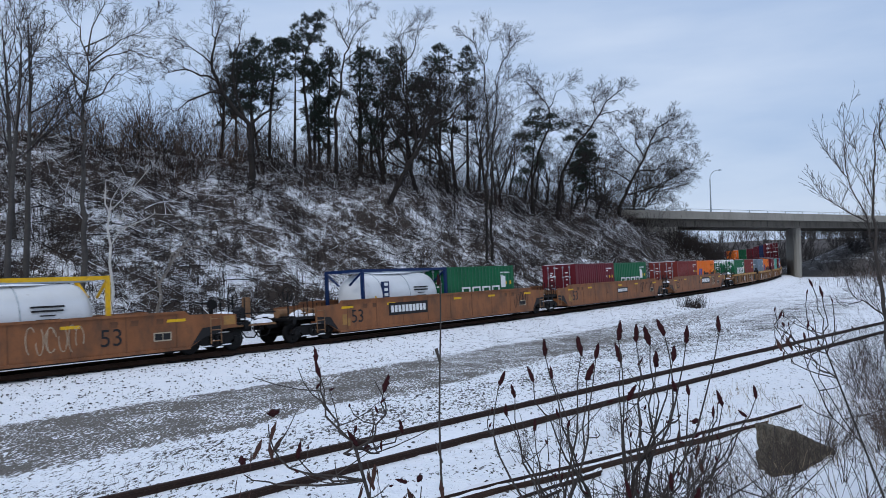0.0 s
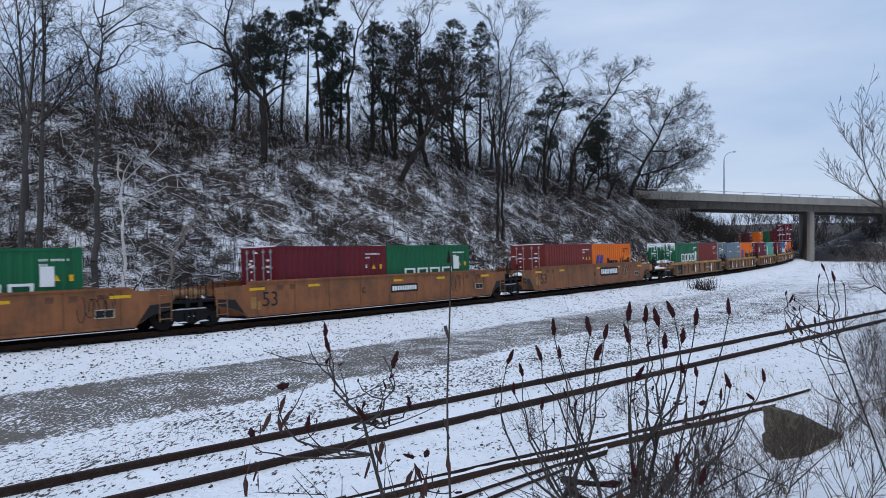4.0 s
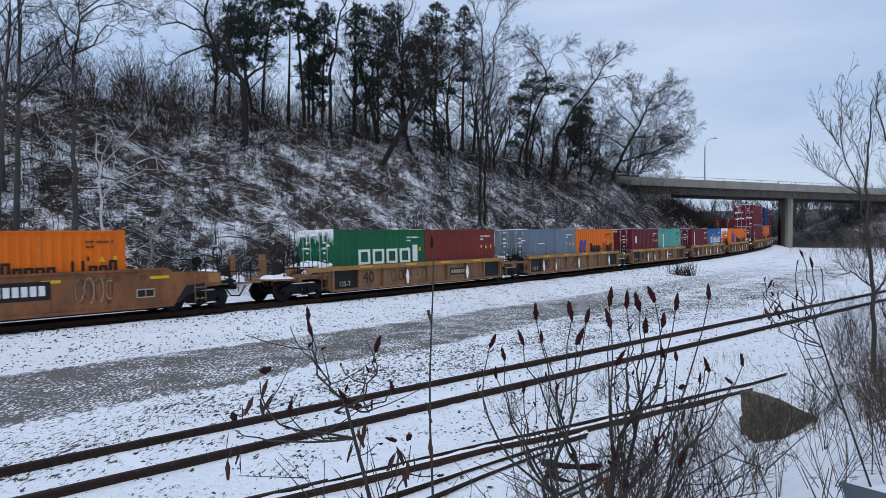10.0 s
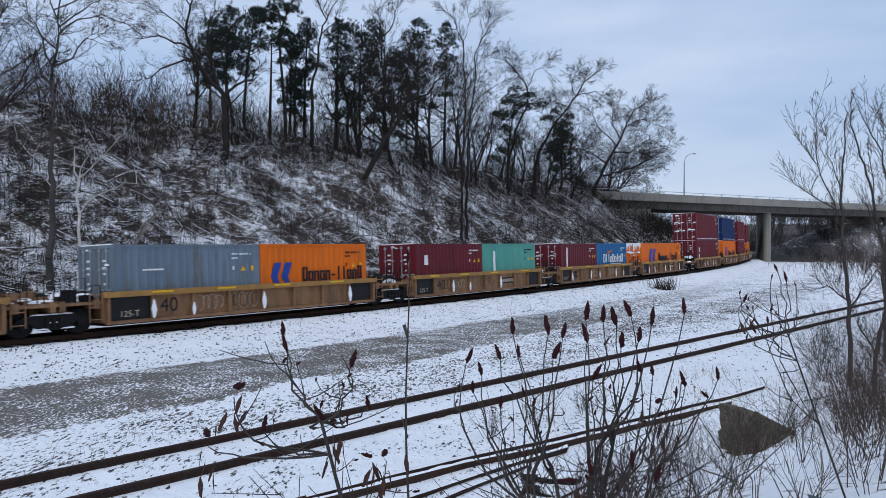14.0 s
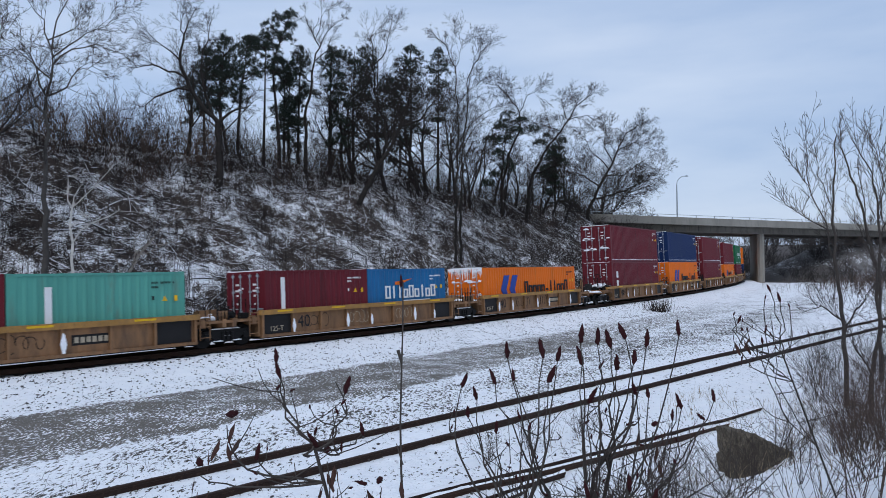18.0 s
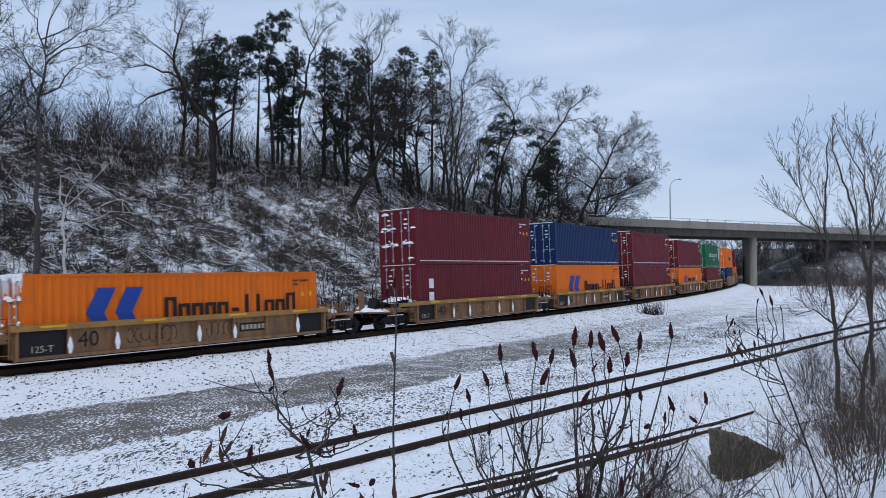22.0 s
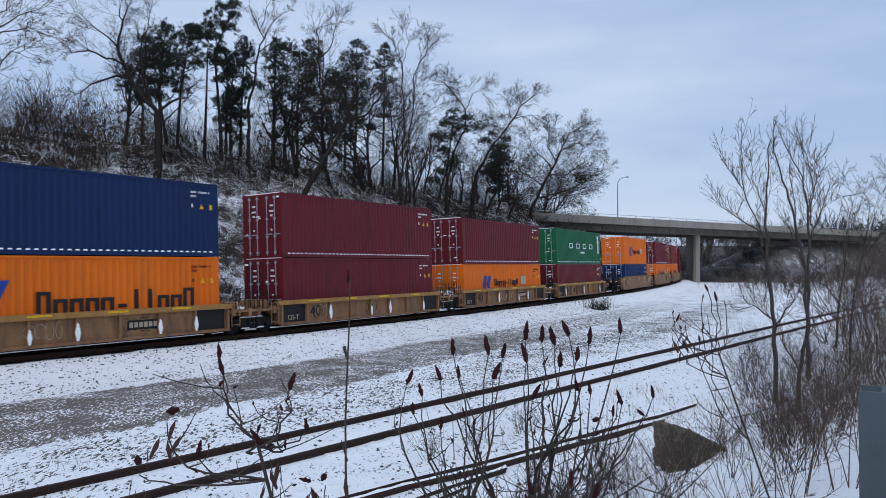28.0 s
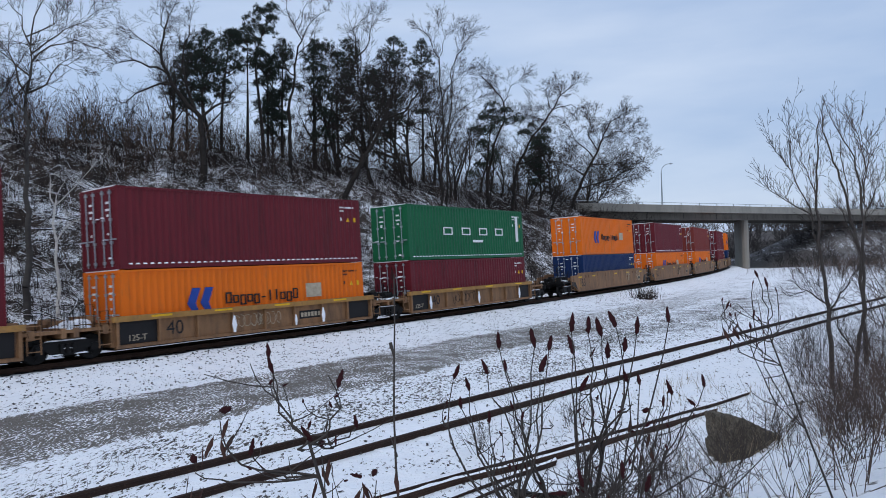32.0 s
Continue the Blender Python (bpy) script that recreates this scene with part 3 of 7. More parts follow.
    for kind, x, zz, w, h, mname in deco:
        yy = -hy + 0.012
        if kind == "bar":
            part("marking", Mesh().box(x - w / 2, x + w / 2, yy - 0.026, yy - 0.004, zz - h / 2, zz + h / 2), mname, ob, at=None)
        elif kind == "swoosh":
            part("emblem", Mesh().prism([(x - w / 2, zz - h / 2), (x - w / 4, zz - h / 2), (x + w / 2, zz + h / 2), (x - w / 2, zz)], yy - 0.026, yy - 0.004), mname, ob)
        elif kind in ("word", "wide"):
            # a brand name becomes a row of plain open blocks
            n = int(abs(h) * 100) % 100 or 8
            hh, step = zz[1] * 0.86, w / n
            rows = {11: "FLHLHDNNLHF", 9: "FNNLFLNLF"}.get(n, "F" * n)
            for i, form in enumerate(rows):
                wide = (0.42 if n > 4 else 0.4) * step * (0.6 if kind == "wide" else 1.0)
                xm, base = x - w / 2 + (i + 0.5) * step, zz[0]
                t, low = 0.2 * hh * (0.8 if n > 4 else 1.0), hh * (0.72 if n > 4 else 1.0)
                ms = Mesh()
                if form == "D":
                    ms.box(xm - wide * 0.7, xm + wide * 0.7, yy - 0.026, yy - 0.004, base + 0.3 * hh, base + 0.44 * hh)
                elif form == "N":
                    ms.box(xm - t * 0.5, xm + t * 0.5, yy - 0.026, yy - 0.004, base, base + hh)
                else:
                    lo = base - (0.22 * hh if form == "H" else 0.0)
                    hi = base + (hh if form == "F" else low)
                    for xa in (xm - wide, xm + wide - t):
                        ms.box(xa, xa + t, yy - 0.026, yy - 0.004, lo, hi)
                    for za in (lo, hi - t * 0.8):
                        ms.box(xm - wide + t, xm + wide - t, yy - 0.026, yy - 0.004, za, za + t * 0.8)
                part("name_bar", ms, mname, ob)
        elif kind == "mark":
            # a slanted two-part emblem
            ms = Mesh()
            for dx0 in (-0.5, -0.02):
                ms.prism([(x + dx0 * w, zz - h * 0.1), (x + (dx0 + 0.2) * w, zz - h / 2), (x + (dx0 + 0.42) * w, zz - h / 2), (x + (dx0 + 0.30) * w, zz - h * 0.1), (x + (dx0 + 0.5) * w, zz + h / 2), (x + (dx0 + 0.2) * w, zz + h / 2)], yy - 0.026, yy - 0.004)
            part("emblem", ms, mname, ob)
    # marks that all boxes carry: rows of small figures, a warning triangle and a square plate at the right end
    ink = "decal" if colour in ("orange", "teal") else "white"

    def figures(n):
        ms = Mesh()
        for i in range(n):
            if i not in (4, 11):
                ms.box(i * 0.07, i * 0.07 + 0.032, -0.012, 0.01, 0, 0.075)
        return ms.data("number_mark", "white")
    for n, zz in ((13, H - 0.42), (5, H - 0.58)):
        tagged(part("number_mark", cached(("figures", n), lambda: figures(n)), ink, ob, at=pose(hx - 1.3, -hy + 0.005, zz)), kind="stuff")
    part("warning_triangle", cached("triangle", lambda: Mesh().prism([(-0.1, -0.09), (0.1, -0.09), (0, 0.1)], -0.014, 0.01).data("warning_triangle", "yellow")), None, ob, at=pose(hx - 0.8, -hy + 0.005, H - 0.95))
    part("warning_plate", cached("plate", lambda: Mesh().box(-0.06, 0.06, -0.012, 0.01, -0.1, 0.1).data("warning_plate", "yellow")), None, ob, at=pose(hx - 0.36, -hy + 0.005, H - 0.95))
    part("weight_mark", cached("weights", lambda: Mesh().box(-0.03, 0.03, -0.012, 0.01, -0.07, 0.07).data("weight_mark", "white")), ink, ob, at=pose(hx - 1.25, -hy + 0.005, H - 0.92))
    # snow on the door gear and along the top edge
    rnd = random.Random(int(q * 10) + int(z * 7))
    heavy = 14 if (frost or (z > 2 and 170 < q < 175)) else 4
    for i in range(heavy):
        y = rnd.uniform(-1.05, 1.05)
        zz = rnd.choice((0.28, 0.98, 1.78, H - 0.25)) + rnd.uniform(-0.06, 0.1)
        big = 1.9 if heavy > 4 else 1.0
        lm = cached(("lump", i % 3), lambda: Mesh().lump(0, 0, 0, 0.03, 0.11, 0.07, i).data("snow_patch", "snow"))
        part("snow_patch", lm, None, ob, at=pose(-hx - 0.035, y, zz) @ Matrix.Diagonal((1, big * rnd.uniform(0.5, 1.4), big * rnd.uniform(0.5, 1.3), 1)))
    part("snow_edge", cached(("edge", k), lambda: Mesh().box(-hx + 0.02, -hx + 0.06, -1.1, 1.1, H - 0.02, H + 0.025).data("snow_edge", "snow")), None, ob)
    if z > 2:
        # snow caught in the foot of each corrugation
        def row():
            ms = Mesh()
            pitch = 0.278
            n = int((L - 0.3) / pitch)
            for i in range(n):
                xx = -n * pitch / 2 + i * pitch + pitch * 0.58
                ms.add([(xx - 0.075, -hy - 0.004, 0.15), (xx + 0.075, -hy - 0.004, 0.15), (xx + 0.075, -hy + 0.035, 0.15), (xx - 0.075, -hy + 0.035, 0.15), (xx - 0.05, -hy + 0.03, 0.2), (xx + 0.06, -hy + 0.03, 0.205)], [(0, 1, 5, 4), (1, 2, 5), (0, 4, 3), (2, 3, 4, 5)])
            return ms.data("snow_row", "snow")
        if colour in ("maroon", "navy", "green"):
            tagged(part("snow_row", cached(("row", k), row), None, ob), "small heaps of snow in the corrugations", kind="stuff")
    if frost:
        ms = Mesh()
        yy = -hy + 0.05
        while yy < hy - 0.1:
            w, d = rnd.uniform(0.05, 0.14), rnd.uniform(0.15, 0.7)
            xa = -hx - 0.012
            vs = [(xx, y2, z2) for xx in (xa, xa + 0.03) for y2, z2 in ((yy, H - 0.01), (yy + w / 2, H - 0.04 - d), (yy + w, H - 0.01))]
            ms.add(vs, [(0, 1, 2), (5, 4, 3), (0, 3, 4, 1), (1, 4, 5, 2), (2, 5, 3, 0)])
            yy += w * rnd.uniform(0.8, 1.3)
        tagged(part("frost_fringe", ms, "snow", ob), "ragged frost hanging from the roof edge", kind="stuff")
    return rides(ob, q, pose(dx, 0, z))


M["frostroof"] = M["snow"]
FLOOR = 0.33


def tank_container(frame_col, label, q, dx, z):
    ob = thing("tank_container", label, "tank container", group="containers on the train")
    L, H, hy = 6.058, 2.591, CW / 2
    hx = L / 2
    ms = Mesh()
    pts, rad = [], []
    for u, r in ((-2.75, 0.0), (-2.72, 0.45), (-2.6, 0.8), (-2.4, 1.02), (-2.15, 1.1), (2.15, 1.1), (2.4, 1.02), (2.6, 0.8), (2.72, 0.45), (2.75, 0.0)):
        pts.append((u, 0, 1.3))
        rad.append(max(r, 0.01))
    ms.tube(pts, rad, 32)
    part("tank", ms, "tank", ob, "white insulated tank barrel", smooth=True)
    for x in (-1, 1):
        fr = Mesh()
        for y in (-1, 1):
            fr.box(x * hx - 0.13 * (x > 0), x * hx + 0.13 * (x < 0), y * hy - 0.13 * (y > 0), y * hy + 0.13 * (y < 0), 0, H)
            fr.tube([(x * (hx - 0.06), y * (hy - 0.1), 0.15), (x * (hx - 0.06), y * 0.35, 0.9)], 0.05, 6)
            fr.tube([(x * (hx - 0.06), y * (hy - 0.1), H - 0.15), (x * (hx - 0.06), y * 0.35, H - 0.7)], 0.05, 6)
        fr.box(x * hx - 0.1 * (x > 0), x * hx + 0.1 * (x < 0), -hy + 0.13, hy - 0.13, 0, 0.13)
        fr.box(x * hx - 0.1 * (x > 0), x * hx + 0.1 * (x < 0), -hy + 0.13, hy - 0.13, H - 0.12, H)
        part("end_frame", fr, frame_col, ob)
    for y in (-1, 1):
        part("top_rail", Mesh().box(-hx + 0.13, hx - 0.13, y * hy - 0.09 * (y > 0), y * hy + 0.09 * (y < 0), H - 0.13, H - 0.01), frame_col, ob)
        part("bottom_rail", Mesh().box(-hx + 0.13, hx - 0.13, y * hy - 0.09 * (y > 0), y * hy + 0.09 * (y < 0), 0.01, 0.13), frame_col, ob)
    part("walkway", Mesh().box(-hx + 0.2, hx - 0.2, -0.25, 0.25, 2.42, 2.47), "steel", ob)
    part("manhole", Mesh().disc((0, 0.0, 2.49), (0, 0, 1), 0.28, 0.04), "steel", ob)
    for i, w in enumerate((1.0, 0.95, 0.45, 0.7, 0.7)):
        part("marking", Mesh().box(1.1 - w / 2, 1.1 + w / 2, -1.125, -1.07, 1.64 - i * 0.13, 1.70 - i * 0.13 - (0.025 if i > 1 else 0)), "decal", ob)
    if frame_col == "navy":
        panel = part("name_panel", Mesh().box(-1.62, -1.2, -1.13, -1.0, 1.0, 2.0), "navy", ob, "dark blue panel with white bars")
        for i in range(4):
            part("name_bar", Mesh().box(-1.53, -1.29, -1.138, -1.128, 1.08 + i * 0.24, 1.22 + i * 0.24), "white", panel)
        part("warning_triangle", Mesh().prism([(-2.25, 1.1), (-1.95, 1.1), (-2.1, 1.36)], -1.13, -1.02), "yellow", ob)
    for x in (-1.6, 0.3):
        ms = Mesh()
        ms.tube([(x, 1.112 * math.cos(w / 24 * 2 * math.pi), 1.3 + 1.112 * math.sin(w / 24 * 2 * math.pi)) for w in range(25)], 0.02, 4)
        part("band", ms, "steel", ob)
    part("snow_patch", Mesh().lump(0, 0, 2.36, 2.2, 0.5, 0.07, 4), "snow", ob)
    return rides(ob, q, pose(dx, 0, z))


WHEELS = []


def wheel_mesh():
    """Axle with its two wheels; bolts on the hubs show the turning."""
    ms = Mesh()
    for k in (-1, 1):
        y = k * 0.755
        ms.tube([(0, y + k * 0.07, 0), (0, y + k * 0.06, 0), (0, y - k * 0.03, 0), (0, y - k * 0.04, 0), (0, y - k * 0.065, 0), (0, y - k * 0.07, 0)], [0.40, 0.42, 0.425, 0.45, 0.45, 0.43], 24)
        ms.tube([(0, y - k * 0.1, 0), (0, y + k * 0.12, 0)], 0.12, 10)
        for i in range(4):
            w = i * math.pi / 2
            ms.disc((0.26 * math.cos(w), y + k * 0.075, 0.26 * math.sin(w)), (0, 1, 0), 0.05, 0.02, 8)
    ms.tube([(0, -0.9, 0), (0, 0.9, 0)], 0.08, 8)
    return ms.data("wheelset", "iron")


def frame_side_mesh():
    ms = Mesh()
    ms.prism([(-1.2, 0.42), (-1.05, 0.62), (-0.45, 0.72), (0.45, 0.72), (1.05, 0.62), (1.2, 0.42), (1.0, 0.36), (0.72, 0.44), (0.42, 0.22), (-0.42, 0.22), (-0.72, 0.44), (-1.0, 0.36)], -0.08, 0.08)
    for x in (-0.9, 0.9):
        ms.box(x - 0.15, x + 0.15, -0.14, 0.12, 0.32, 0.56, c=0.04)
    for x in (-0.2, 0, 0.2):
        ms.tube([(x, -0.09, 0.3), (x, -0.09, 0.6)], 0.075, 8)
    return ms.data("side_frame", "iron")


def bogie(parent, x):
    tr = part("truck", Mesh().box(-0.22, 0.22, -1.0, 1.0, 0.45, 0.72, c=0.05).disc((0, 0, 0.78), (0, 0, 1), 0.4, 0.08), "iron", parent, "dark iron truck with four wheels", at=pose(x, 0, 0))
    for wx in (-0.9, 0.9):
        ws = part("wheelset", cached("wheelset", wheel_mesh), None, tr, at=pose(wx, 0, 0.425))
        WHEELS.append((ws, wx))
    for wy in (-1, 1):
        part("side_frame", cached("side_frame", frame_side_mesh), None, tr, at=pose(0, wy * 1.0, 0))
    for i, (dx, w) in enumerate(((-0.35, 0.3), (0.05, 0.22), (0.4, 0.25))):
        part("snow_patch", cached(("ts", i), lambda: Mesh().lump(dx, -1.04, 0.24 + 0.2 * (i % 2), w, 0.06, 0.07, i).data("snow_patch", "snow")), None, tr)
        part("snow_patch", cached(("tt", i), lambda: Mesh().lump(dx, -1.04, 0.70, w, 0.08, 0.05, i + 5).data("snow_patch", "snow")), None, tr)


def grip_ladder(parent, x, z0, z1, w=0.42, y=-1.36):
    ms = Mesh()
    for dx in (-w / 2, w / 2):
        ms.tube([(x + dx, y, z0), (x + dx, y, z1)], 0.02, 5)
    k = max(2, int((z1 - z0) / 0.32))
    for i in range(k):
        zz = z0 + 0.1 + (z1 - z0 - 0.2) * i / max(1, k - 1)
        ms.tube([(x - w / 2, y, zz), (x + w / 2, y, zz)], 0.018, 5)
    part("ladder", ms, "carbeige", parent, "pale grab irons")


def end_gear(parent, x, sgn, seed, wheel=False, high=False):
    """Platform over a truck, with snow, brake gear, hoses and rails."""
    rnd = random.Random(seed)
    ms = Mesh()
    ms.box(min(x, x + sgn * 1.9), max(x, x + sgn * 1.9), -1.28, 1.28, 0.94, 1.04)
    ms.box(min(x, x + sgn * 2.3), max(x, x + sgn * 2.3), -0.35, 0.35, 0.66, 0.92)
    ms.box(x + sgn * 0.3 - 0.1, x + sgn * 0.3 + 0.1, -1.32, 1.32, 0.8, 1.1)
    ms.box(x + sgn * 1.7 - 0.08, x + sgn * 1.7 + 0.08, -1.3, 1.3, 0.78, 1.1)
    part("end_platform", ms, "carbeige" if not high else "iron", parent)
    gcol = "iron" if rnd.random() < 0.5 else "carbeige"
    for i in range(7):
        gx, gy = x + sgn * rnd.uniform(0.2, 1.7), rnd.uniform(-1.1, 0.6)
        if i % 2:
            part("brake_cylinder", Mesh().disc((gx, gy, 1.22), (1, 0, 0), rnd.uniform(0.12, 0.2), 0.25, 10), gcol, parent)
        else:
            part("valve_box", Mesh().box(gx - 0.2, gx + 0.2, gy - 0.15, gy + 0.15, 1.06, 1.06 + rnd.uniform(0.15, 0.4), c=0.03), gcol, parent)
    ls = Mesh()
    for k in range(4):
        gx = x + sgn * (0.15 + 0.5 * k)
        ls.tube([(gx, -1.25, 1.06), (gx, -1.25, 1.06 + 0.5 + 0.25 * (k % 2)), (gx + sgn * 0.3, -1.25, 1.06 + 0.5 + 0.25 * (k % 2)), (gx + sgn * 0.3, -1.25, 1.06)], 0.02, 5)
    part("hand_rail", ls, "iron", parent)
    if wheel:
        wm = Mesh()
        c = Vector((x + sgn * 1.5, -0.7, 2.0))
        wm.tube([c + Vector((0.0, 0.30 * math.cos(a * math.pi / 8), 0.30 * math.sin(a * math.pi / 8))) for a in range(17)], 0.025, 5)
        for a in range(5):
            wm.tube([c, c + Vector((0, 0.3 * math.cos(a * 1.257), 0.3 * math.sin(a * 1.257)))], 0.018, 4)
        wm.tube([c, (c.x, c.y, 1.0)], 0.035, 6)
        part("brake_wheel", wm, "iron", parent, "spoked hand brake wheel")
    for i in range(7):
        part("snow_patch", Mesh().lump(x + sgn * rnd.uniform(0.2, 1.75), rnd.uniform(-1.15, 1.0), 1.05 + rnd.choice((0, 0, 0.12)), rnd.uniform(0.2, 0.5), rnd.uniform(0.12, 0.3), rnd.uniform(0.08, 0.2), seed * 9 + i), "snow", parent)
    grip_ladder(parent, x + sgn * 0.35, 0.35, 1.35)
    hs = Mesh()
    hs.tube([(x + sgn * 2.0, -0.3, 0.8), (x + sgn * 2.3, -0.32, 0.4), (x + sgn * 2.7, -0.3, 0.36), (x + sgn * 3.0, -0.28, 0.75)], 0.03, 6)
    part("air_hose", hs, "iron", parent)


def well_car_40(q, label, first=False, last=False, seed=0, tags=()):
    """Forty-foot well: ribbed sides under a yellow top chord."""
    ob = thing("well_car", label, "rail car", group="well cars of the train")
    h = 6.45
    for y in (-1, 1):
        part("side_sheet", Mesh().box(-h, h, y * 1.27 - 0.012, y * 1.27 + 0.012, 0.3, 1.16), "carbeige", ob)
        ch = Mesh().box(-h - 0.1, h + 0.1, y * 1.34 - 0.12, y * 1.34 + 0.12, 1.14, 1.33, c=0.02)
        part("top_chord", ch, "chord", ob, "yellow-edged top chord")
        part("bottom_sill", Mesh().box(-h, h, y * 1.31 - 0.1, y * 1.31 + 0.1, 0.24, 0.34), "carbeige", ob)
        for i in range(9):
            x = -h + 0.07 + (2 * h - 0.14) * i / 8
            rib = cached("rib", lambda: Mesh().prism([(-0.045, 0.34), (0.045, 0.34), (0.045, 1.14), (-0.045, 1.14)], -0.11, 0.04).data("rib", "carbeige"))
            part("rib", rib, None, ob, at=pose(x, y * 1.31, 0, 0, 0, 0 if y < 0 else 180))
    # dark panels at the ends, pale snow in the corners of the ribs
    for x in (-h + 0.9, h - 0.9):
        part("dark_end_patch", Mesh().box(x - 0.72, x + 0.72, -1.292, -1.284, 0.36, 1.13), "cardark", ob)
    for i in range(1, 8):
        x = -h + 0.07 + (2 * h - 0.14) * i / 8
        k = 0.75 + 0.35 * math.sin(seed * 2.3 + i * 4.1)
        if k < 0.72:
            continue
        part("snow_patch", cached("ribsnow", lambda: Mesh().prism([(-0.02, 0.36), (0.05, 0.36), (0.115, 0.62), (0.05, 0.92), (0.0, 0.98), (-0.085, 0.66)], -0.012, 0.012).data("snow_patch", "snow")), None, ob, at=pose(x, -1.432, 0.36 * (1 - k)) @ Matrix.Diagonal((k, 1, k, 1)))
    for i in range(4):
        x = -h + 1.6 + i * 3.1 + 0.5 * math.sin(seed + i)
        part("yellow_plate", cached("chordmark", lambda: Mesh().box(-0.4, 0.4, -0.004, 0.004, -0.035, 0.035).data("yellow_plate", "yellow")), None, ob, at=pose(x, -1.463, 1.26))
    part("well_floor", Mesh().box(-h, h, -1.29, 1.29, 0.2, 0.3), "iron", ob)
    for x in (-1, 1):
        part("bulkhead", Mesh().box(x * h - 0.05, x * h + 0.05, -1.29, 1.29, 0.3, 1.15), "carbeige", ob)
    bogie(ob, 7.95 if not last else h + 1.3)
    end_gear(ob, h, 1, seed, wheel=last)
    end_gear(ob, -h, -1, seed + 50, wheel=first)
    if first:
        bogie(ob, -h - 1.3)
        coupler(ob, -h - 2.3, -1)
        loose_end(ob, -h - 0.6, -1, seed)
        part("snow_patch", Mesh().lump(-h - 0.5, -0.5, 1.3, 1.1, 0.6, 0.3, 77), "snow", ob)
        part("side_chord", Mesh().box(-h - 1.3, -h - 0.1, -1.44, -1.24, 1.12, 1.3, c=0.02), "chord", ob)
        part("side_chord", Mesh().box(-h - 2.0, -h - 1.3, -1.42, -1.28, 1.0, 1.1, c=0.02), "carbeige", ob)
    if last:
        coupler(ob, h + 2.3, 1)
    for txt, x, z, size, mm in tags:
        if txt.startswith("#"):
            part("number_plate", Mesh().box(x - size * 1.6, x + size * 1.6, -1.296, -1.284, z - size * 0.4, z + size * 0.4), "cardark", ob)
            n = 6
            for i in range(n):
                part("plate_block", Mesh().box(x - size * 1.4 + i * size * 0.47, x - size * 1.4 + i * size * 0.47 + size * 0.33, -1.304, -1.29, z - size * 0.22, z + size * 0.22), "palemark", ob)
        else:
            part("lettering", glyphs(txt, size, mm), None, ob, at=pose(x, -1.297, z))
    scrawl(ob, seed, -h + 1.9, h - 2, -1.288, 0.45, 1.08)
    return rides(ob, q)


def loose_end(ob, x, sgn, seed):
    """Low walkway under snow, posts, pipes and brake gear at a car's free end."""
    rnd = random.Random(seed + 900)
    lo, hi = min(x, x + sgn * 2.1), max(x, x + sgn * 2.1)
    part("walkway", Mesh().box(lo, hi, -1.2, 1.2, 0.86, 0.93), "carbeige", ob)
    part("snow_sheet", Mesh().lump((lo + hi) / 2, -0.1, 0.93, 1.0, 1.0, 0.12, seed), "snow", ob)
    for k in range(5):
        gx, gy, top = x + sgn * (0.3 + 0.4 * k), rnd.choice((-1.18, -0.8, 0.4, 1.1)), rnd.uniform(1.5, 2.25)
        part("post", Mesh().tube([(gx, gy, 0.9), (gx, gy, top)], 0.028, 6), "iron", ob)
    part("hand_rail", Mesh().tube([(lo, -1.2, 1.35), (hi, -1.2, 1.35)], 0.025, 5), "iron", ob)
    if sgn > 0:
        part("brake_plate", Mesh().disc((x + sgn * 0.35, 0.5, 1.75), (0.3, 1, 0), 0.2, 0.03, 18), "iron", ob, "dark brake wheel with a round plate")
        part("brake_stand", Mesh().box(x + sgn * 0.35 - 0.06, x + sgn * 0.35 + 0.06, 0.55, 0.65, 0.93, 1.75), "iron", ob)
    part("winch_frame", Mesh().prism([(x + sgn * 0.9, 0.93), (x + sgn * 1.02, 1.45), (x + sgn * 1.22, 1.6), (x + sgn * 1.45, 0.93)][::int(sgn)], -0.3, 0.2), "cardark", ob)
    part("brown_frame", Mesh().box(x + sgn * 1.75 - 0.16, x + sgn * 1.75 + 0.16, 0.2, 0.3, 0.93, 1.95), "carbeige", ob)
    for k in range(3):
        part("snow_patch", Mesh().lump(x + sgn * rnd.uniform(0.2, 1.9), rnd.uniform(-1, 0), 0.94, rnd.uniform(0.25, 0.45), 0.3, rnd.uniform(0.12, 0.28), seed * 5 + k), "snow", ob)


def coupler(ob, x, sgn):
    ms = Mesh().box(min(x - sgn * 0.9, x), max(x - sgn * 0.9, x), -0.1, 0.1, 0.66, 0.86)
    ms.box(x - 0.12, x + 0.2, -0.17, 0.17, 0.62, 0.92, c=0.05)
    part("coupler", ms, "iron", ob)


def scrawl(ob, seed, x0, x1, y, z0, z1, n=3, mname="decal"):
    """Loose spray-can loops that cannot be read."""
    rnd = random.Random(seed * 7 + 1)
    for k in range(n):
        ms = Mesh()
        x = rnd.uniform(x0, x1 - 1.5)
        for j in range(rnd.randint(3, 5)):
            pts = []
            ax, az = rnd.uniform(0.1, 0.22), rnd.uniform(0.3, 0.48) * (z1 - z0)
            ph, tw = rnd.uniform(0, 6.28), rnd.uniform(3.5, 6.0)
            for i in range(12):
                w = ph + tw * i / 11
                pts.append((x + ax * math.cos(w), y, (z0 + z1) / 2 + az * math.sin(w)))
            ms.tube(pts, 0.012, 4)
            x += rnd.uniform(0.22, 0.36)
        part("spray_scrawl", ms, rnd.choice((mname, "palemark")), ob)


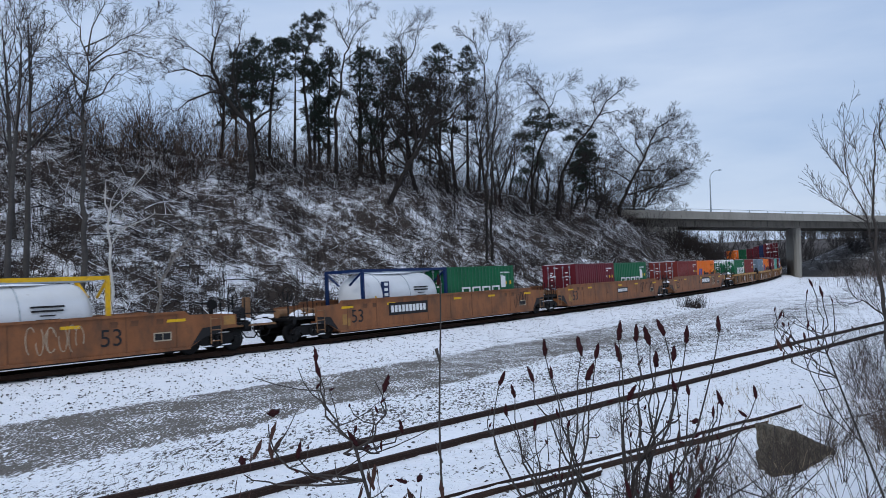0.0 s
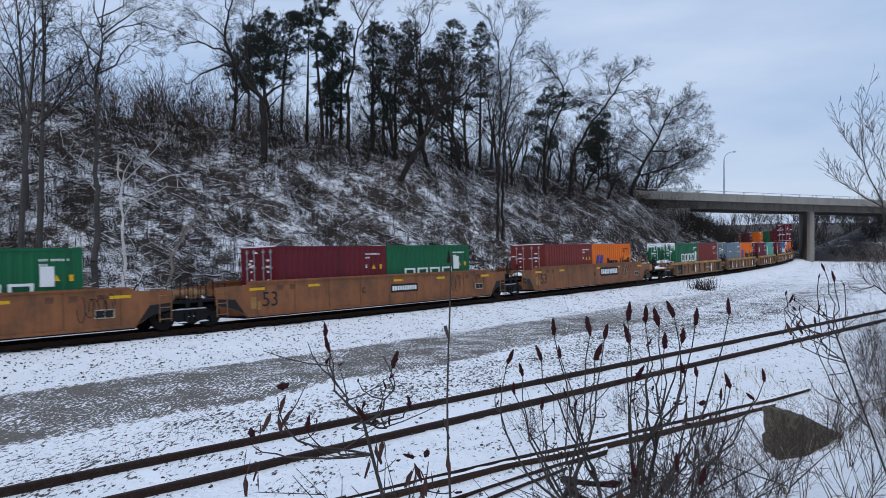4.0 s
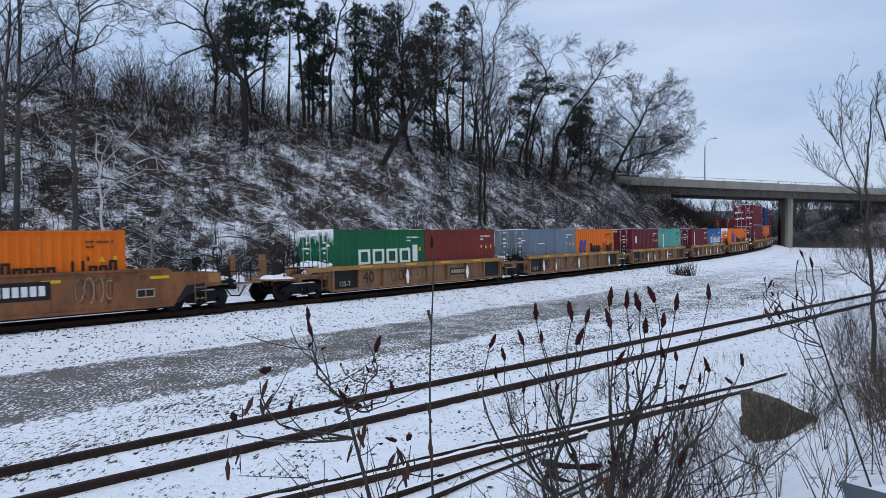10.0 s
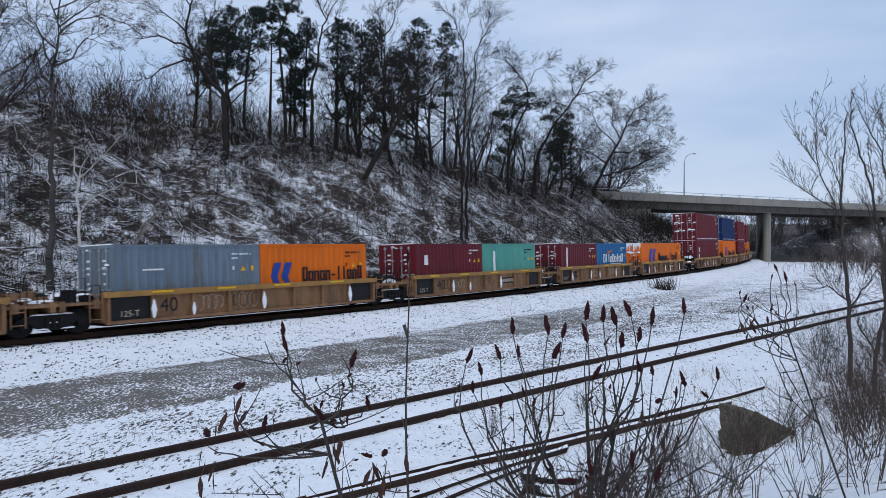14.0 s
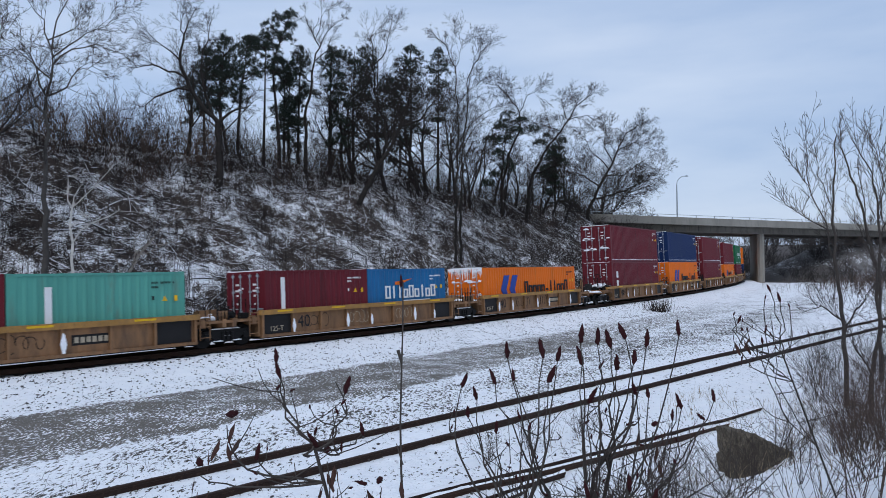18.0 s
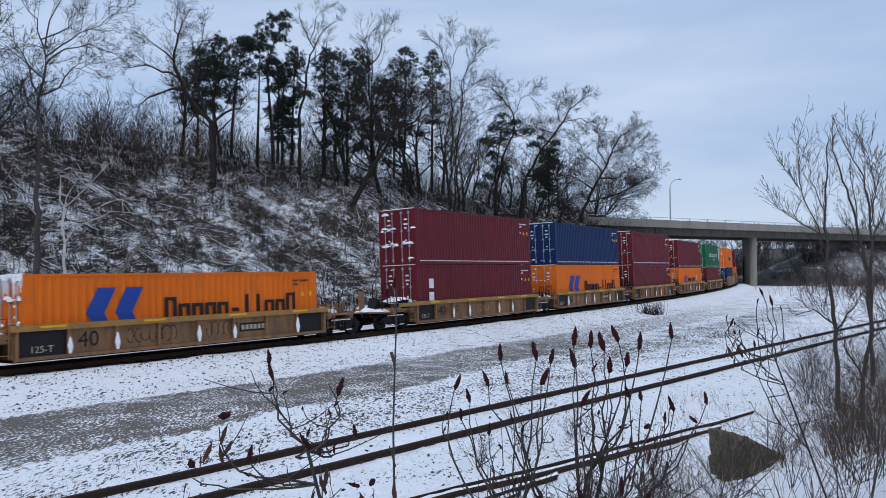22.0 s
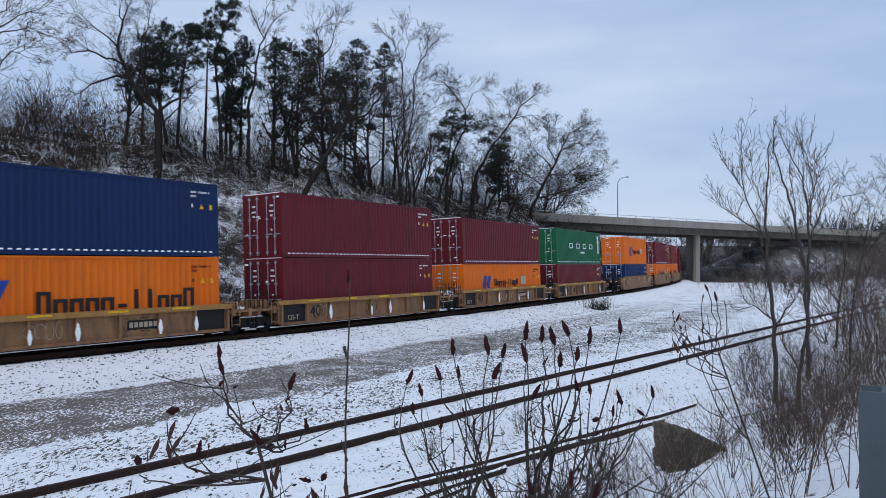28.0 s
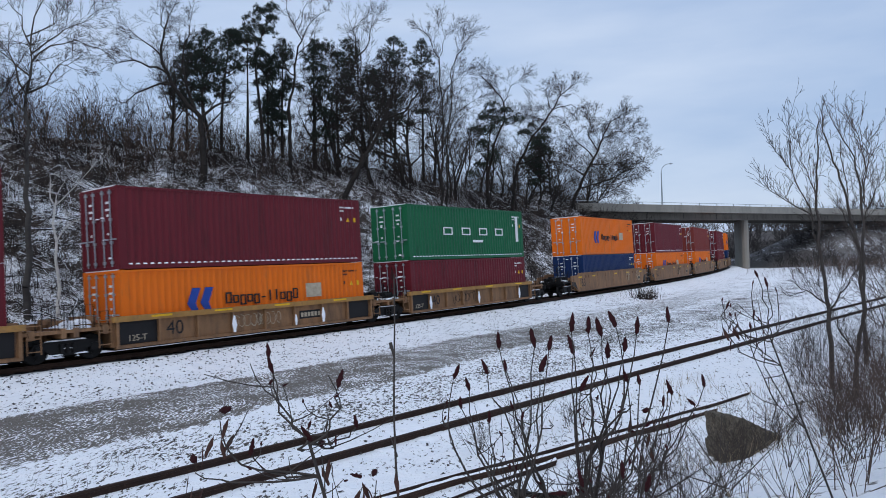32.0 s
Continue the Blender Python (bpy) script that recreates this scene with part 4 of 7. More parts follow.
def well_car_53(q, label, first=False, last=False, seed=0, paint="car", tags=()):
    """Fifty-three-foot well: plain deep sides whose lower corners slant up over the trucks."""
    ob = thing("well_car", label, "rail car", group="well cars of the train")
    h, hb = 9.0, 7.7
    for y in (-1, 1):
        ring = [(-hb, 0.3), (hb, 0.3), (hb + 0.6, 0.62), (h, 0.78), (h, 1.42), (h - 1.3, 1.45), (h - 1.45, 1.58), (-h + 1.45, 1.58), (-h + 1.3, 1.45), (-h, 1.42), (-h, 0.78), (-hb - 0.6, 0.62)]
        part("side_sheet", Mesh().prism(ring, y * 1.33 - 0.02, y * 1.33 + 0.02), paint, ob)
        part("top_chord", Mesh().box(-h + 1.5, h - 1.5, y * 1.34 - 0.07, y * 1.34 + 0.07, 1.52, 1.6, c=0.02), paint, ob)
        part("bottom_sill", Mesh().box(-hb, hb, y * 1.33 - 0.07, y * 1.33 + 0.07, 0.25, 0.34), paint, ob)
    part("well_floor", Mesh().box(-hb, hb, -1.3, 1.3, 0.2, 0.3), "iron", ob)
    for x in (-1, 1):
        part("bulkhead", Mesh().box(x * hb - 0.05, x * hb + 0.05, -1.3, 1.3, 0.3, 1.3), paint, ob)
        # dark wedge painted in place of the open, shaded truck cutout
        part("dark_end_patch", Mesh().prism([(x * 7.75, 0.36), (x * 8.3, 0.62), (x * 8.95, 0.76), (x * 8.95, 1.0), (x * 8.2, 0.95)][::int(x)], -1.362, -1.352), "cardark", ob)
        part("yellow_plate", Mesh().box(x * 7.2 - 0.35, x * 7.2 + 0.35, -1.36, -1.352, 1.24, 1.34), "yellow", ob)
    for x in (-4.4, 0.6, 3.6):
        part("yellow_plate", Mesh().box(x - 0.3, x + 0.3, -1.36, -1.352, 1.26, 1.36), "yellow", ob)
    for k in range(9):
        part("panel_seam", cached("seam", lambda: Mesh().box(-0.015, 0.015, -0.006, 0.004, 0.36, 1.5).data("panel_seam", "carseam")), None, ob, at=pose(-7.2 + k * 1.8, -1.352, 0))
    for x, z in ((-7.0, 1.3), (-6.1, 1.3), (-5.5, 1.3), (5.0, 1.3), (5.7, 1.3), (6.6, 1.3)):
        part("stencil_mark", cached("stencil", lambda: Mesh().prism([(-0.13, 0.09), (-0.13, -0.1), (0.1, -0.1), (0.13, 0.0), (0.13, 0.09)], -0.004, 0.004).data("stencil_mark", "carseam")), None, ob, at=pose(x, -1.354, z))
    part("record_board", Mesh().box(6.35, 7.0, -1.358, -1.352, 0.62, 0.92), "palemark", ob)
    part("record_panel", Mesh().box(6.39, 6.66, -1.364, -1.358, 0.66, 0.88), "cardark", ob)
    part("record_panel", Mesh().box(6.69, 6.96, -1.364, -1.358, 0.66, 0.88), "cardark", ob)
    part("paint_patch", Mesh().box(-7.5, -7.25, -1.358, -1.352, 0.55, 1.0), "chord", ob)
    part("paint_patch", Mesh().box(-7.2, -7.05, -1.358, -1.352, 0.5, 0.82), "chord", ob)
    bogie(ob, 9.85 if not last else h - 0.1)
    end_gear(ob, h - 0.6, 1, seed, high=True, wheel=last)
    end_gear(ob, -h + 0.6, -1, seed + 50, high=True, wheel=first)
    if first:
        bogie(ob, -h + 0.1)
        coupler(ob, -h - 1.9, -1)
    if last:
        coupler(ob, h + 1.9, 1)
        part("end_sheet", Mesh().prism([(h + 0.01, 0.84), (h + 0.62, 0.9), (h + 0.62, 1.36), (h + 0.01, 1.41)], -1.35, -1.31), paint, ob)
        part("yellow_plate", Mesh().box(h + 0.08, h + 0.56, -1.358, -1.352, 1.0, 1.33), "chord", ob)
        part("snow_patch", Mesh().lump(h + 0.3, -0.9, 1.38, 0.4, 0.35, 0.1, 78), "snow", ob)
        loose_end(ob, h + 0.4, 1, seed)
    for txt, x, z, size, mm in tags:
        if txt.startswith("#"):
            part("number_plate", Mesh().box(x - size * 3.0, x + size * 3.0, -1.362, -1.352, z - size * 0.62, z + size * 0.62), "cardark", ob)
            for i in range(10):
                part("plate_block", Mesh().box(x - size * 2.7 + i * size * 0.55, x - size * 2.7 + i * size * 0.55 + size * 0.4, -1.368, -1.356, z - size * 0.34, z + size * 0.34), "white", ob)
        else:
            part("lettering", glyphs(txt, size, mm), None, ob, at=pose(x, -1.36, z))
    scrawl(ob, seed, 2, 8, -1.355, 0.5, 1.45, 2)
    return rides(ob, q)


def hl(big=True):
    """Emblem and brand name as plain shapes."""
    if big:
        return [("mark", -3.1, 1.4, 2.1, 1.4, "bluemark"), ("word", 1.8, (0.8, 1.05), 6.2, 0.11, "decal")]
    return [("mark", -2.9, 1.35, 1.2, 0.95, "bluemark"), ("word", 0.1, (1.15, 0.5), 3.8, 0.11, "decal"), ("bar", 2.9, 1.45, 0.9, 0.6, "palemark")]


# fifty-three-foot cars at the front
TRAIN_53 = ((6.2, False, True, "car"), (28.6, True, False, "car"), (48.25, False, False, "car"), (67.9, False, True, "car"), (257.3, True, False, "carbeige"), (276.8, False, False, "carbeige"), (296.3, False, True, "carbeige"), (318.0, True, False, "carbeige"), (337.6, False, False, "carbeige"))
for i, (q, fi, la, pt) in enumerate(TRAIN_53):
    tg = [("53", -6.6 if i else 4.9, 0.85, 0.8, "decal")]
    if i in (1, 3):
        tg.append(("#", -3.2 if i == 1 else 2.2, 1.05, 0.46, ""))
    if i == 2:
        tg += [("#", 1.0, 0.95, 0.3, ""), ("C", -1.6, 0.95, 0.34, "decal")]
    if i == 3:
        tg.append(("B", 0.0, 0.95, 0.4, "decal"))
    well_car_53(q, "deep ochre-brown well car with faded lettering" if pt == "car" else "weathered grey-beige well car, deep plain sides", fi, la, i + 1, pt, tg)
for i, q in enumerate((89.4, 105.35, 121.15, 136.95, 152.85, 172.15, 188.1, 203.85, 219.7, 235.55)):
    well_car_40(q, "ribbed beige well car with a yellow top chord", i % 5 == 0, i % 5 == 4, i + 20, [("40", -4.1, 0.75, 0.72, "decal"), ("125-T", -5.6, 0.55, 0.3, "palemark")] + ([("#", 2.6, 0.75, 0.42, "")] if i % 2 == 0 else []))

tank_container("yellow", "white tank container in a yellow frame", 6.2, 1.95, FLOOR)
tank_container("navy", "white tank container in a blue frame", 28.6, -3.05, FLOOR)
UASC20 = [("word", -0.15, (0.98, 0.62), 3.6, 0.04, "white"), ("bar", 1.95, 1.7, 0.42, 0.62, "white")]
box_container(20, False, "green", "dark green shipping container with white lettering", 28.6, 3.05, FLOOR, deco=UASC20)
box_container(20, False, "maroon", "maroon steel shipping container", 48.25, -3.05, FLOOR)
box_container(20, False, "green", "dark green shipping container with white lettering", 48.25, 3.05, FLOOR, deco=UASC20)
box_container(20, False, "red", "faded red steel shipping container", 67.9, -3.05, FLOOR)
HL20 = [("mark", -1.95, 1.35, 1.15, 0.95, "bluemark"), ("word", 0.95, (1.02, 0.68), 3.6, 0.11, "decal")]
box_container(20, False, "orange", "orange shipping container with dark lettering", 67.9, 3.05, FLOOR, deco=HL20)
box_container(20, False, "green", "green shipping container with a frosted door end", 89.4, -3.05, FLOOR, deco=[("word", 0.17, (1.02, 0.78), 3.7, 0.04, "white"), ("bar", 2.3, 1.45, 0.34, 0.8, "white")], frost=1)
box_container(20, False, "red", "faded red steel shipping container", 89.4, 3.05, FLOOR)
box_container(20, False, "grey", "blue-grey steel shipping container", 105.35, -3.05, FLOOR, deco=[("bar", -1.6, 1.7, 0.8, 0.06, "white")])
box_container(20, False, "orange", "orange shipping container with dark lettering", 105.35, 3.05, FLOOR, deco=HL20)
box_container(20, False, "maroon", "maroon steel shipping container", 121.15, -3.05, FLOOR, deco=[("bar", -2.2, 1.75, 0.3, 0.5, "white")])
box_container(20, False, "teal", "pale teal shipping container", 121.15, 3.05, FLOOR, deco=[("bar", -1.8, 1.5, 0.22, 1.3, "white")])
box_container(20, False, "maroon", "maroon shipping container with a white upright mark", 136.95, -3.05, FLOOR, deco=[("bar", -2.1, 1.6, 0.2, 1.4, "white")])
box_container(20, False, "blue", "bright blue shipping container with white lettering", 136.95, 3.05, FLOOR, deco=[("word", 0.17, (1.15, 0.72), 4.0, 0.09, "white"), ("bar", 0.6, 0.98, 2.1, 0.12, "white"), ("swoosh", -0.4, 1.95, 1.3, 0.28, "orange")])
box_container(40, False, "orange", "long orange shipping container with a snowy roof", 152.85, 0, FLOOR, deco=hl(), frost=1)
DOUBLE = ((172.15, True, "maroon", "maroon"), (188.1, True, "orange", "navy"), (203.85, True, "maroon", "maroon"), (219.7, False, "orange", "maroon"), (235.55, False, "maroon", "green"), (257.3, False, "navy", "orange"), (276.8, False, "orange", "maroon"), (296.3, False, "orange", "red"), (318.0, False, "maroon", "maroon"), (337.6, False, "navy", "orange"))
WORD = {"maroon": "long maroon shipping container", "orange": "long orange shipping container with dark lettering", "navy": "long dark blue shipping container", "green": "long green shipping container with white letters", "blue": "long blue shipping container", "red": "long brownish red shipping container"}
for i, (q, high, lo, up) in enumerate(DOUBLE):
    low_deco = hl(i == 1) if lo == "orange" else ([("bar", -4.9, 1.9, 0.4, 0.5, "white"), ("bar", -4.9, 1.2, 0.4, 0.5, "white")] if i == 0 else [])
    up_deco = [("wide", 0.3, (1.32, 0.5), 7.4, 0.04, "white"), ("bar", 0.6, 0.98, 1.1, 0.14, "white"), ("bar", 5.3, 1.75, 0.3, 1.6, "white")] if up == "green" else (hl(False) if up == "orange" else [])
    box_container(40, high, lo, WORD[lo] + " in the well", q, 0, FLOOR, deco=low_deco)
    box_container(40, True, up, WORD[up] + " stacked on another", q, 0, FLOOR + (2.896 if high else 2.591) + 0.025, deco=up_deco)

# ---- rails, bridge ----
def rail_run(pts, name, parent, paint="rust"):
    """A rail of T section along points of its head's middle."""
    ms = Mesh()
    prof = [(-0.075, -0.2), (0.075, -0.2), (0.075, -0.17), (0.014, -0.14), (0.014, -0.05), (0.038, -0.038), (0.038, 0.0), (-0.038, 0.0), (-0.038, -0.038), (-0.014, -0.05), (-0.014, -0.14), (-0.075, -0.17)]
    n = len(prof)
    vs, fs = [], []
    for i, p in enumerate(pts):
        d = (pts[min(i + 1, len(pts) - 1)] - pts[max(0, i - 1)]).normalized()
        w = Vector((-d.y, d.x, 0))
        for a, z in prof:
            q = p + w * a
            vs.append((q.x, q.y, p.z + z))
    for i in range(len(pts) - 1):
        for j in range(n):
            fs.append((i * n + j, i * n + (j + 1) % n, (i + 1) * n + (j + 1) % n, (i + 1) * n + j))
    fs += [tuple(range(n))[::-1], tuple((len(pts) - 1) * n + j for j in range(n))]
    return part(name, ms.add(vs, fs), paint, parent)


main_track = thing("main_track", "main railway track on snowy ballast", "railway track", kind="structure")
side_track = thing("siding_track", "rusty siding track half under snow", "railway track", kind="structure")
spur_track = thing("spur_track", "short rusty spur ending at a concrete block", "railway track", kind="structure")
for o in (-0.752, 0.752):
    rail_run([on_track(s, o, -o * math.sin(radians(TILT))) for s in range(-60, 420, 4)], "rail", main_track)
    n2 = Vector((-SIDE_DIR.y, SIDE_DIR.x, 0))
    rail_run([SIDE_P + SIDE_DIR * u + n2 * o + Vector((0, 0, -0.48)) for u in range(-45, 120, 5)], "rail", side_track, "railside")
n3 = Vector((-SPUR_DIR.y, SPUR_DIR.x, 0))
# the spur's turnout: two rails side by side and three that swing off, each with a ridge of snow along its head
rnd = random.Random(6)
for a, b2, lift in (((-14.0, 1.1), (8.44, 18.16), 0.0), ((-14.0, 0.93), (6.92, 16.47), 0.035), ((-6.0, 5.05), (2.6, 13.0), 0.0), ((-5.0, 4.5), (1.75, 12.0), -0.01), ((-1.0, 6.55), (3.1, 11.75), 0.0), ((-0.75, 6.45), (3.3, 11.6), -0.02)):
    a, b2 = Vector((*a, 0)), Vector((*b2, 0))
    k = max(3, int((b2 - a).length / 1.5))
    pts = [a.lerp(b2, i / k) for i in range(k + 1)]
    pts = [Vector((q.x, q.y, max(-0.515, ground_at(q.x, q.y) + 0.07) + lift)) for q in pts]
    rail_run(pts, "rail", spur_track, "railside" if lift < 0.03 else "rust")
    w = Vector((-(b2 - a).y, (b2 - a).x, 0)).normalized()
    for i in range(k):
        if rnd.random() < 0.85:
            ms = Mesh()
            rows = [(pts[i].lerp(pts[i + 1], u / 6), 0.02 + 0.03 * rnd.random()) for u in range(7)]
            ms.add([tuple(q + w * o + Vector((0, 0, h))) for q, t in rows for o, h in ((-0.034, 0.001), (-0.008, t), (0.05, 0.001))], [(3 * r + c, 3 * r + c + 1, 3 * r + c + 4, 3 * r + c + 3) for r in range(6) for c in range(2)])
            part("snow_ridge", ms, "snow", spur_track)

BR_DIR = Vector((0.863, 0.505, 0))
BR_N = Vector((-0.505, 0.863, 0))
PIER = Vector((63.5, 135.9, 0))


def bridge_m(z=0.0):
    return Matrix.Translation((PIER.x, PIER.y, z)) @ Matrix.Rotation(math.atan2(BR_DIR.y, BR_DIR.x), 4, "Z")


bridge = thing("road_bridge", "grey concrete road bridge over the tracks", "bridge", bridge_m())
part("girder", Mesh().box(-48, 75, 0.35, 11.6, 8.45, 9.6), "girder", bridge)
part("deck", Mesh().box(-48, 75, -0.75, 12.5, 9.6, 9.95), "concrete", bridge)
part("parapet", Mesh().box(-48, 75, -0.72, -0.42, 9.95, 10.85), "concrete", bridge)
part("parapet", Mesh().box(-48, 75, 12.2, 12.5, 9.95, 10.85), "concrete", bridge)
part("abutment", Mesh().box(-48, -30, 0.2, 11.8, -0.8, 8.45), "concrete", bridge)


# sleepers of the siding, most of them under snow
snowy = Mesh().box(-0.12, 0.12, -1.28, 1.28, -0.2, 0.0, c=0.02).data("sleeper", "snow")
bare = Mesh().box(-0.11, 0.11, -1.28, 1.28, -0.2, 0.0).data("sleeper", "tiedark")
sleeper = Mesh().box(-0.11, 0.11, -1.28, 1.28, -0.2, 0.0).data("sleeper", "tie")
rnd = random.Random(8)
for i in range(150):
    c = SIDE_P + SIDE_DIR * (-26 + i * 0.56)
    part("sleeper", snowy, None, side_track, at=pose(c.x, c.y, -0.61 + rnd.uniform(-0.035, 0.002), rnd.gauss(0, 0.4), rnd.gauss(0, 1.2), math.degrees(math.atan2(SIDE_DIR.y, SIDE_DIR.x)) + rnd.gauss(0, 1.0)))
# main-track sleepers carry the tone with the train's shade painted in
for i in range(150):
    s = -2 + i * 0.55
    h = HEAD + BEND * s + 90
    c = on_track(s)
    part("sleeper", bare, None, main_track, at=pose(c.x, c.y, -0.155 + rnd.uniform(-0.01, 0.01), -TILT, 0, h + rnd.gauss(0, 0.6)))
for i in range(22):
    c = SPUR_P + SPUR_DIR * (-11 + i * 0.58) + n3 * -1.15
    part("sleeper", sleeper if i % 6 == 1 else snowy, None, spur_track, at=pose(c.x, c.y, -0.645 + rnd.uniform(-0.02, 0.02), 0, 0, math.degrees(math.atan2(SPUR_DIR.y, SPUR_DIR.x)) + rnd.gauss(0, 1.5)))
# pier wall turned 7 degrees off the track to fit the camera's view; lamps and rail stand on the deck
pw = radians(7) + math.atan2(math.cos(radians(HEAD + BEND * 150)), -math.sin(radians(HEAD + BEND * 150))) - math.atan2(BR_DIR.y, BR_DIR.x)
part("pier", Mesh().box(0.0, 10.6, -0.62, 0.62, -0.9, 8.45, c=0.4), "concrete", bridge, "plain concrete pier with spray paint at its foot", at=Matrix.Translation((1.5, 0.9, 0)) @ Matrix.Rotation(pw, 4, "Z"))
gr = Mesh()
for i in range(14):
    gr.box(-48 + i * 9 + 4.4, -48 + i * 9 + 4.47, 0.33, 0.35, 8.5, 9.6)
tagged(part("expansion_joint", gr, "cardark", bridge), kind="stuff")
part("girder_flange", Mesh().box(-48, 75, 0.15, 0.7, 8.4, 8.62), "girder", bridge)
hr = Mesh().box(-48, 75, -0.61, -0.53, 11.2, 11.27)
part("hand_rail", hr, "steel", bridge)
for i in range(26):
    part("rail_post", cached("rail_post", lambda: Mesh().box(-0.05, 0.05, -0.62, -0.52, 10.85, 11.22).data("rail_post", "steel")), None, bridge, at=pose(-47 + i * 4.8, 0, 0))


def lamp_post(u, v, height, side):
    p = bridge_m() @ Vector((u, v, 10.0))
    ob = thing("street_lamp", "slim grey street lamp with one curved arm", "street lamp", bridge_m() @ pose(u, v, 10.0), "lamps on the bridge")
    part("pole", Mesh().tube([(0, 0, 0), (0, 0, height - 1.6)], [0.14, 0.09], 8), "steel", ob)
    pts = [(side * 2.2 * (1 - math.cos(a * math.pi / 12)), 0, height - 1.6 + 1.55 * math.sin(a * math.pi / 12)) for a in range(7)]
    part("arm", Mesh().tube(pts, 0.06, 6), "steel", ob)
    part("head", Mesh().tube([(side * 2.1, 0, height - 0.06), (side * 2.35, 0, height), (side * 2.9, 0, height + 0.0)], [0.08, 0.15, 0.06], 8), "steel", ob)


lamp_post(-22.4, -0.1, 7.9, 1)
lamp_post(46.4, -0.1, 7.9, 1)

# ---- trees and brush ----
class Wood:
    """Tapered segments, turned into many-sided rods all at once."""

    def __init__(self):
        self.s = []

    def seg(self, a, b, ra, rb):
        self.s.append((a[0], a[1], a[2], b[0], b[1], b[2], ra, rb))

    def array(self):
        return np.array(self.s, float).reshape(-1, 8)


def rods(arr, n):
    """Vertices and faces of n-sided rods for rows of ends and radii."""
    a, b, ra, rb = arr[:, 0:3], arr[:, 3:6], arr[:, 6:7], arr[:, 7:8]
    d = b - a
    d = d / np.maximum(np.linalg.norm(d, axis=1, keepdims=True), 1e-9)
    ref = np.where(np.abs(d[:, 2:3]) < 0.9, np.array([[0, 0, 1.0]]), np.array([[1.0, 0, 0]]))
    u = np.cross(d, ref)
    u /= np.linalg.norm(u, axis=1, keepdims=True)
    w = np.cross(d, u)
    ang = 2 * np.pi * np.arange(n) / n
    ring = u[:, None, :] * np.cos(ang)[None, :, None] + w[:, None, :] * np.sin(ang)[None, :, None]
    va = a[:, None, :] + ring * ra[:, None, :]
    vb = b[:, None, :] + ring * rb[:, None, :]
    v = np.concatenate([va, vb], 1).reshape(-1, 3)
    o = (np.arange(len(arr)) * 2 * n)[:, None]
    j = np.arange(n)[None, :]
    k = (np.arange(n)[None, :] + 1) % n
    f = np.stack([o + j, o + k, o + n + k, o + n + j], -1).reshape(-1, 4)
    return v, f


def fast_mesh(name, v, f, material, smooth=False):
    """Mesh data from arrays; all faces of one size."""
    me = bpy.data.meshes.new(name)
    k = f.shape[1]
    me.vertices.add(len(v))
    me.vertices.foreach_set("co", np.ascontiguousarray(v, np.float32).ravel())
    me.loops.add(f.size)
    me.loops.foreach_set("vertex_index", f.astype(np.int32).ravel())
    me.polygons.add(len(f))
    me.polygons.foreach_set("loop_start", np.arange(0, f.size, k, dtype=np.int32))
    me.polygons.foreach_set("use_smooth", np.full(len(f), smooth))
    me.update(calc_edges=True)
    me.materials.append(M[material])
    return me


def rods_mesh(name, arr, n, material):
    v, f = rods(arr, n)
    return fast_mesh(name, v, f, material, True)


def unit(v):
    k = math.sqrt(v[0] * v[0] + v[1] * v[1] + v[2] * v[2]) or 1.0
    return (v[0] / k, v[1] / k, v[2] / k)


def grow(W, p, d, length, r, level, rnd, st):
    """One branch and, from it, its own branches."""
    wob, up, kids, ratio, ang, start, levels = st["wob"], st["up"], st["kids"], st["ratio"], st["ang"], st["start"], st["levels"]
    n = max((3, 3, 2, 1)[min(level, 3)] if levels > 2 else (3, 2, 1)[min(level, 2)], min(9, int(length / st["step"])))
    step = length / n
    q = p
    taper = 0.82 if level == 0 else 0.7
    for i in range(n):
        wb = st.get("wob0", wob) if level == 0 else wob
        d = unit((d[0] + rnd.gauss(0, wb), d[1] + rnd.gauss(0, wb), d[2] + rnd.gauss(0, wb * 0.7) + up[min(level, len(up) - 1)]))
        e = (q[0] + d[0] * step, q[1] + d[1] * step, q[2] + d[2] * step)
        r0, r1 = r * (1 - taper * i / n), r * (1 - taper * (i + 1) / n)
        W.seg(q, e, max(r0, st["rmin"]), max(r1, st["rmin"]))
        q = e
        u = (i + 1) / n
        if level < levels and u > (start if level == 0 else 0.25):
            m = kids[min(level, len(kids) - 1)]
            m = int(m) + (rnd.random() < m - int(m))
            for _ in range(m):
                az, tilt = rnd.uniform(0, 6.283), radians(ang * rnd.uniform(0.6, 1.3))
                ref = (0, 0, 1) if abs(d[2]) < 0.9 else (1, 0, 0)
                a = unit((d[1] * ref[2] - d[2] * ref[1], d[2] * ref[0] - d[0] * ref[2], d[0] * ref[1] - d[1] * ref[0]))
                b2 = (d[1] * a[2] - d[2] * a[1], d[2] * a[0] - d[0] * a[2], d[0] * a[1] - d[1] * a[0])
                c, s = math.cos(tilt), math.sin(tilt)
                ca, sa = math.cos(az) * s, math.sin(az) * s
                nd = (d[0] * c + a[0] * ca + b2[0] * sa, d[1] * c + a[1] * ca + b2[1] * sa, d[2] * c + a[2] * ca + b2[2] * sa)
                grow(W, q, unit(nd), length * ratio * (1.15 - 0.55 * u) * rnd.uniform(0.7, 1.15), r1 * st.get("thin", 0.6), level + 1, rnd, st)


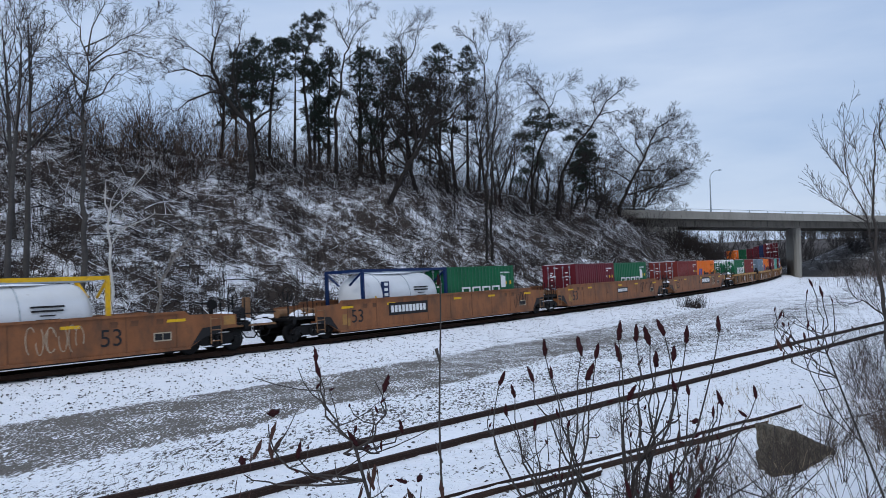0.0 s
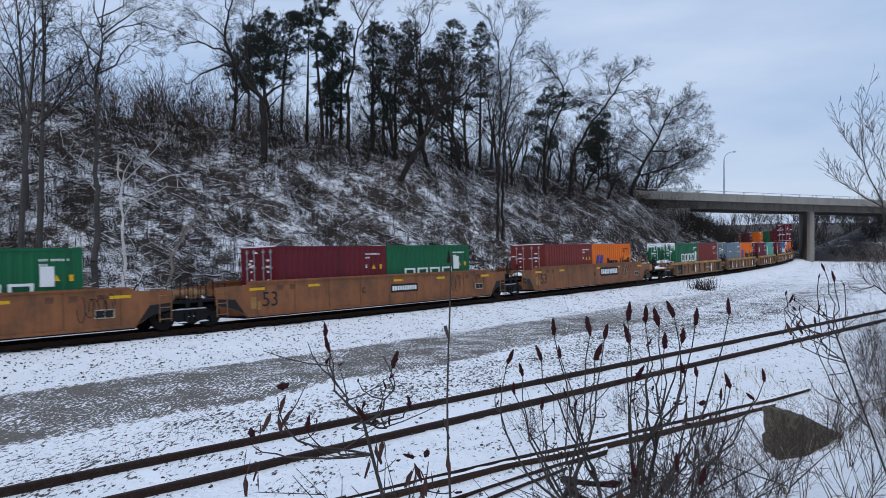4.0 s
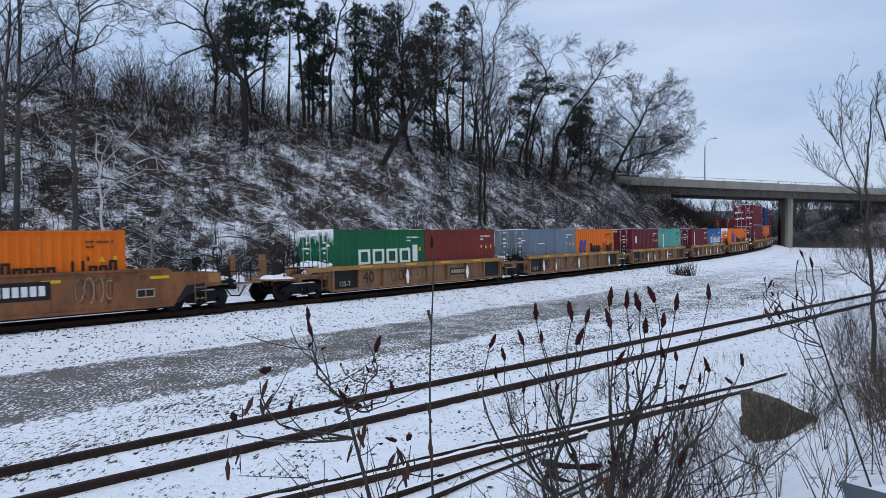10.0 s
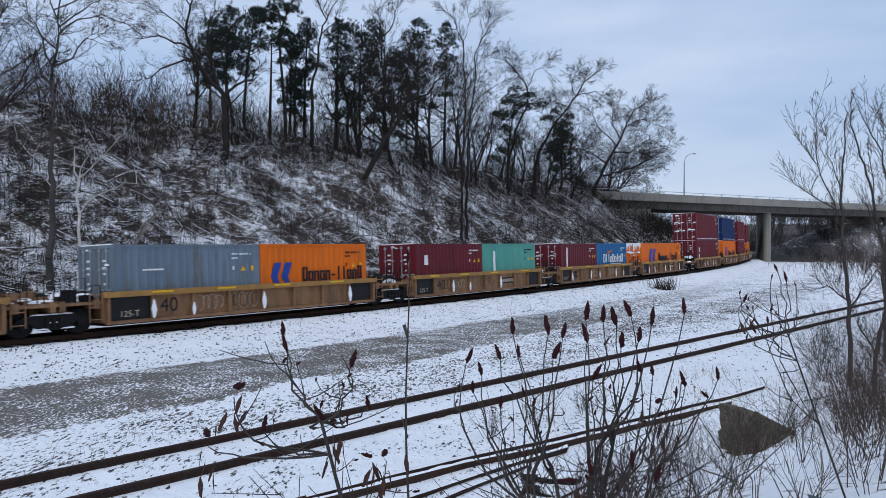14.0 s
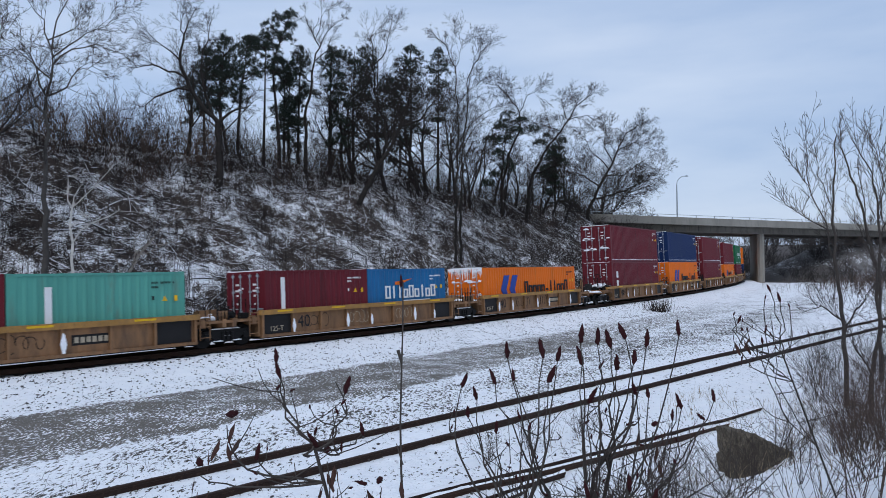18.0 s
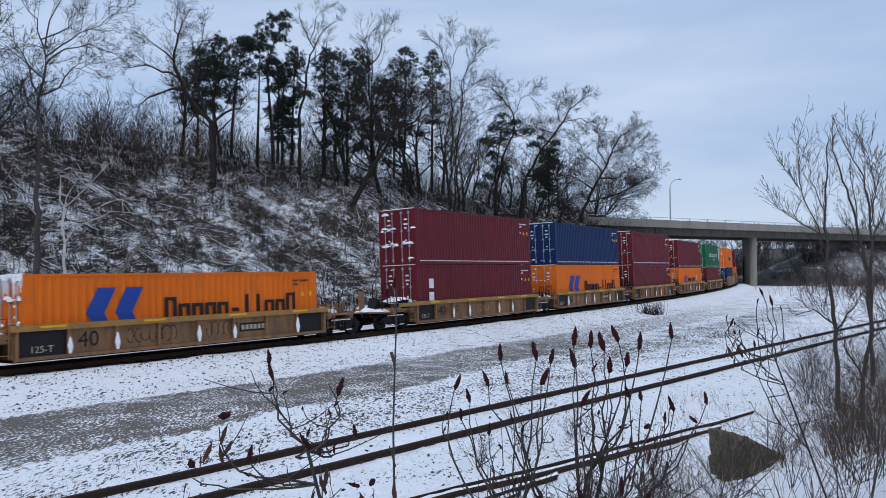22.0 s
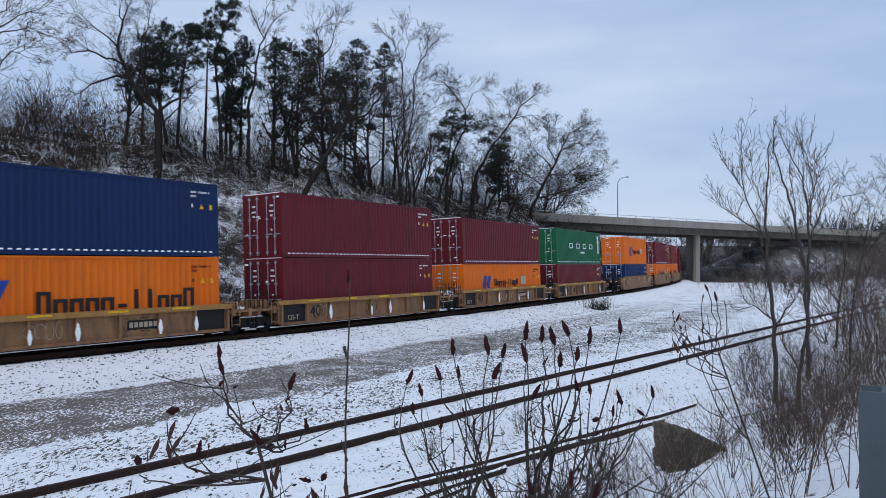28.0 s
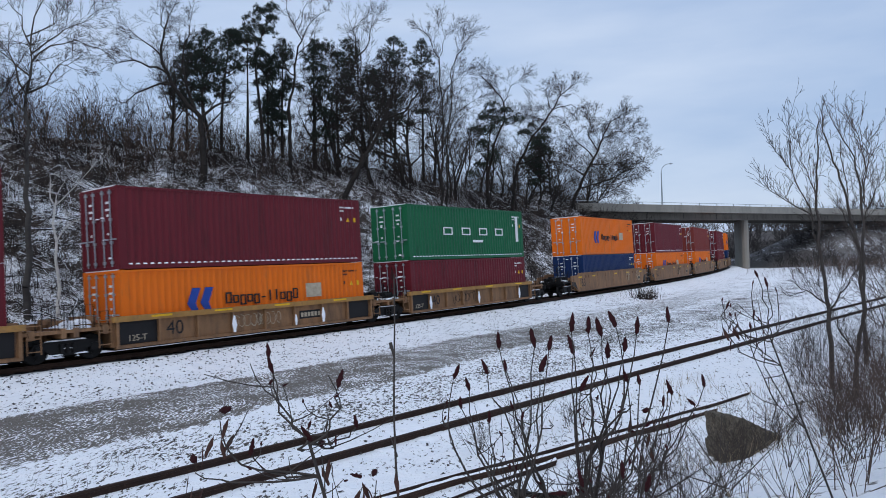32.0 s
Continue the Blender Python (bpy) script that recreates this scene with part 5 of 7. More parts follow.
BARE = dict(wob=0.1, up=(0.03, 0.10, 0.06, 0.0), kids=(1.8, 2.4, 3.6, 0), ratio=0.52, ang=48, start=0.32, levels=3, step=0.75, rmin=0.009)
SPREAD = dict(wob=0.13, up=(0.02, 0.05, 0.03, 0.0), kids=(1.9, 2.1, 2.9, 0), ratio=0.6, ang=55, start=0.22, levels=3, step=0.8, rmin=0.009)
HIGHCROWN = dict(wob=0.09, wob0=0.018, up=(0.03, 0.12, 0.08, 0.02), kids=(2.1, 2.4, 3.2, 0), ratio=0.42, ang=52, start=0.45, levels=3, step=0.7, rmin=0.008)


def tree(name, label, x, y, height, style, seed, lean=(0.0, 0.0), bark="bark", r=None, twig="twig", group=""):
    rnd = random.Random(seed)
    W = Wood()
    style = dict(style, rmin=max(style["rmin"], 0.00011 * math.hypot(x, y)))
    r = r or height * 0.013 + 0.03
    d0 = unit((lean[0] / height * 0.9, lean[1] / height * 0.9, 1.0))
    grow(W, (0, 0, -0.3), d0, height * 0.92, r, 0, rnd, style)
    arr = W.array()
    top = arr[:, 5].max()
    arr[:, :6] *= height / max(top, 0.1)
    big = arr[:, 6] > max(0.028, r * 0.3)
    ob = thing(name, label, "tree", pose(x, y, ground_at(x, y)), group)
    part("trunk", rods_mesh("trunk", arr[big], 7, bark), None, ob)
    part("crown", rods_mesh("crown", arr[~big], 3, twig), None, ob)
    return ob


def tufts(pads, seed, per=26, blade=0.22):
    """Needle tufts in flat uneven pads (x, y, z, radius, half height): blades that spread from many small twig ends."""
    rs = np.random.RandomState(seed)
    ends = []
    for x, y, z, r, h in pads:
        n = int(9 + 30 * r * r + 12 * r)
        a, q = rs.uniform(0, 6.283, n), np.sqrt(rs.rand(n)) * rs.uniform(0.75, 1.3, n)
        drop = rs.normal(0, 0.42, n)
        ends.append(np.stack([x + np.cos(a) * q * r, y + np.sin(a) * q * r, z + h * (0.5 - 0.9 * q * q + drop)], 1))
    c = np.repeat(np.concatenate(ends), per, 0)
    m = len(c)
    d = rs.normal(size=(m, 3)) + np.array([[0, 0, 0.45]])
    d /= np.linalg.norm(d, axis=1, keepdims=True)
    sd = np.cross(d, rs.normal(size=(m, 3)))
    sd /= np.linalg.norm(sd, axis=1, keepdims=True)
    ln = blade * (0.45 + 0.75 * rs.rand(m, 1))
    root = c + d * ln * 0.1 + rs.normal(scale=0.04, size=(m, 3))
    v = np.stack([root - sd * 0.015, root + sd * 0.015, root + d * ln], 1).reshape(-1, 3)
    return v, np.arange(3 * m).reshape(-1, 3)


def pine(s, off, line, pads, seed, label):
    """A pine whose trunk follows a line (sideways, height) and whose boughs each carry a pad of needles (sideways, height, radius, half height)."""
    rnd = random.Random(seed)
    x, y = hill_xy(s, off)
    z0 = ground_at(x, y)
    g = math.hypot(x, y)
    side, back = Vector((y / g, -x / g, 0)), Vector((x / g, y / g, 0))
    W = Wood()
    pts = [side * line[0][0] + Vector((0, 0, -0.3))] + [side * a + back * rnd.gauss(0, 0.12) + Vector((0, 0, h - z0)) for a, h in line]
    top = pts[-1].z
    r = 0.010 * top + 0.05

    def at(h):
        for a, c in zip(pts, pts[1:]):
            if h <= c.z:
                return a.lerp(c, max(0.0, (h - a.z) / (c.z - a.z)))
        return pts[-1]

    n = 14
    for i in range(n):
        W.seg(at(-0.3 + (top + 0.3) * i / n), at(-0.3 + (top + 0.3) * (i + 1) / n), r * (1 - 0.86 * i / n), r * (1 - 0.86 * (i + 1) / n))
    spread = []
    # thin lower boughs that still carry some needles
    floor = min(p[1] for p in pads)
    low_pads = [(at(h - z0).dot(side) + rnd.gauss(0, 0.7), h, rnd.uniform(0.45, 0.85), rnd.uniform(0.2, 0.35)) for h in (floor - 0.12 * k * top for k in (0.7, 1.5, 2.3, 3.2)) if h - z0 > 0.22 * top]
    for a, h, w, t in tuple(pads) + tuple(low_pads if s > 39 else low_pads[:1]):
        c = side * a + Vector((0, 0, h - z0))
        for dep in ((0.0,) if w < 0.5 else (rnd.uniform(-0.9, -0.3) * w, rnd.uniform(0.3, 0.9) * w)):
            e = c + back * dep + Vector((0, 0, rnd.gauss(0, t * 0.4)))
            f = at(e.z - rnd.uniform(0.2, 0.5) - 0.25 * (e - at(e.z)).length)
            m = f.lerp(e, 0.55) - Vector((0, 0, 0.08))
            W.seg(f, m, 0.05, 0.035)
            W.seg(m, e, 0.035, 0.018)
            for _ in range(5):
                w2 = rnd.uniform(0, 6.283)
                W.seg(m.lerp(e, rnd.random()), e + (side * math.cos(w2) + back * math.sin(w2)) * w * 0.8, 0.014, 0.008)
            spread.append((e.x, e.y, e.z, w * rnd.uniform(0.85, 1.1), t))
    # bare snags under the crown
    low = min(h for _, h, _, _ in pads) - z0
    for _ in range(16):
        f = at(rnd.uniform(0.15, 1.05) * low)
        w2, ln = rnd.uniform(0, 6.283), rnd.uniform(0.4, 1.5)
        W.seg(f, f + Vector((math.cos(w2) * ln, math.sin(w2) * ln, rnd.uniform(-0.35, 0.3))), 0.022, 0.009)
    ob = thing("pine_tree", label, "tree", pose(x, y, z0), "pines on the hill")
    part("trunk", rods_mesh("trunk", W.array(), 6, "bark"), None, ob)
    v, f = tufts(spread, seed)
    part("crown", fast_mesh("crown", v, f, "needles"), None, ob)
    return ob


def hill_xy(s, off):
    p = on_track(s, off)
    return p.x, p.y


FINE = dict(wob=0.12, up=(0.0, 0.06, 0.05, 0.03), kids=(1.0, 2.4, 2.6, 0), ratio=0.68, ang=36, start=0.1, levels=3, step=0.45, rmin=0.005, thin=0.5)
DROOP = dict(FINE, wob=0.16, up=(0.0, 0.02, 0.0, -0.03), kids=(1.0, 2.7, 2.9, 0), ang=40)


def limbed_tree(name, label, s, off, limbs, seed, r, bark="bark", twig="twig", reach=1.5, style=FINE, per=1.0):
    """A tree of limbs (sideways, upward) shaped to fit the camera's view, each set with finer branches; the first limb
    is the trunk.
    """
    rnd = random.Random(seed)
    x, y = hill_xy(s, off)
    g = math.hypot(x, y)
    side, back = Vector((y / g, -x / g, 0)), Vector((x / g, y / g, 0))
    st = dict(style, rmin=max(style["rmin"], 0.0001 * g))
    big, fine, nodes = Wood(), Wood(), []
    trunk = [(0.0, -0.4)] + [q for q in limbs[0] if q[1] > 0.3]
    top = max(q[1] for l in limbs for q in l)
    for i, l in enumerate([trunk] + list(limbs[1:])):
        h0 = l[0][1]
        r0 = r if i == 0 else max(0.022, 0.62 * r * (1 - 0.8 * h0 / top))
        lean = rnd.gauss(0, 0.45) if i else 0.0
        pts, run = [], 0.0
        for j in range(len(l) - 1):
            (a0, b0), (a1, b1) = l[j], l[j + 1]
            m = max(2, int(math.hypot(a1 - a0, b1 - b0) / 0.55))
            for k in range(m):
                u = k / m
                pts.append((a0 + (a1 - a0) * u, b0 + (b1 - b0) * u))
        pts.append(l[-1])
        n = len(pts) - 1
        P = []
        for j, (a, bz) in enumerate(pts):
            jit = 0.06 if 0 < j < n else 0.0
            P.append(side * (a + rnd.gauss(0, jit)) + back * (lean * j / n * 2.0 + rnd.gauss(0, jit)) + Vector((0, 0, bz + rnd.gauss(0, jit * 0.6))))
        if i:
            P[0] = min(nodes, key=lambda v: (v - P[0]).length)
        nodes += P
        for j in range(n):
            u0, u1 = j / n, (j + 1) / n
            w = 0.85
            big.seg(P[j], P[j + 1], max(st["rmin"], r0 * (1 - w * u0)), max(st["rmin"], r0 * (1 - w * u1)))
            if (u1 > 0.2 if i else u1 > 0.55):
                d = (P[j + 1] - P[j]).normalized()
                m = per * (1.0 + 0.8 * u1)
                for _ in range(int(m) + (rnd.random() < m - int(m))):
                    q = Vector((rnd.gauss(0, 1), rnd.gauss(0, 1), rnd.gauss(0.25, 1))).normalized()
                    nd = (d * 0.75 + q * 0.8).normalized()
                    grow(fine, tuple(P[j + 1]), tuple(nd), reach * rnd.uniform(0.45, 1.1) * (1.15 - 0.5 * u1), max(st["rmin"], min(0.02, r0 * 0.3)), 1, rnd, st)
    ob = thing(name, label, "tree", pose(x, y, ground_at(x, y)), "bare trees on the hill")
    part("trunk", rods_mesh("trunk", big.array(), 7, bark), None, ob)
    part("crown", rods_mesh("crown", fine.array(), 3, twig), None, ob)
    return ob


# trees whose limbs are shaped and turned to fit the camera's view
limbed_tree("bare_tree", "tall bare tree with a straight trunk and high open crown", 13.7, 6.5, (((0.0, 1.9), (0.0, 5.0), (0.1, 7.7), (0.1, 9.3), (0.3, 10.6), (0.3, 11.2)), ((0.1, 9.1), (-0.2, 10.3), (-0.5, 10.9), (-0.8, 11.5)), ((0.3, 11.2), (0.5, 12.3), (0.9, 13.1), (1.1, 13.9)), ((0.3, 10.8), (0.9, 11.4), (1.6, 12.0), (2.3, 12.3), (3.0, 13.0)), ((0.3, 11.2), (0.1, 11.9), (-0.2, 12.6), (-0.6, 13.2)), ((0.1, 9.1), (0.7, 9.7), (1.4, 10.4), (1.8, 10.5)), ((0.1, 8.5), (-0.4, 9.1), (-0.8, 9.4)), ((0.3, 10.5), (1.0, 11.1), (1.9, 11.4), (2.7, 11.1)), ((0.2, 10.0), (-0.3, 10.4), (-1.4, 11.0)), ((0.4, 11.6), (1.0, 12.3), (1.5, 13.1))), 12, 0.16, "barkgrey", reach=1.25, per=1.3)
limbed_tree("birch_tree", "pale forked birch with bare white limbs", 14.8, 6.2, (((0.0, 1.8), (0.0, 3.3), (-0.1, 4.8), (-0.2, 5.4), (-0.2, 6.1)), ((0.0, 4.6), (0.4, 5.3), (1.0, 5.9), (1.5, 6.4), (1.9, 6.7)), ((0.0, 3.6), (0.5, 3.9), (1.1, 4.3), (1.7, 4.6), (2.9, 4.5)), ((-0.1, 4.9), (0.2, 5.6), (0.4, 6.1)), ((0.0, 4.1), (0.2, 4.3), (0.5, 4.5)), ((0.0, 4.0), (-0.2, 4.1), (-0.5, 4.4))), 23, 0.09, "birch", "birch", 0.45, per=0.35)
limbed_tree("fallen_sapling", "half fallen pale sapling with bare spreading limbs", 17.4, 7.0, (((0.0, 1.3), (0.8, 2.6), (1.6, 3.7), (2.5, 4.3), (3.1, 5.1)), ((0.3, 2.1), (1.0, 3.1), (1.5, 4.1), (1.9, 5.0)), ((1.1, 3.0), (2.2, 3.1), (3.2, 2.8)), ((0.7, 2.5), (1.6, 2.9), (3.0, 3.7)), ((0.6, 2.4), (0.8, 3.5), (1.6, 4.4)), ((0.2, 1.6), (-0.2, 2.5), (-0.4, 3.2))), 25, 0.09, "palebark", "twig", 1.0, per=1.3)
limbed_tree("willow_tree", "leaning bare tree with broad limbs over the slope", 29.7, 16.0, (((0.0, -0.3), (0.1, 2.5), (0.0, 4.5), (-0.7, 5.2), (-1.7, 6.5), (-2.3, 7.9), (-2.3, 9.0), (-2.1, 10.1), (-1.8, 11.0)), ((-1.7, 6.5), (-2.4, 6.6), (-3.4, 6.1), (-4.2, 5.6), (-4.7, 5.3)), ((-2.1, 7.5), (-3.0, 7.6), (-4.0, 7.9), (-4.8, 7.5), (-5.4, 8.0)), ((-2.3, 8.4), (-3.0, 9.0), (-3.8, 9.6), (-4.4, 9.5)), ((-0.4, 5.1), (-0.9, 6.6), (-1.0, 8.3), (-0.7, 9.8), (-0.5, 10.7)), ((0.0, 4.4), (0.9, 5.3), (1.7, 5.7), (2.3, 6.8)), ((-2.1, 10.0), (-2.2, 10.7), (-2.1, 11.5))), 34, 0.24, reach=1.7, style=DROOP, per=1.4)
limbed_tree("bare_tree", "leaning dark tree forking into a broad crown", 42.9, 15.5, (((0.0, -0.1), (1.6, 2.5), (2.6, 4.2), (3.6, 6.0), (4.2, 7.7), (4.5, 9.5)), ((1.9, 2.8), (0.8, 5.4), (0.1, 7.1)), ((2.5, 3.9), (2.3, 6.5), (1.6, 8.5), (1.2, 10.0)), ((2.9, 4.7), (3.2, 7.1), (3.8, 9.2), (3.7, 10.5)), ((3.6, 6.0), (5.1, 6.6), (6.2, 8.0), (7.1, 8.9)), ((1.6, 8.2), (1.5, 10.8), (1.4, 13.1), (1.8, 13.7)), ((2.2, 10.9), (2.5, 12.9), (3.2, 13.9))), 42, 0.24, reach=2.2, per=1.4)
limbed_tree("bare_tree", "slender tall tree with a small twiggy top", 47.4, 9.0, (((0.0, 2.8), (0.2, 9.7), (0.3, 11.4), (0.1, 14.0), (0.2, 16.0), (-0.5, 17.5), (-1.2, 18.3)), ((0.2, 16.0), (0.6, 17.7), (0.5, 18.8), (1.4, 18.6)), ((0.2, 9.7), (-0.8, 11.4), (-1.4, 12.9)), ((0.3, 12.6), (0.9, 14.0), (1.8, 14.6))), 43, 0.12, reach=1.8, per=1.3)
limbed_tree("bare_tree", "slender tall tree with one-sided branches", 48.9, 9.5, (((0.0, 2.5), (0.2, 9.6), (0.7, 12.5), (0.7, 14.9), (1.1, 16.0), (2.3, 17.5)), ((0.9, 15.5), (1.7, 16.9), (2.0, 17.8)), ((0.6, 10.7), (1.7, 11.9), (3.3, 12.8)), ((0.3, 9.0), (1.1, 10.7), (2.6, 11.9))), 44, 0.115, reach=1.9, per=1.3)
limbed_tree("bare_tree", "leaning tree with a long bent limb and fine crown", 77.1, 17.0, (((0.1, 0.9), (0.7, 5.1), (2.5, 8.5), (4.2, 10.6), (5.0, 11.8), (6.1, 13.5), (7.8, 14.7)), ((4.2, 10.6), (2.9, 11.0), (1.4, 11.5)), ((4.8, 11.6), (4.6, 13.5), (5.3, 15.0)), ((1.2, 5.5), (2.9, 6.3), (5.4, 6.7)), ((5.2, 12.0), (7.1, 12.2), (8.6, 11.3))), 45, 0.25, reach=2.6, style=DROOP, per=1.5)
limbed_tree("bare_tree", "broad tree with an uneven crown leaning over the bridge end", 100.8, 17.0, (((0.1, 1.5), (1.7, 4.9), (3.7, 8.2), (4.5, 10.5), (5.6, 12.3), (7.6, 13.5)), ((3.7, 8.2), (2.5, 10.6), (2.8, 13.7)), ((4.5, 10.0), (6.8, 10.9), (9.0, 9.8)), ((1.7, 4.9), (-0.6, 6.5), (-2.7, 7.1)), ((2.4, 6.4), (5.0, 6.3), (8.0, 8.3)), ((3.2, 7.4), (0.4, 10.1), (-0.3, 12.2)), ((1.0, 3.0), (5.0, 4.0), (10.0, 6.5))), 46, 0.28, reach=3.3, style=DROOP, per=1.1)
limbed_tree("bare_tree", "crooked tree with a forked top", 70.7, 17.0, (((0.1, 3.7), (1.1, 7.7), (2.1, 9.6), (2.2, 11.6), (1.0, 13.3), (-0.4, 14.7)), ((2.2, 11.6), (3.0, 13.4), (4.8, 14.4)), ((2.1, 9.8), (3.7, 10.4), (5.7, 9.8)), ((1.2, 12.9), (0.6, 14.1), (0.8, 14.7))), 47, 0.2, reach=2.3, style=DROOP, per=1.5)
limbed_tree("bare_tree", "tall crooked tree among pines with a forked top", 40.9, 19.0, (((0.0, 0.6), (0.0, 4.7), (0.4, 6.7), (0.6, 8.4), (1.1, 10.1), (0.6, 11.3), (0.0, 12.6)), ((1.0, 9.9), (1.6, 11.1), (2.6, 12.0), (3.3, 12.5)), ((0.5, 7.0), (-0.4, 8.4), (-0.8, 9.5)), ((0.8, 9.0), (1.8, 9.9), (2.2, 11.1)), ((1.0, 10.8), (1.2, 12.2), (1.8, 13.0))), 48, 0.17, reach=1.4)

# straight trunks at the foot, and the mixed woods along the crest: along the track, offset, height, lean, seed
for s, off, h, lean, seed in ((10.9, 7.0, 15.0, 0.0, 3), (12.0, 8.0, 15.0, 0.15, 4), (13.0, 12.0, 12.5, 0.4, 5), (9.6, 12.0, 13.5, -0.2, 6)):
    tree("bare_tree", "tall bare leafless tree with a straight grey trunk", *hill_xy(s, off), h, HIGHCROWN, seed, (lean, 0.3 * lean), "barkgrey", 0.14, group="bare trees on the hill")
for s, off, h, lean, seed in ((31.0, 21.0, 8.5, 0.5, 41), (64.2, 20.0, 11.8, 0.9, 45), (60.1, 17.0, 12.0, 0.9, 46), (66.0, 18.5, 9.0, 1.0, 48), (36.0, 22.5, 9.5, -0.4, 50), (73.0, 21.0, 8.5, 0.2, 51), (45.5, 20.5, 10.5, 0.3, 52), (63.0, 17.5, 10.0, 0.6, 54), (67.5, 19.5, 9.5, 0.4, 55), (72.5, 18.0, 9.0, 0.8, 56), (75.0, 20.0, 9.5, 0.5, 57), (79.5, 17.5, 8.5, 1.0, 58), (84.0, 18.0, 8.5, 1.0, 59), (90.0, 18.5, 9.0, 1.5, 60), (55.0, 22.0, 12.0, 0.3, 53)):
    tree("bare_tree", "bare dark tree with fine upright twigs", *hill_xy(s, off), h, BARE, seed, (lean, 0.0), "bark", group="bare trees on the hill")
for s, off, h, lean, seed in ((50.3, 18.1, 12.6, -0.5, 61), (55.2, 18.0, 12.4, 0.4, 63), (46.8, 19.0, 11.2, 0.3, 65), (57.4, 18.4, 13.0, 0.5, 76), (48.0, 21.0, 11.5, -0.6, 64), (86.0, 18.5, 10.0, 2.5, 66), (93.0, 18.0, 11.0, 2.8, 67), (99.0, 20.0, 12.0, 2.5, 68), (110.0, 18.0, 12.0, 3.0, 69), (121.0, 19.0, 12.5, 3.5, 70), (88.0, 20.5, 9.0, 1.0, 71), (127.9, 17.0, 7.0, 3.0, 72), (116.0, 19.0, 10.5, 2.0, 73), (81.0, 20.0, 9.0, 0.5, 74)):
    tree("bare_tree", "broad bare tree with a dense twiggy crown", *hill_xy(s, off), h, SPREAD, seed, (lean, 0.0), "bark", group="bare trees on the hill")
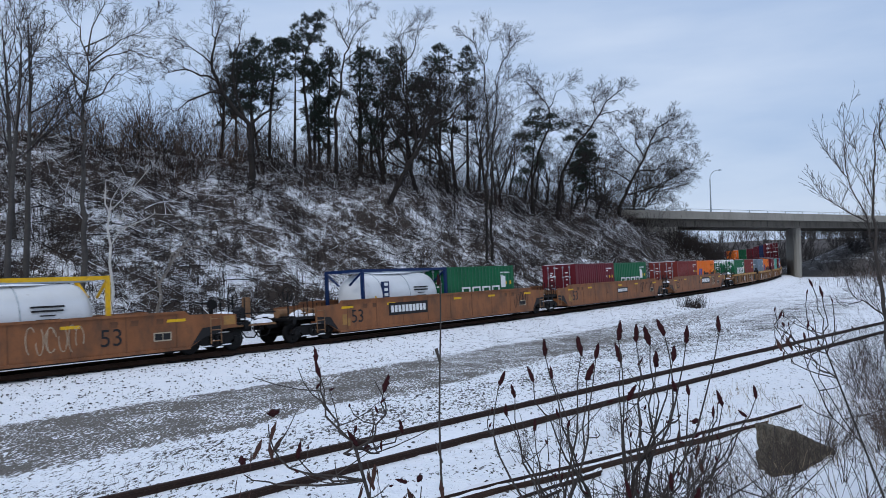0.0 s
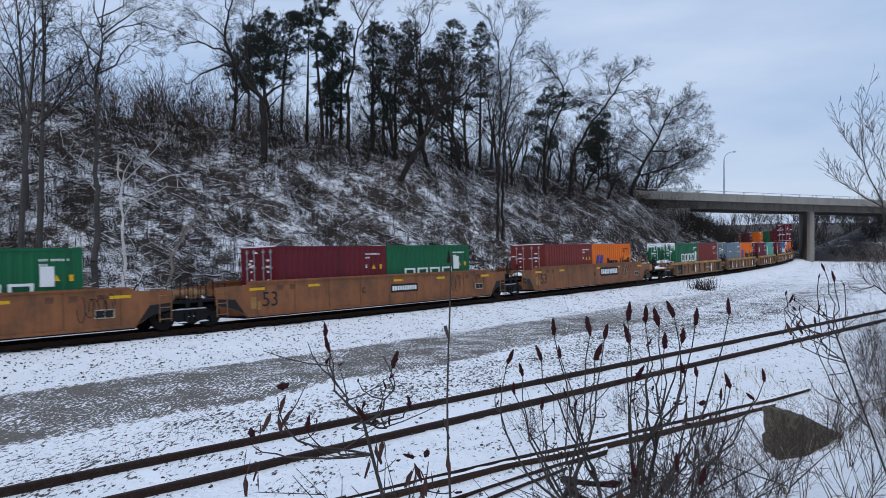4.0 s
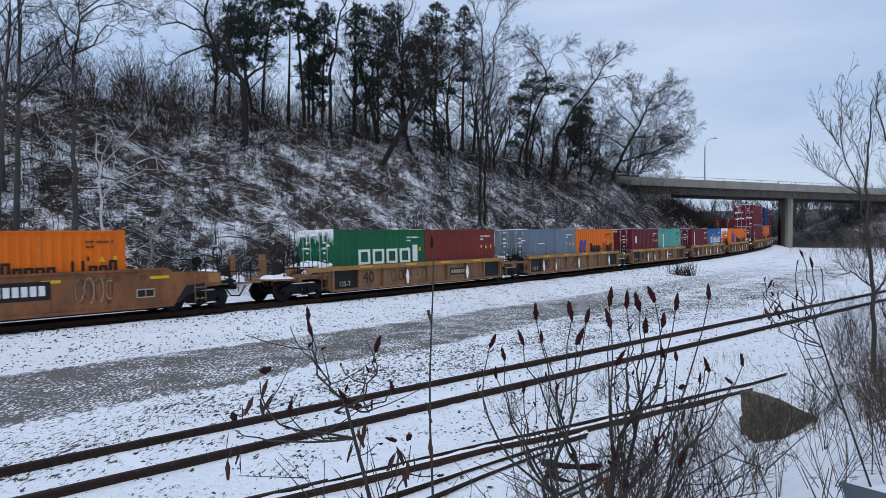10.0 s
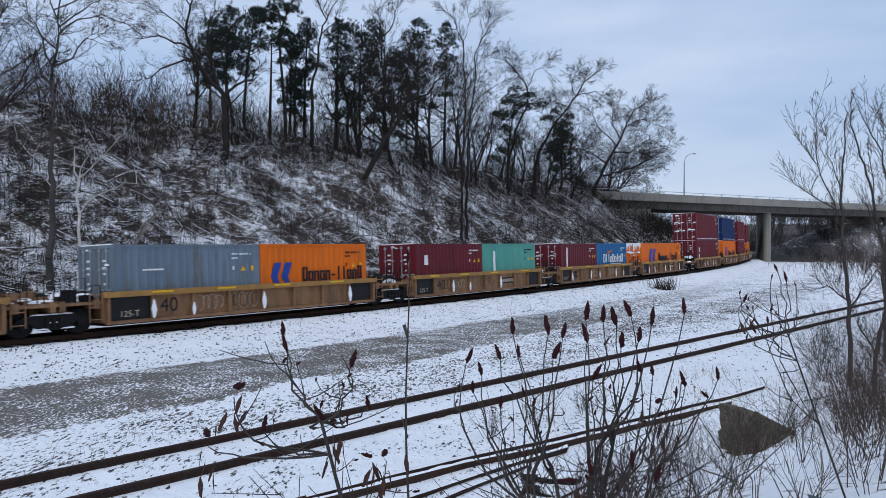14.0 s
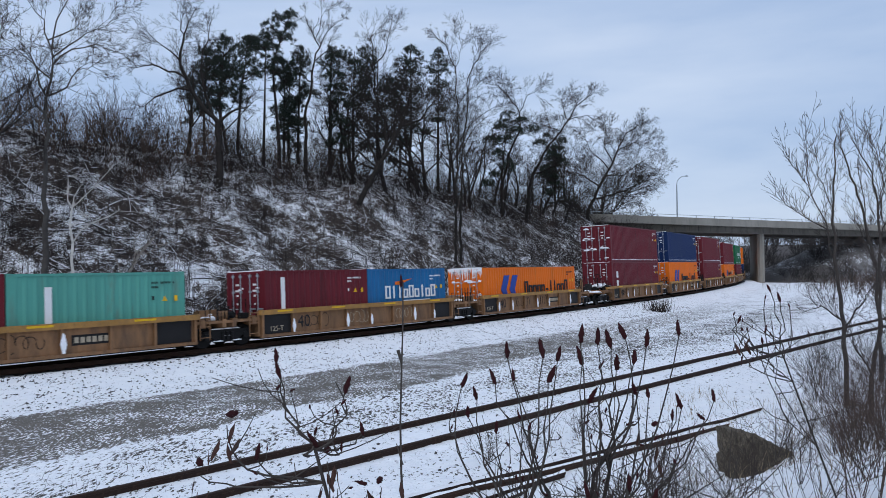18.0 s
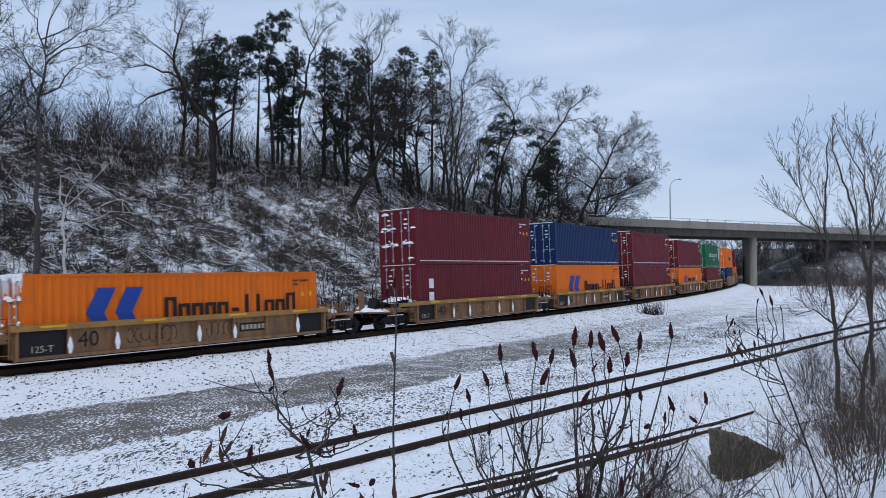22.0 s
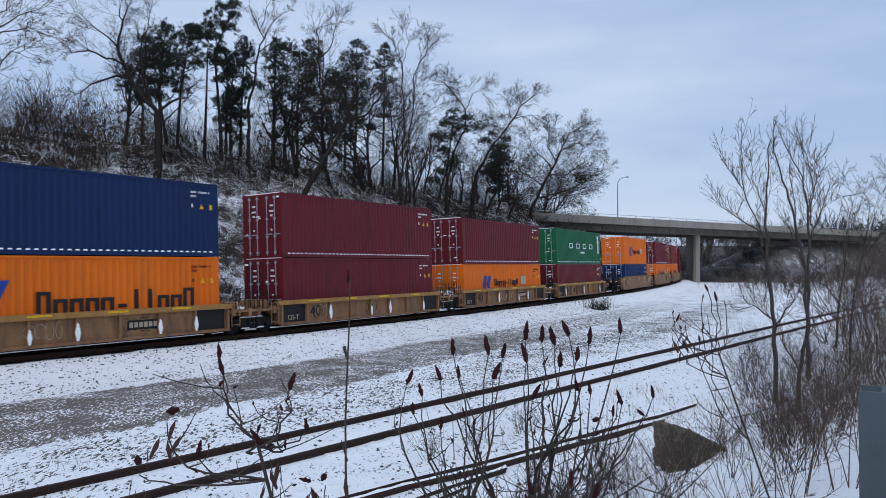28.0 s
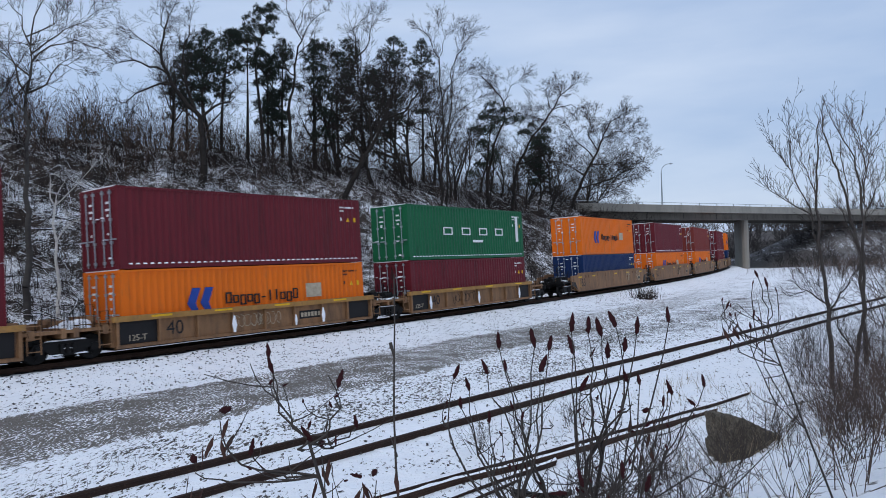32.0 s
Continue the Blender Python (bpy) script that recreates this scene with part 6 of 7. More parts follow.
PINES = (
    ("tall dark pine with dense clumped needles", 32.6, 19.0, ((-0.2, 12.4), (-0.3, 14.4), (0.1, 19.4)), ((0.1, 19.2, 0.5, 0.33), (-0.5, 18.6, 0.5, 0.37), (0.5, 18.6, 0.7, 0.41), (-0.3, 17.7, 0.7, 0.41), (0.8, 17.6, 0.7, 0.41), (-0.5, 16.8, 0.6, 0.37), (0.3, 16.7, 0.7, 0.41), (-0.0, 15.5, 0.7, 0.37))),
    ("dark pine with a one-sided flat crown", 35.0, 20.0, ((-0.2, 12.8), (-0.0, 15.7), (0.6, 19.9)), ((0.8, 19.9, 0.8, 0.26), (0.3, 19.2, 0.6, 0.34), (0.7, 18.3, 0.6, 0.34), (0.1, 17.4, 0.6, 0.34), (1.0, 17.5, 0.5, 0.22), (-0.1, 16.4, 0.6, 0.34))),
    ("tall leaning pine with open tiers of needles", 38.6, 19.5, ((-0.1, 12.6), (-0.3, 15.3), (-0.6, 18.9), (-0.0, 20.6), (0.8, 22.8)), ((0.8, 22.8, 0.6, 0.27), (-0.1, 22.5, 0.5, 0.22), (0.8, 21.9, 0.5, 0.22), (-0.7, 21.8, 0.7, 0.27), (0.3, 21.1, 0.9, 0.27), (-1.1, 20.9, 0.5, 0.22), (-0.5, 20.1, 0.7, 0.27))),
    ("slim pine with a pad of needles at its top", 37.0, 20.0, ((0.2, 11.7), (0.3, 15.2), (0.4, 19.9)), ((0.1, 20.1, 0.7, 0.31), (-0.7, 20.4, 0.5, 0.22), (-0.4, 19.8, 0.5, 0.26), (0.4, 19.1, 0.4, 0.26))),
    ("dark pine with ragged tiers of needles", 40.0, 21.0, ((0.3, 12.5), (0.4, 16.6), (0.3, 19.9)), ((0.1, 19.8, 0.7, 0.37), (0.9, 19.4, 0.5, 0.32), (-0.3, 18.7, 0.6, 0.37), (0.6, 18.4, 0.6, 0.32), (-0.1, 17.5, 0.6, 0.32), (0.7, 16.6, 0.5, 0.37), (0.2, 15.4, 0.6, 0.41))),
    ("slim dark pine with short tiers of needles", 42.0, 20.5, ((-0.3, 12.7), (-0.2, 16.4), (0.0, 21.0)), ((0.0, 20.9, 0.4, 0.23), (-0.1, 20.3, 0.7, 0.28), (0.3, 19.8, 0.5, 0.28), (-0.2, 18.9, 0.6, 0.33), (0.1, 17.9, 0.5, 0.28), (-0.3, 16.7, 0.5, 0.37))),
    ("pointed dark spruce with full lower branches", 45.0, 20.0, ((-0.1, 11.5), (0.0, 17.2), (0.2, 22.3)), ((0.1, 21.7, 0.4, 0.19), (0.3, 21.0, 0.7, 0.24), (0.0, 20.1, 0.9, 0.29), (0.3, 19.3, 1.0, 0.34), (0.5, 18.3, 1.1, 0.38), (0.6, 17.1, 1.1, 0.48), (0.5, 15.5, 1.1, 0.58), (0.6, 13.6, 1.1, 0.67))),
    ("broad dark pine full to the ground", 57.0, 20.5, ((0.3, 12.5), (0.5, 18.0), (0.5, 24.0)), ((0.5, 24.0, 0.8, 0.33), (-0.1, 23.1, 0.9, 0.44), (1.2, 23.2, 0.8, 0.44), (0.4, 22.0, 1.2, 0.55), (-0.3, 20.8, 0.9, 0.55), (1.1, 20.2, 0.9, 0.55), (0.3, 18.6, 1.1, 0.6), (0.6, 16.4, 1.0, 0.66))),
    ("dark pine with a rounded ragged crown", 61.5, 20.5, ((0.7, 12.9), (0.8, 18.7), (0.9, 25.0)), ((0.9, 25.0, 0.5, 0.29), (0.7, 24.2, 0.8, 0.4), (1.5, 23.5, 0.7, 0.4), (0.3, 23.1, 0.8, 0.46), (1.0, 22.0, 1.0, 0.52), (0.5, 20.7, 0.8, 0.52), (1.1, 19.3, 0.7, 0.52))),
    ("dark pine with a flat broad top", 70.0, 18.5, ((1.6, 12.2), (2.0, 15.8), (2.6, 19.4)), ((2.4, 19.3, 1.2, 0.37), (3.9, 19.0, 0.7, 0.31), (5.2, 18.0, 0.7, 0.37), (1.6, 18.5, 0.9, 0.37), (3.3, 17.9, 1.1, 0.43), (0.5, 17.1, 0.9, 0.37), (2.0, 16.7, 1.1, 0.5), (1.3, 15.4, 1.0, 0.56), (2.3, 14.0, 1.0, 0.62))),
    ("dark pine behind leaning bare trees", 84.0, 20.0, ((3.8, 12.6), (3.9, 16.1), (3.7, 19.2)), ((2.9, 19.4, 0.5, 0.29), (2.0, 18.3, 0.9, 0.43), (4.6, 18.7, 0.9, 0.43), (3.9, 17.8, 1.3, 0.5), (3.5, 16.6, 1.3, 0.57), (4.7, 15.8, 1.0, 0.57), (2.9, 15.0, 1.1, 0.57))),
)
for i, (label, s, off, line, pads) in enumerate(PINES):
    pine(s, off, line, pads, 81 + i, label)
# more pines deep in the woods, of no special form
rnd = random.Random(99)
for s, off, h in ((34.0, 23.0, 8.0), (44.0, 24.0, 8.5), (50.5, 22.0, 11.5), (53.5, 21.5, 12.0), (59.5, 23.0, 10.5), (95.4, 20.0, 8.0)):
    z = ground_at(*hill_xy(s, off))
    pads = [(rnd.gauss(0, 0.7), z + h * (0.42 + 0.56 * k / 8), rnd.uniform(0.6, 1.2), rnd.uniform(0.25, 0.5)) for k in range(9)]
    pine(s, off, ((0.0, z + h * 0.5), (0.2, z + h)), pads, int(s * 10), "dark ragged pine deep in the woods")


# brush: a few shrub shapes, laid many times over the slope and the crest
def shrub_rows(seed, height, stems, st, splay=0.6):
    rnd = random.Random(seed)
    W = Wood()
    for i in range(stems):
        az, tl = rnd.uniform(0, 6.283), rnd.uniform(0.05, splay)
        grow(W, (rnd.gauss(0, 0.15), rnd.gauss(0, 0.15), -0.1), unit((math.cos(az) * tl, math.sin(az) * tl, 1)), height * rnd.uniform(0.6, 1.0), 0.02, 0, rnd, st)
    return W.array()


def scatter(rows, xs, ys, zs, scale, seed, thin=1.0):
    """Rows of rods repeated at many places, each turned and sized at will."""
    rs = np.random.RandomState(seed)
    out = []
    for x, y, z, k in zip(xs, ys, zs, scale):
        a = rows[rs.randint(len(rows))].copy()
        w = rs.rand() * 6.283
        c, s = math.cos(w), math.sin(w)
        for o in (0, 3):
            X, Y = a[:, o].copy(), a[:, o + 1].copy()
            a[:, o], a[:, o + 1] = (c * X - s * Y) * k + x, (s * X + c * Y) * k + y
            a[:, o + 2] = a[:, o + 2] * k + z
        a[:, 6:] *= thin * (0.6 + 0.4 * k)
        out.append(a)
    return np.concatenate(out)


SHRUB = dict(wob=0.2, up=(0.03, 0.03, 0.0), kids=(1.3, 1.0, 0), ratio=0.5, ang=38, start=0.2, levels=2, step=0.85, rmin=0.007)
SHRUBS = [shrub_rows(200 + i, 2.6, 6, SHRUB, 0.5 + 0.22 * (i % 4)) for i in range(10)]
rs = np.random.RandomState(11)


def hill_points(n, s0, s1, o0, o1, power=1.0):
    s = s0 + (s1 - s0) * rs.rand(n) ** power
    o = o0 + (o1 - o0) * rs.rand(n)
    xy = np.array([hill_xy(a, b) for a, b in zip(s, o)])
    return xy[:, 0], xy[:, 1], ground_z(xy[:, 0], xy[:, 1])


def stuff_mesh(name, arr, n, material, label, category):
    return tagged(new(name, rods_mesh(name, arr, n, material)), label, category, kind="stuff")


TWIGGY = dict(SHRUB, wob=0.24, kids=(1.5, 0.9, 0), ang=50, rmin=0.006, up=(0.0, 0.02, 0.0))
TWIGS = [shrub_rows(240 + i, 2.2, 4, TWIGGY, 0.7 + 0.3 * (i % 4)) for i in range(10)]


def clumps(n, s0, s1, o0, o1, size, cut, power=1.0):
    """Points on the hill that gather in patches."""
    x, y, z = hill_points(n, s0, s1, o0, o1, power)
    keep = LAT.at(x + 200, y, size) > cut
    return x[keep], y[keep], z[keep]


px, py, pz = clumps(1700, 2, 128, 5.4, 17.5, 4.5, -0.02, 1.3)
stuff_mesh("hillside_brush", scatter(TWIGS, px, py, pz, rs.uniform(0.25, 0.95, len(px)) ** 1.3, 12), 3, "brush", "patches of bare brush on the snowy hillside", "brush")
px, py, pz = clumps(260, 3, 128, 15.0, 20.0, 5.0, -0.05, 1.2)
stuff_mesh("brow_brush", scatter(TWIGS, px, py, pz, rs.uniform(0.5, 1.1, len(px)), 15), 3, "thicket", "brown brush in patches below the crest", "brush")
px, py, pz = hill_points(520, 5, 130, 17.5, 26.0, 1.2)
stuff_mesh("crest_thicket", scatter(SHRUBS, px, py, pz, rs.uniform(0.6, 1.55, 520), 13), 3, "brush", "bare thicket along the crest of the hill", "brush")
px, py, pz = hill_points(70, 11, 33, 17.5, 22.0)
stuff_mesh("crest_scrub", scatter(SHRUBS, px, py, pz, rs.uniform(0.8, 1.5, 70), 14, 1.0), 3, "thicket", "dense brown scrub on the crest of the hill", "brush")
px, py, pz = hill_points(80, 28, 70, 17.0, 20.0)
stuff_mesh("wood_floor_brush", scatter(TWIGS, px, py, pz, rs.uniform(0.7, 1.3, 80), 19, 1.1), 3, "brush", "dark brush between the trunks on the hill", "brush")
# dense dark scrub where the hill meets the bridge
px, py, pz = hill_points(180, 108, 137, 6.5, 19.0)
end_scrub = scatter(SHRUBS, px, py, pz, rs.uniform(0.7, 1.7, 180), 17)
end_scrub[:, 6:] = np.maximum(end_scrub[:, 6:], 0.013)
stuff_mesh("bridge_scrub", end_scrub, 3, "brush", "dark bare scrub where the hill meets the bridge", "brush")
# thin upright saplings and dead stalks all over the slope
WHIP = dict(SHRUB, wob=0.07, kids=(0.8, 0.6, 0), ang=34, step=0.8, rmin=0.006, start=0.35)
WHIPS = [shrub_rows(270 + i, 2.6, 2, WHIP, 0.25) for i in range(10)]
px, py, pz = hill_points(2300, 3, 118, 4.8, 18.5, 1.2)
stuff_mesh("hillside_saplings", scatter(WHIPS, px, py, pz, rs.uniform(0.2, 1.0, 2300), 18, 0.9), 3, "twig", "thin upright saplings on the snowy slope", "saplings")


def fallen(n, seed, lo, hi, r0, r1):
    """Dead boughs and saplings lying about on the slope."""
    q = np.random.RandomState(seed)
    W = Wood()
    for _ in range(n):
        s, o = 3 + 120 * q.rand() ** 1.3, 5.0 + 14 * q.rand()
        ln, w = lo + (hi - lo) * q.rand(), radians(HEAD + BEND * s + 90) + q.normal() * 0.9 + math.pi * (q.rand() < 0.5)
        r = r0 + (r1 - r0) * q.rand()
        x, y = hill_xy(s, o)
        k = 4
        bend = q.normal() * 0.25
        prev = None
        lift = 0.05 + 0.5 * q.rand() ** 2
        for i in range(k + 1):
            ww = w + bend * i / k
            X, Y = x + math.cos(ww) * ln * (i / k - 0.5), y + math.sin(ww) * ln * (i / k - 0.5)
            p = (X, Y, ground_at(X, Y) + lift * (0.4 + 0.9 * i / k))
            if prev:
                W.seg(prev, p, r * (1 - 0.18 * (i - 1)), r * (1 - 0.18 * i))
                if i > 1 and q.rand() < 0.75:
                    a2 = w + q.normal() * 0.9
                    l2 = ln * 0.3 * q.rand()
                    W.seg(p, (X + math.cos(a2) * l2, Y + math.sin(a2) * l2, p[2] + l2 * q.uniform(-0.2, 0.7)), r * 0.5, r * 0.25)
            prev = p
    return W.array()


dead = fallen(1300, 31, 0.5, 2.9, 0.01, 0.045)
stuff_mesh("fallen_boughs", dead, 4, "bark", "dark fallen boughs lying on the slope", "branches")
snowy = fallen(300, 33, 0.6, 3.0, 0.008, 0.024)
stuff_mesh("snow_laden_boughs", snowy, 4, "snow", "thin boughs carrying lines of snow", "branches")
# snow lying along the tops of the dark boughs
lay = dead[::2].copy()
lay[:, 2] += lay[:, 6] * 0.8
lay[:, 5] += lay[:, 7] * 0.8
lay[:, 6:] *= 0.75
stuff_mesh("bough_snow", lay, 4, "snow", "snow lying along fallen boughs", "snow")

lay = scatter(TWIGS, *hill_points(300, 3, 120, 5.4, 17.0, 1.2), rs.uniform(0.3, 0.8, 300), 16)
lay = lay[(np.abs(lay[:, 5] - lay[:, 2]) < 0.6 * np.hypot(lay[:, 3] - lay[:, 0], lay[:, 4] - lay[:, 1]))]
stuff_mesh("twig_snow", lay, 3, "snow", "snow lying on flat twigs of the brush", "snow")

# far woods behind the bridge and beyond the hill
FAR = [shrub_rows(300 + i, 8.0, 3, dict(SHRUB, kids=(1.5, 0, 0), levels=1, start=0.25, step=2.6, rmin=0.03)) for i in range(6)]
rs = np.random.RandomState(21)
fx, fy = [], []
while len(fx) < 1300:
    w, d = radians(rs.uniform(2, 62)), rs.uniform(200, 420)
    x, y = math.sin(w) * d, math.cos(w) * d
    s_, o_ = track_so(np.array([x]), np.array([y]))
    if abs(o_[0]) > 9 and not (-24 < o_[0] < 9 and d < 260):
        fx.append(x)
        fy.append(y)
fx, fy = np.array(fx), np.array(fy)
fa = scatter(FAR, fx, fy, ground_z(fx, fy), rs.uniform(0.7, 1.4, len(fx)), 22)
fa[:, 6:] = np.maximum(fa[:, 6:] * 1.8, 0.075)
stuff_mesh("far_woods", fa, 3, "farwood", "bare woods on the far valley side", "woods")

# brush on the earth bank at the far end of the bridge and along the flat below it
def bridge_points(n, u0, u1, v0, v1):
    u, v = rs.uniform(u0, u1, n), rs.uniform(v0, v1, n)
    x, y = 63.5 + u * 0.863 - v * 0.505, 135.9 + u * 0.505 + v * 0.863
    return x, y, ground_z(x, y)


x, y, z = bridge_points(170, 9, 60, -14, 30)
eb = scatter(SHRUBS, x, y, z, rs.uniform(0.6, 1.7, 170), 24)
eb[:, 6:] = np.maximum(eb[:, 6:], 0.022)
stuff_mesh("embankment_brush", eb, 3, "farwood", "dark bare brush below the bridge", "brush")
a, w = rs.rand(520), rs.normal(0, 1, 520)
x, y = 52 + 36 * a + 3.5 * w, 84 + 58 * a - 2.0 * w
eb = scatter(WHIPS, x, y, ground_z(x, y), rs.uniform(0.2, 0.75, 520), 25)
eb[:, 6:] = np.maximum(eb[:, 6:], 0.014)
stuff_mesh("flat_brush", eb, 3, "thicket", "low brown brush beyond the siding", "brush")

# ---- beside the camera: sumac, weeds, block, guard rail, young trees ----
def fruit_data(i):
    rnd = random.Random(500 + i)
    ms = Mesh()
    n = 9
    pts, rad = [], []
    for k in range(n):
        u = k / (n - 1)
        pts.append((0.10 * math.sin(u * 2 + i) * 0.12, 0.08 * math.sin(u * 3 + i) * 0.1, u))
        rad.append(max(0.012, 0.135 * math.sin(math.pi * (0.1 + 0.88 * u ** 0.75)) ** 0.85 * rnd.uniform(0.78, 1.22)))
    ms.tube(pts, rad, 8)
    me = ms.data("fruit_head", "fruit", True)
    q = np.random.RandomState(i)
    co = np.empty(len(me.vertices) * 3)
    me.vertices.foreach_get("co", co)
    co = co.reshape(-1, 3) + q.normal(scale=0.022, size=(len(co) // 3, 3))
    me.vertices.foreach_set("co", co.ravel())
    return me


FRUIT = [fruit_data(i) for i in range(4)]


def curve_pts(a, b, bow, k=5):
    a, b = Vector(a), Vector(b)
    return [a.lerp(b, i / k) + Vector(bow) * (math.sin(math.pi * i / k)) for i in range(k + 1)]


def sumac(label, base, heads, seed, droop=(), size=0.15, extra=6, low_fork=0.28, high_fork=0.55, thick=1.0, hub=None):
    """Bare stems that fork towards upright dark red fruit heads."""
    rnd = random.Random(seed)
    bx, by = base
    bz = ground_at(bx, by)
    ob = thing("sumac_shrub", label, "shrub", pose(bx, by, bz), "sumac shrubs beside the camera")
    hs = [Vector((x - bx, y - by, z - bz)) for x, y, z in heads]
    trunk = Vector((rnd.gauss(0, 0.04), rnd.gauss(0, 0.04), -0.1))

    def limb(W, pts, r0, r1):
        k = len(pts) - 1
        for i in range(k):
            W.seg(pts[i], pts[i + 1], r0 + (r1 - r0) * i / k, r0 + (r1 - r0) * (i + 1) / k)

    tips = []
    for g in range(0, len(hs), 3):
        W = Wood()
        grp = hs[g:g + 3]
        mid = sum(grp, Vector()) / len(grp)
        low = min(h.z for h in grp)
        root = trunk + Vector((rnd.gauss(0, 0.1), rnd.gauss(0, 0.08), 0))
        fork = Vector((mid.x * 0.3 + root.x * 0.7 + rnd.gauss(0, 0.06), mid.y * 0.5 + rnd.gauss(0, 0.08), root.z + (low - root.z) * rnd.uniform(low_fork, high_fork)))
        if hub:
            fork = trunk.lerp(Vector(hub) - Vector((bx, by, bz)), (1.0, 0.98, 0.85, 0.5)[g // 3 % 4])
            root = trunk
        if not (hub and g):
            limb(W, curve_pts(root, fork, (0, 0, 0) if hub else (rnd.gauss(0, 0.06) - mid.x * 0.1, rnd.gauss(0, 0.05), 0)), 0.013 * thick, 0.0085 * thick)
        for h in grp:
            foot = h - Vector((0, 0, size * 0.45))
            way = curve_pts(fork, foot, ((h.x - fork.x) * rnd.uniform(0.05, 0.35) + rnd.gauss(0, 0.03), rnd.gauss(0, 0.04), -0.05), 7)
            way = [way[0]] + [v + Vector((rnd.gauss(0, 0.014), rnd.gauss(0, 0.014), 0)) for v in way[1:-1]] + [way[-1]]
            limb(W, way, 0.0068 * thick, 0.003)
            for _k in range(rnd.randint(1, 3)):
                c = way[rnd.randint(1, 5)]
                e = c + Vector((rnd.gauss(0, 0.16), rnd.gauss(0, 0.12), rnd.uniform(0.04, 0.24)))
                limb(W, curve_pts(c, e, (rnd.gauss(0, 0.02), 0, -0.02), 3), 0.0042, 0.0022)
                tips.append(e)
        part("stem", rods_mesh("stem", W.array(), 6, "sumac"), None, ob)
    for _ in range(extra):
        W = Wood()
        a = trunk + Vector((rnd.gauss(0, 0.25), rnd.gauss(0, 0.25), 0.05))
        b = a + Vector((rnd.gauss(0, 0.5), rnd.gauss(0, 0.25), rnd.uniform(0.4, 1.2)))
        limb(W, curve_pts(a, b, (rnd.gauss(0, 0.08), 0, 0)), 0.005, 0.002)
        for _k in range(4):
            c = a.lerp(b, rnd.uniform(0.3, 0.9))
            limb(W, curve_pts(c, c + Vector((rnd.gauss(0, 0.2), rnd.gauss(0, 0.2), rnd.uniform(0.1, 0.35))), (0, 0, 0), 2), 0.004, 0.002)
        part("stem", rods_mesh("stem", W.array(), 5, "sumac"), None, ob)
    for i, h in enumerate(hs):
        hang = i in droop
        k = size * rnd.choice((0.45, 0.62, 0.75, 0.85, 0.95))
        m = pose(h.x, h.y, h.z - size * 0.5 * (0 if hang else 1), *( (rnd.uniform(60, 110), 0, rnd.uniform(0, 360)) if hang else (rnd.gauss(0, 14), rnd.gauss(0, 18), rnd.uniform(0, 360)))) @ Matrix.Diagonal((k * rnd.uniform(0.95, 1.25), k * 1.1, k, 1))
        part("fruit_head", FRUIT[rnd.randrange(4)], None, ob, at=m)
    for e in tips[::2]:
        k = size * rnd.uniform(0.22, 0.42)
        part("fruit_head", FRUIT[rnd.randrange(4)], None, ob, at=pose(e.x, e.y, e.z - k * 0.3, rnd.gauss(0, 35), rnd.gauss(0, 35), rnd.uniform(0, 360)) @ Matrix.Diagonal((k * 1.3, k * 1.3, k, 1)))
    for i in range(len(droop) * 5):
        h = hs[droop[i % len(droop)]]
        leaf = cached(("leaf", i % 3), lambda: Mesh().add([(0, 0, 0), (0.014, 0.004, -0.05), (0.008, 0.012, -0.11), (-0.006, 0.01, -0.12), (-0.014, -0.004, -0.05), (0, 0.006, -0.05)], [(0, 1, 5), (0, 5, 4), (1, 2, 3, 5), (5, 3, 4)]).data("withered_leaf", "deadleaf"))
        part("withered_leaf", leaf, None, ob, at=pose(h.x + rnd.gauss(0, 0.06), h.y + rnd.gauss(0, 0.04), h.z - rnd.uniform(0.02, 0.2), rnd.uniform(-25, 25), rnd.uniform(-25, 25), rnd.uniform(0, 360)))
    return ob


HUB = (-0.52, 4.27, 2.03)
sumac("bare sumac with drooping dark red fruit heads", (-0.25, 4.5), ((-0.72, 4.24, 2.56), (-0.70, 4.24, 2.47), (-0.50, 4.27, 2.08), (-0.35, 4.29, 2.37), (-0.37, 4.28, 2.05), (-0.25, 4.29, 2.14), (-0.98, 4.19, 2.22), (-0.83, 4.22, 2.03), (-1.11, 4.15, 1.96), (-0.45, 4.28, 1.99), (-0.23, 4.29, 1.80), (-0.15, 4.30, 1.83)), 1, (6, 8, 9, 10, 11), 0.125, 6, 0.05, 0.2, 1.1, HUB)
sumac("bare sumac with upright dark red fruit heads", (0.72, 5.1), ((0.45, 4.98, 2.21), (0.35, 4.99, 2.29), (0.39, 4.98, 2.09), (0.65, 4.96, 2.48), (0.69, 4.95, 2.33), (0.57, 4.97, 2.31), (0.88, 4.92, 2.48), (0.91, 4.92, 2.32), (0.97, 4.90, 2.46), (0.73, 4.95, 2.08), (0.57, 4.97, 1.99), (0.78, 4.94, 2.01)), 2, (), 0.135, 14, thick=1.45)
sumac("bare sumac with a dense cluster of upright fruit heads", (1.30, 5.3), ((1.18, 5.17, 2.55), (1.19, 5.17, 2.40), (1.29, 5.14, 2.54), (1.30, 5.14, 2.38), (1.38, 5.12, 2.52), (1.41, 5.11, 2.37), (1.47, 5.09, 2.58), (1.52, 5.08, 2.41), (1.60, 5.05, 2.53), (1.80, 4.98, 2.61), (1.61, 5.05, 2.19), (1.53, 5.07, 2.21), (1.23, 5.16, 2.14), (1.31, 5.14, 1.97)), 3, (), 0.14, 14, thick=1.5)
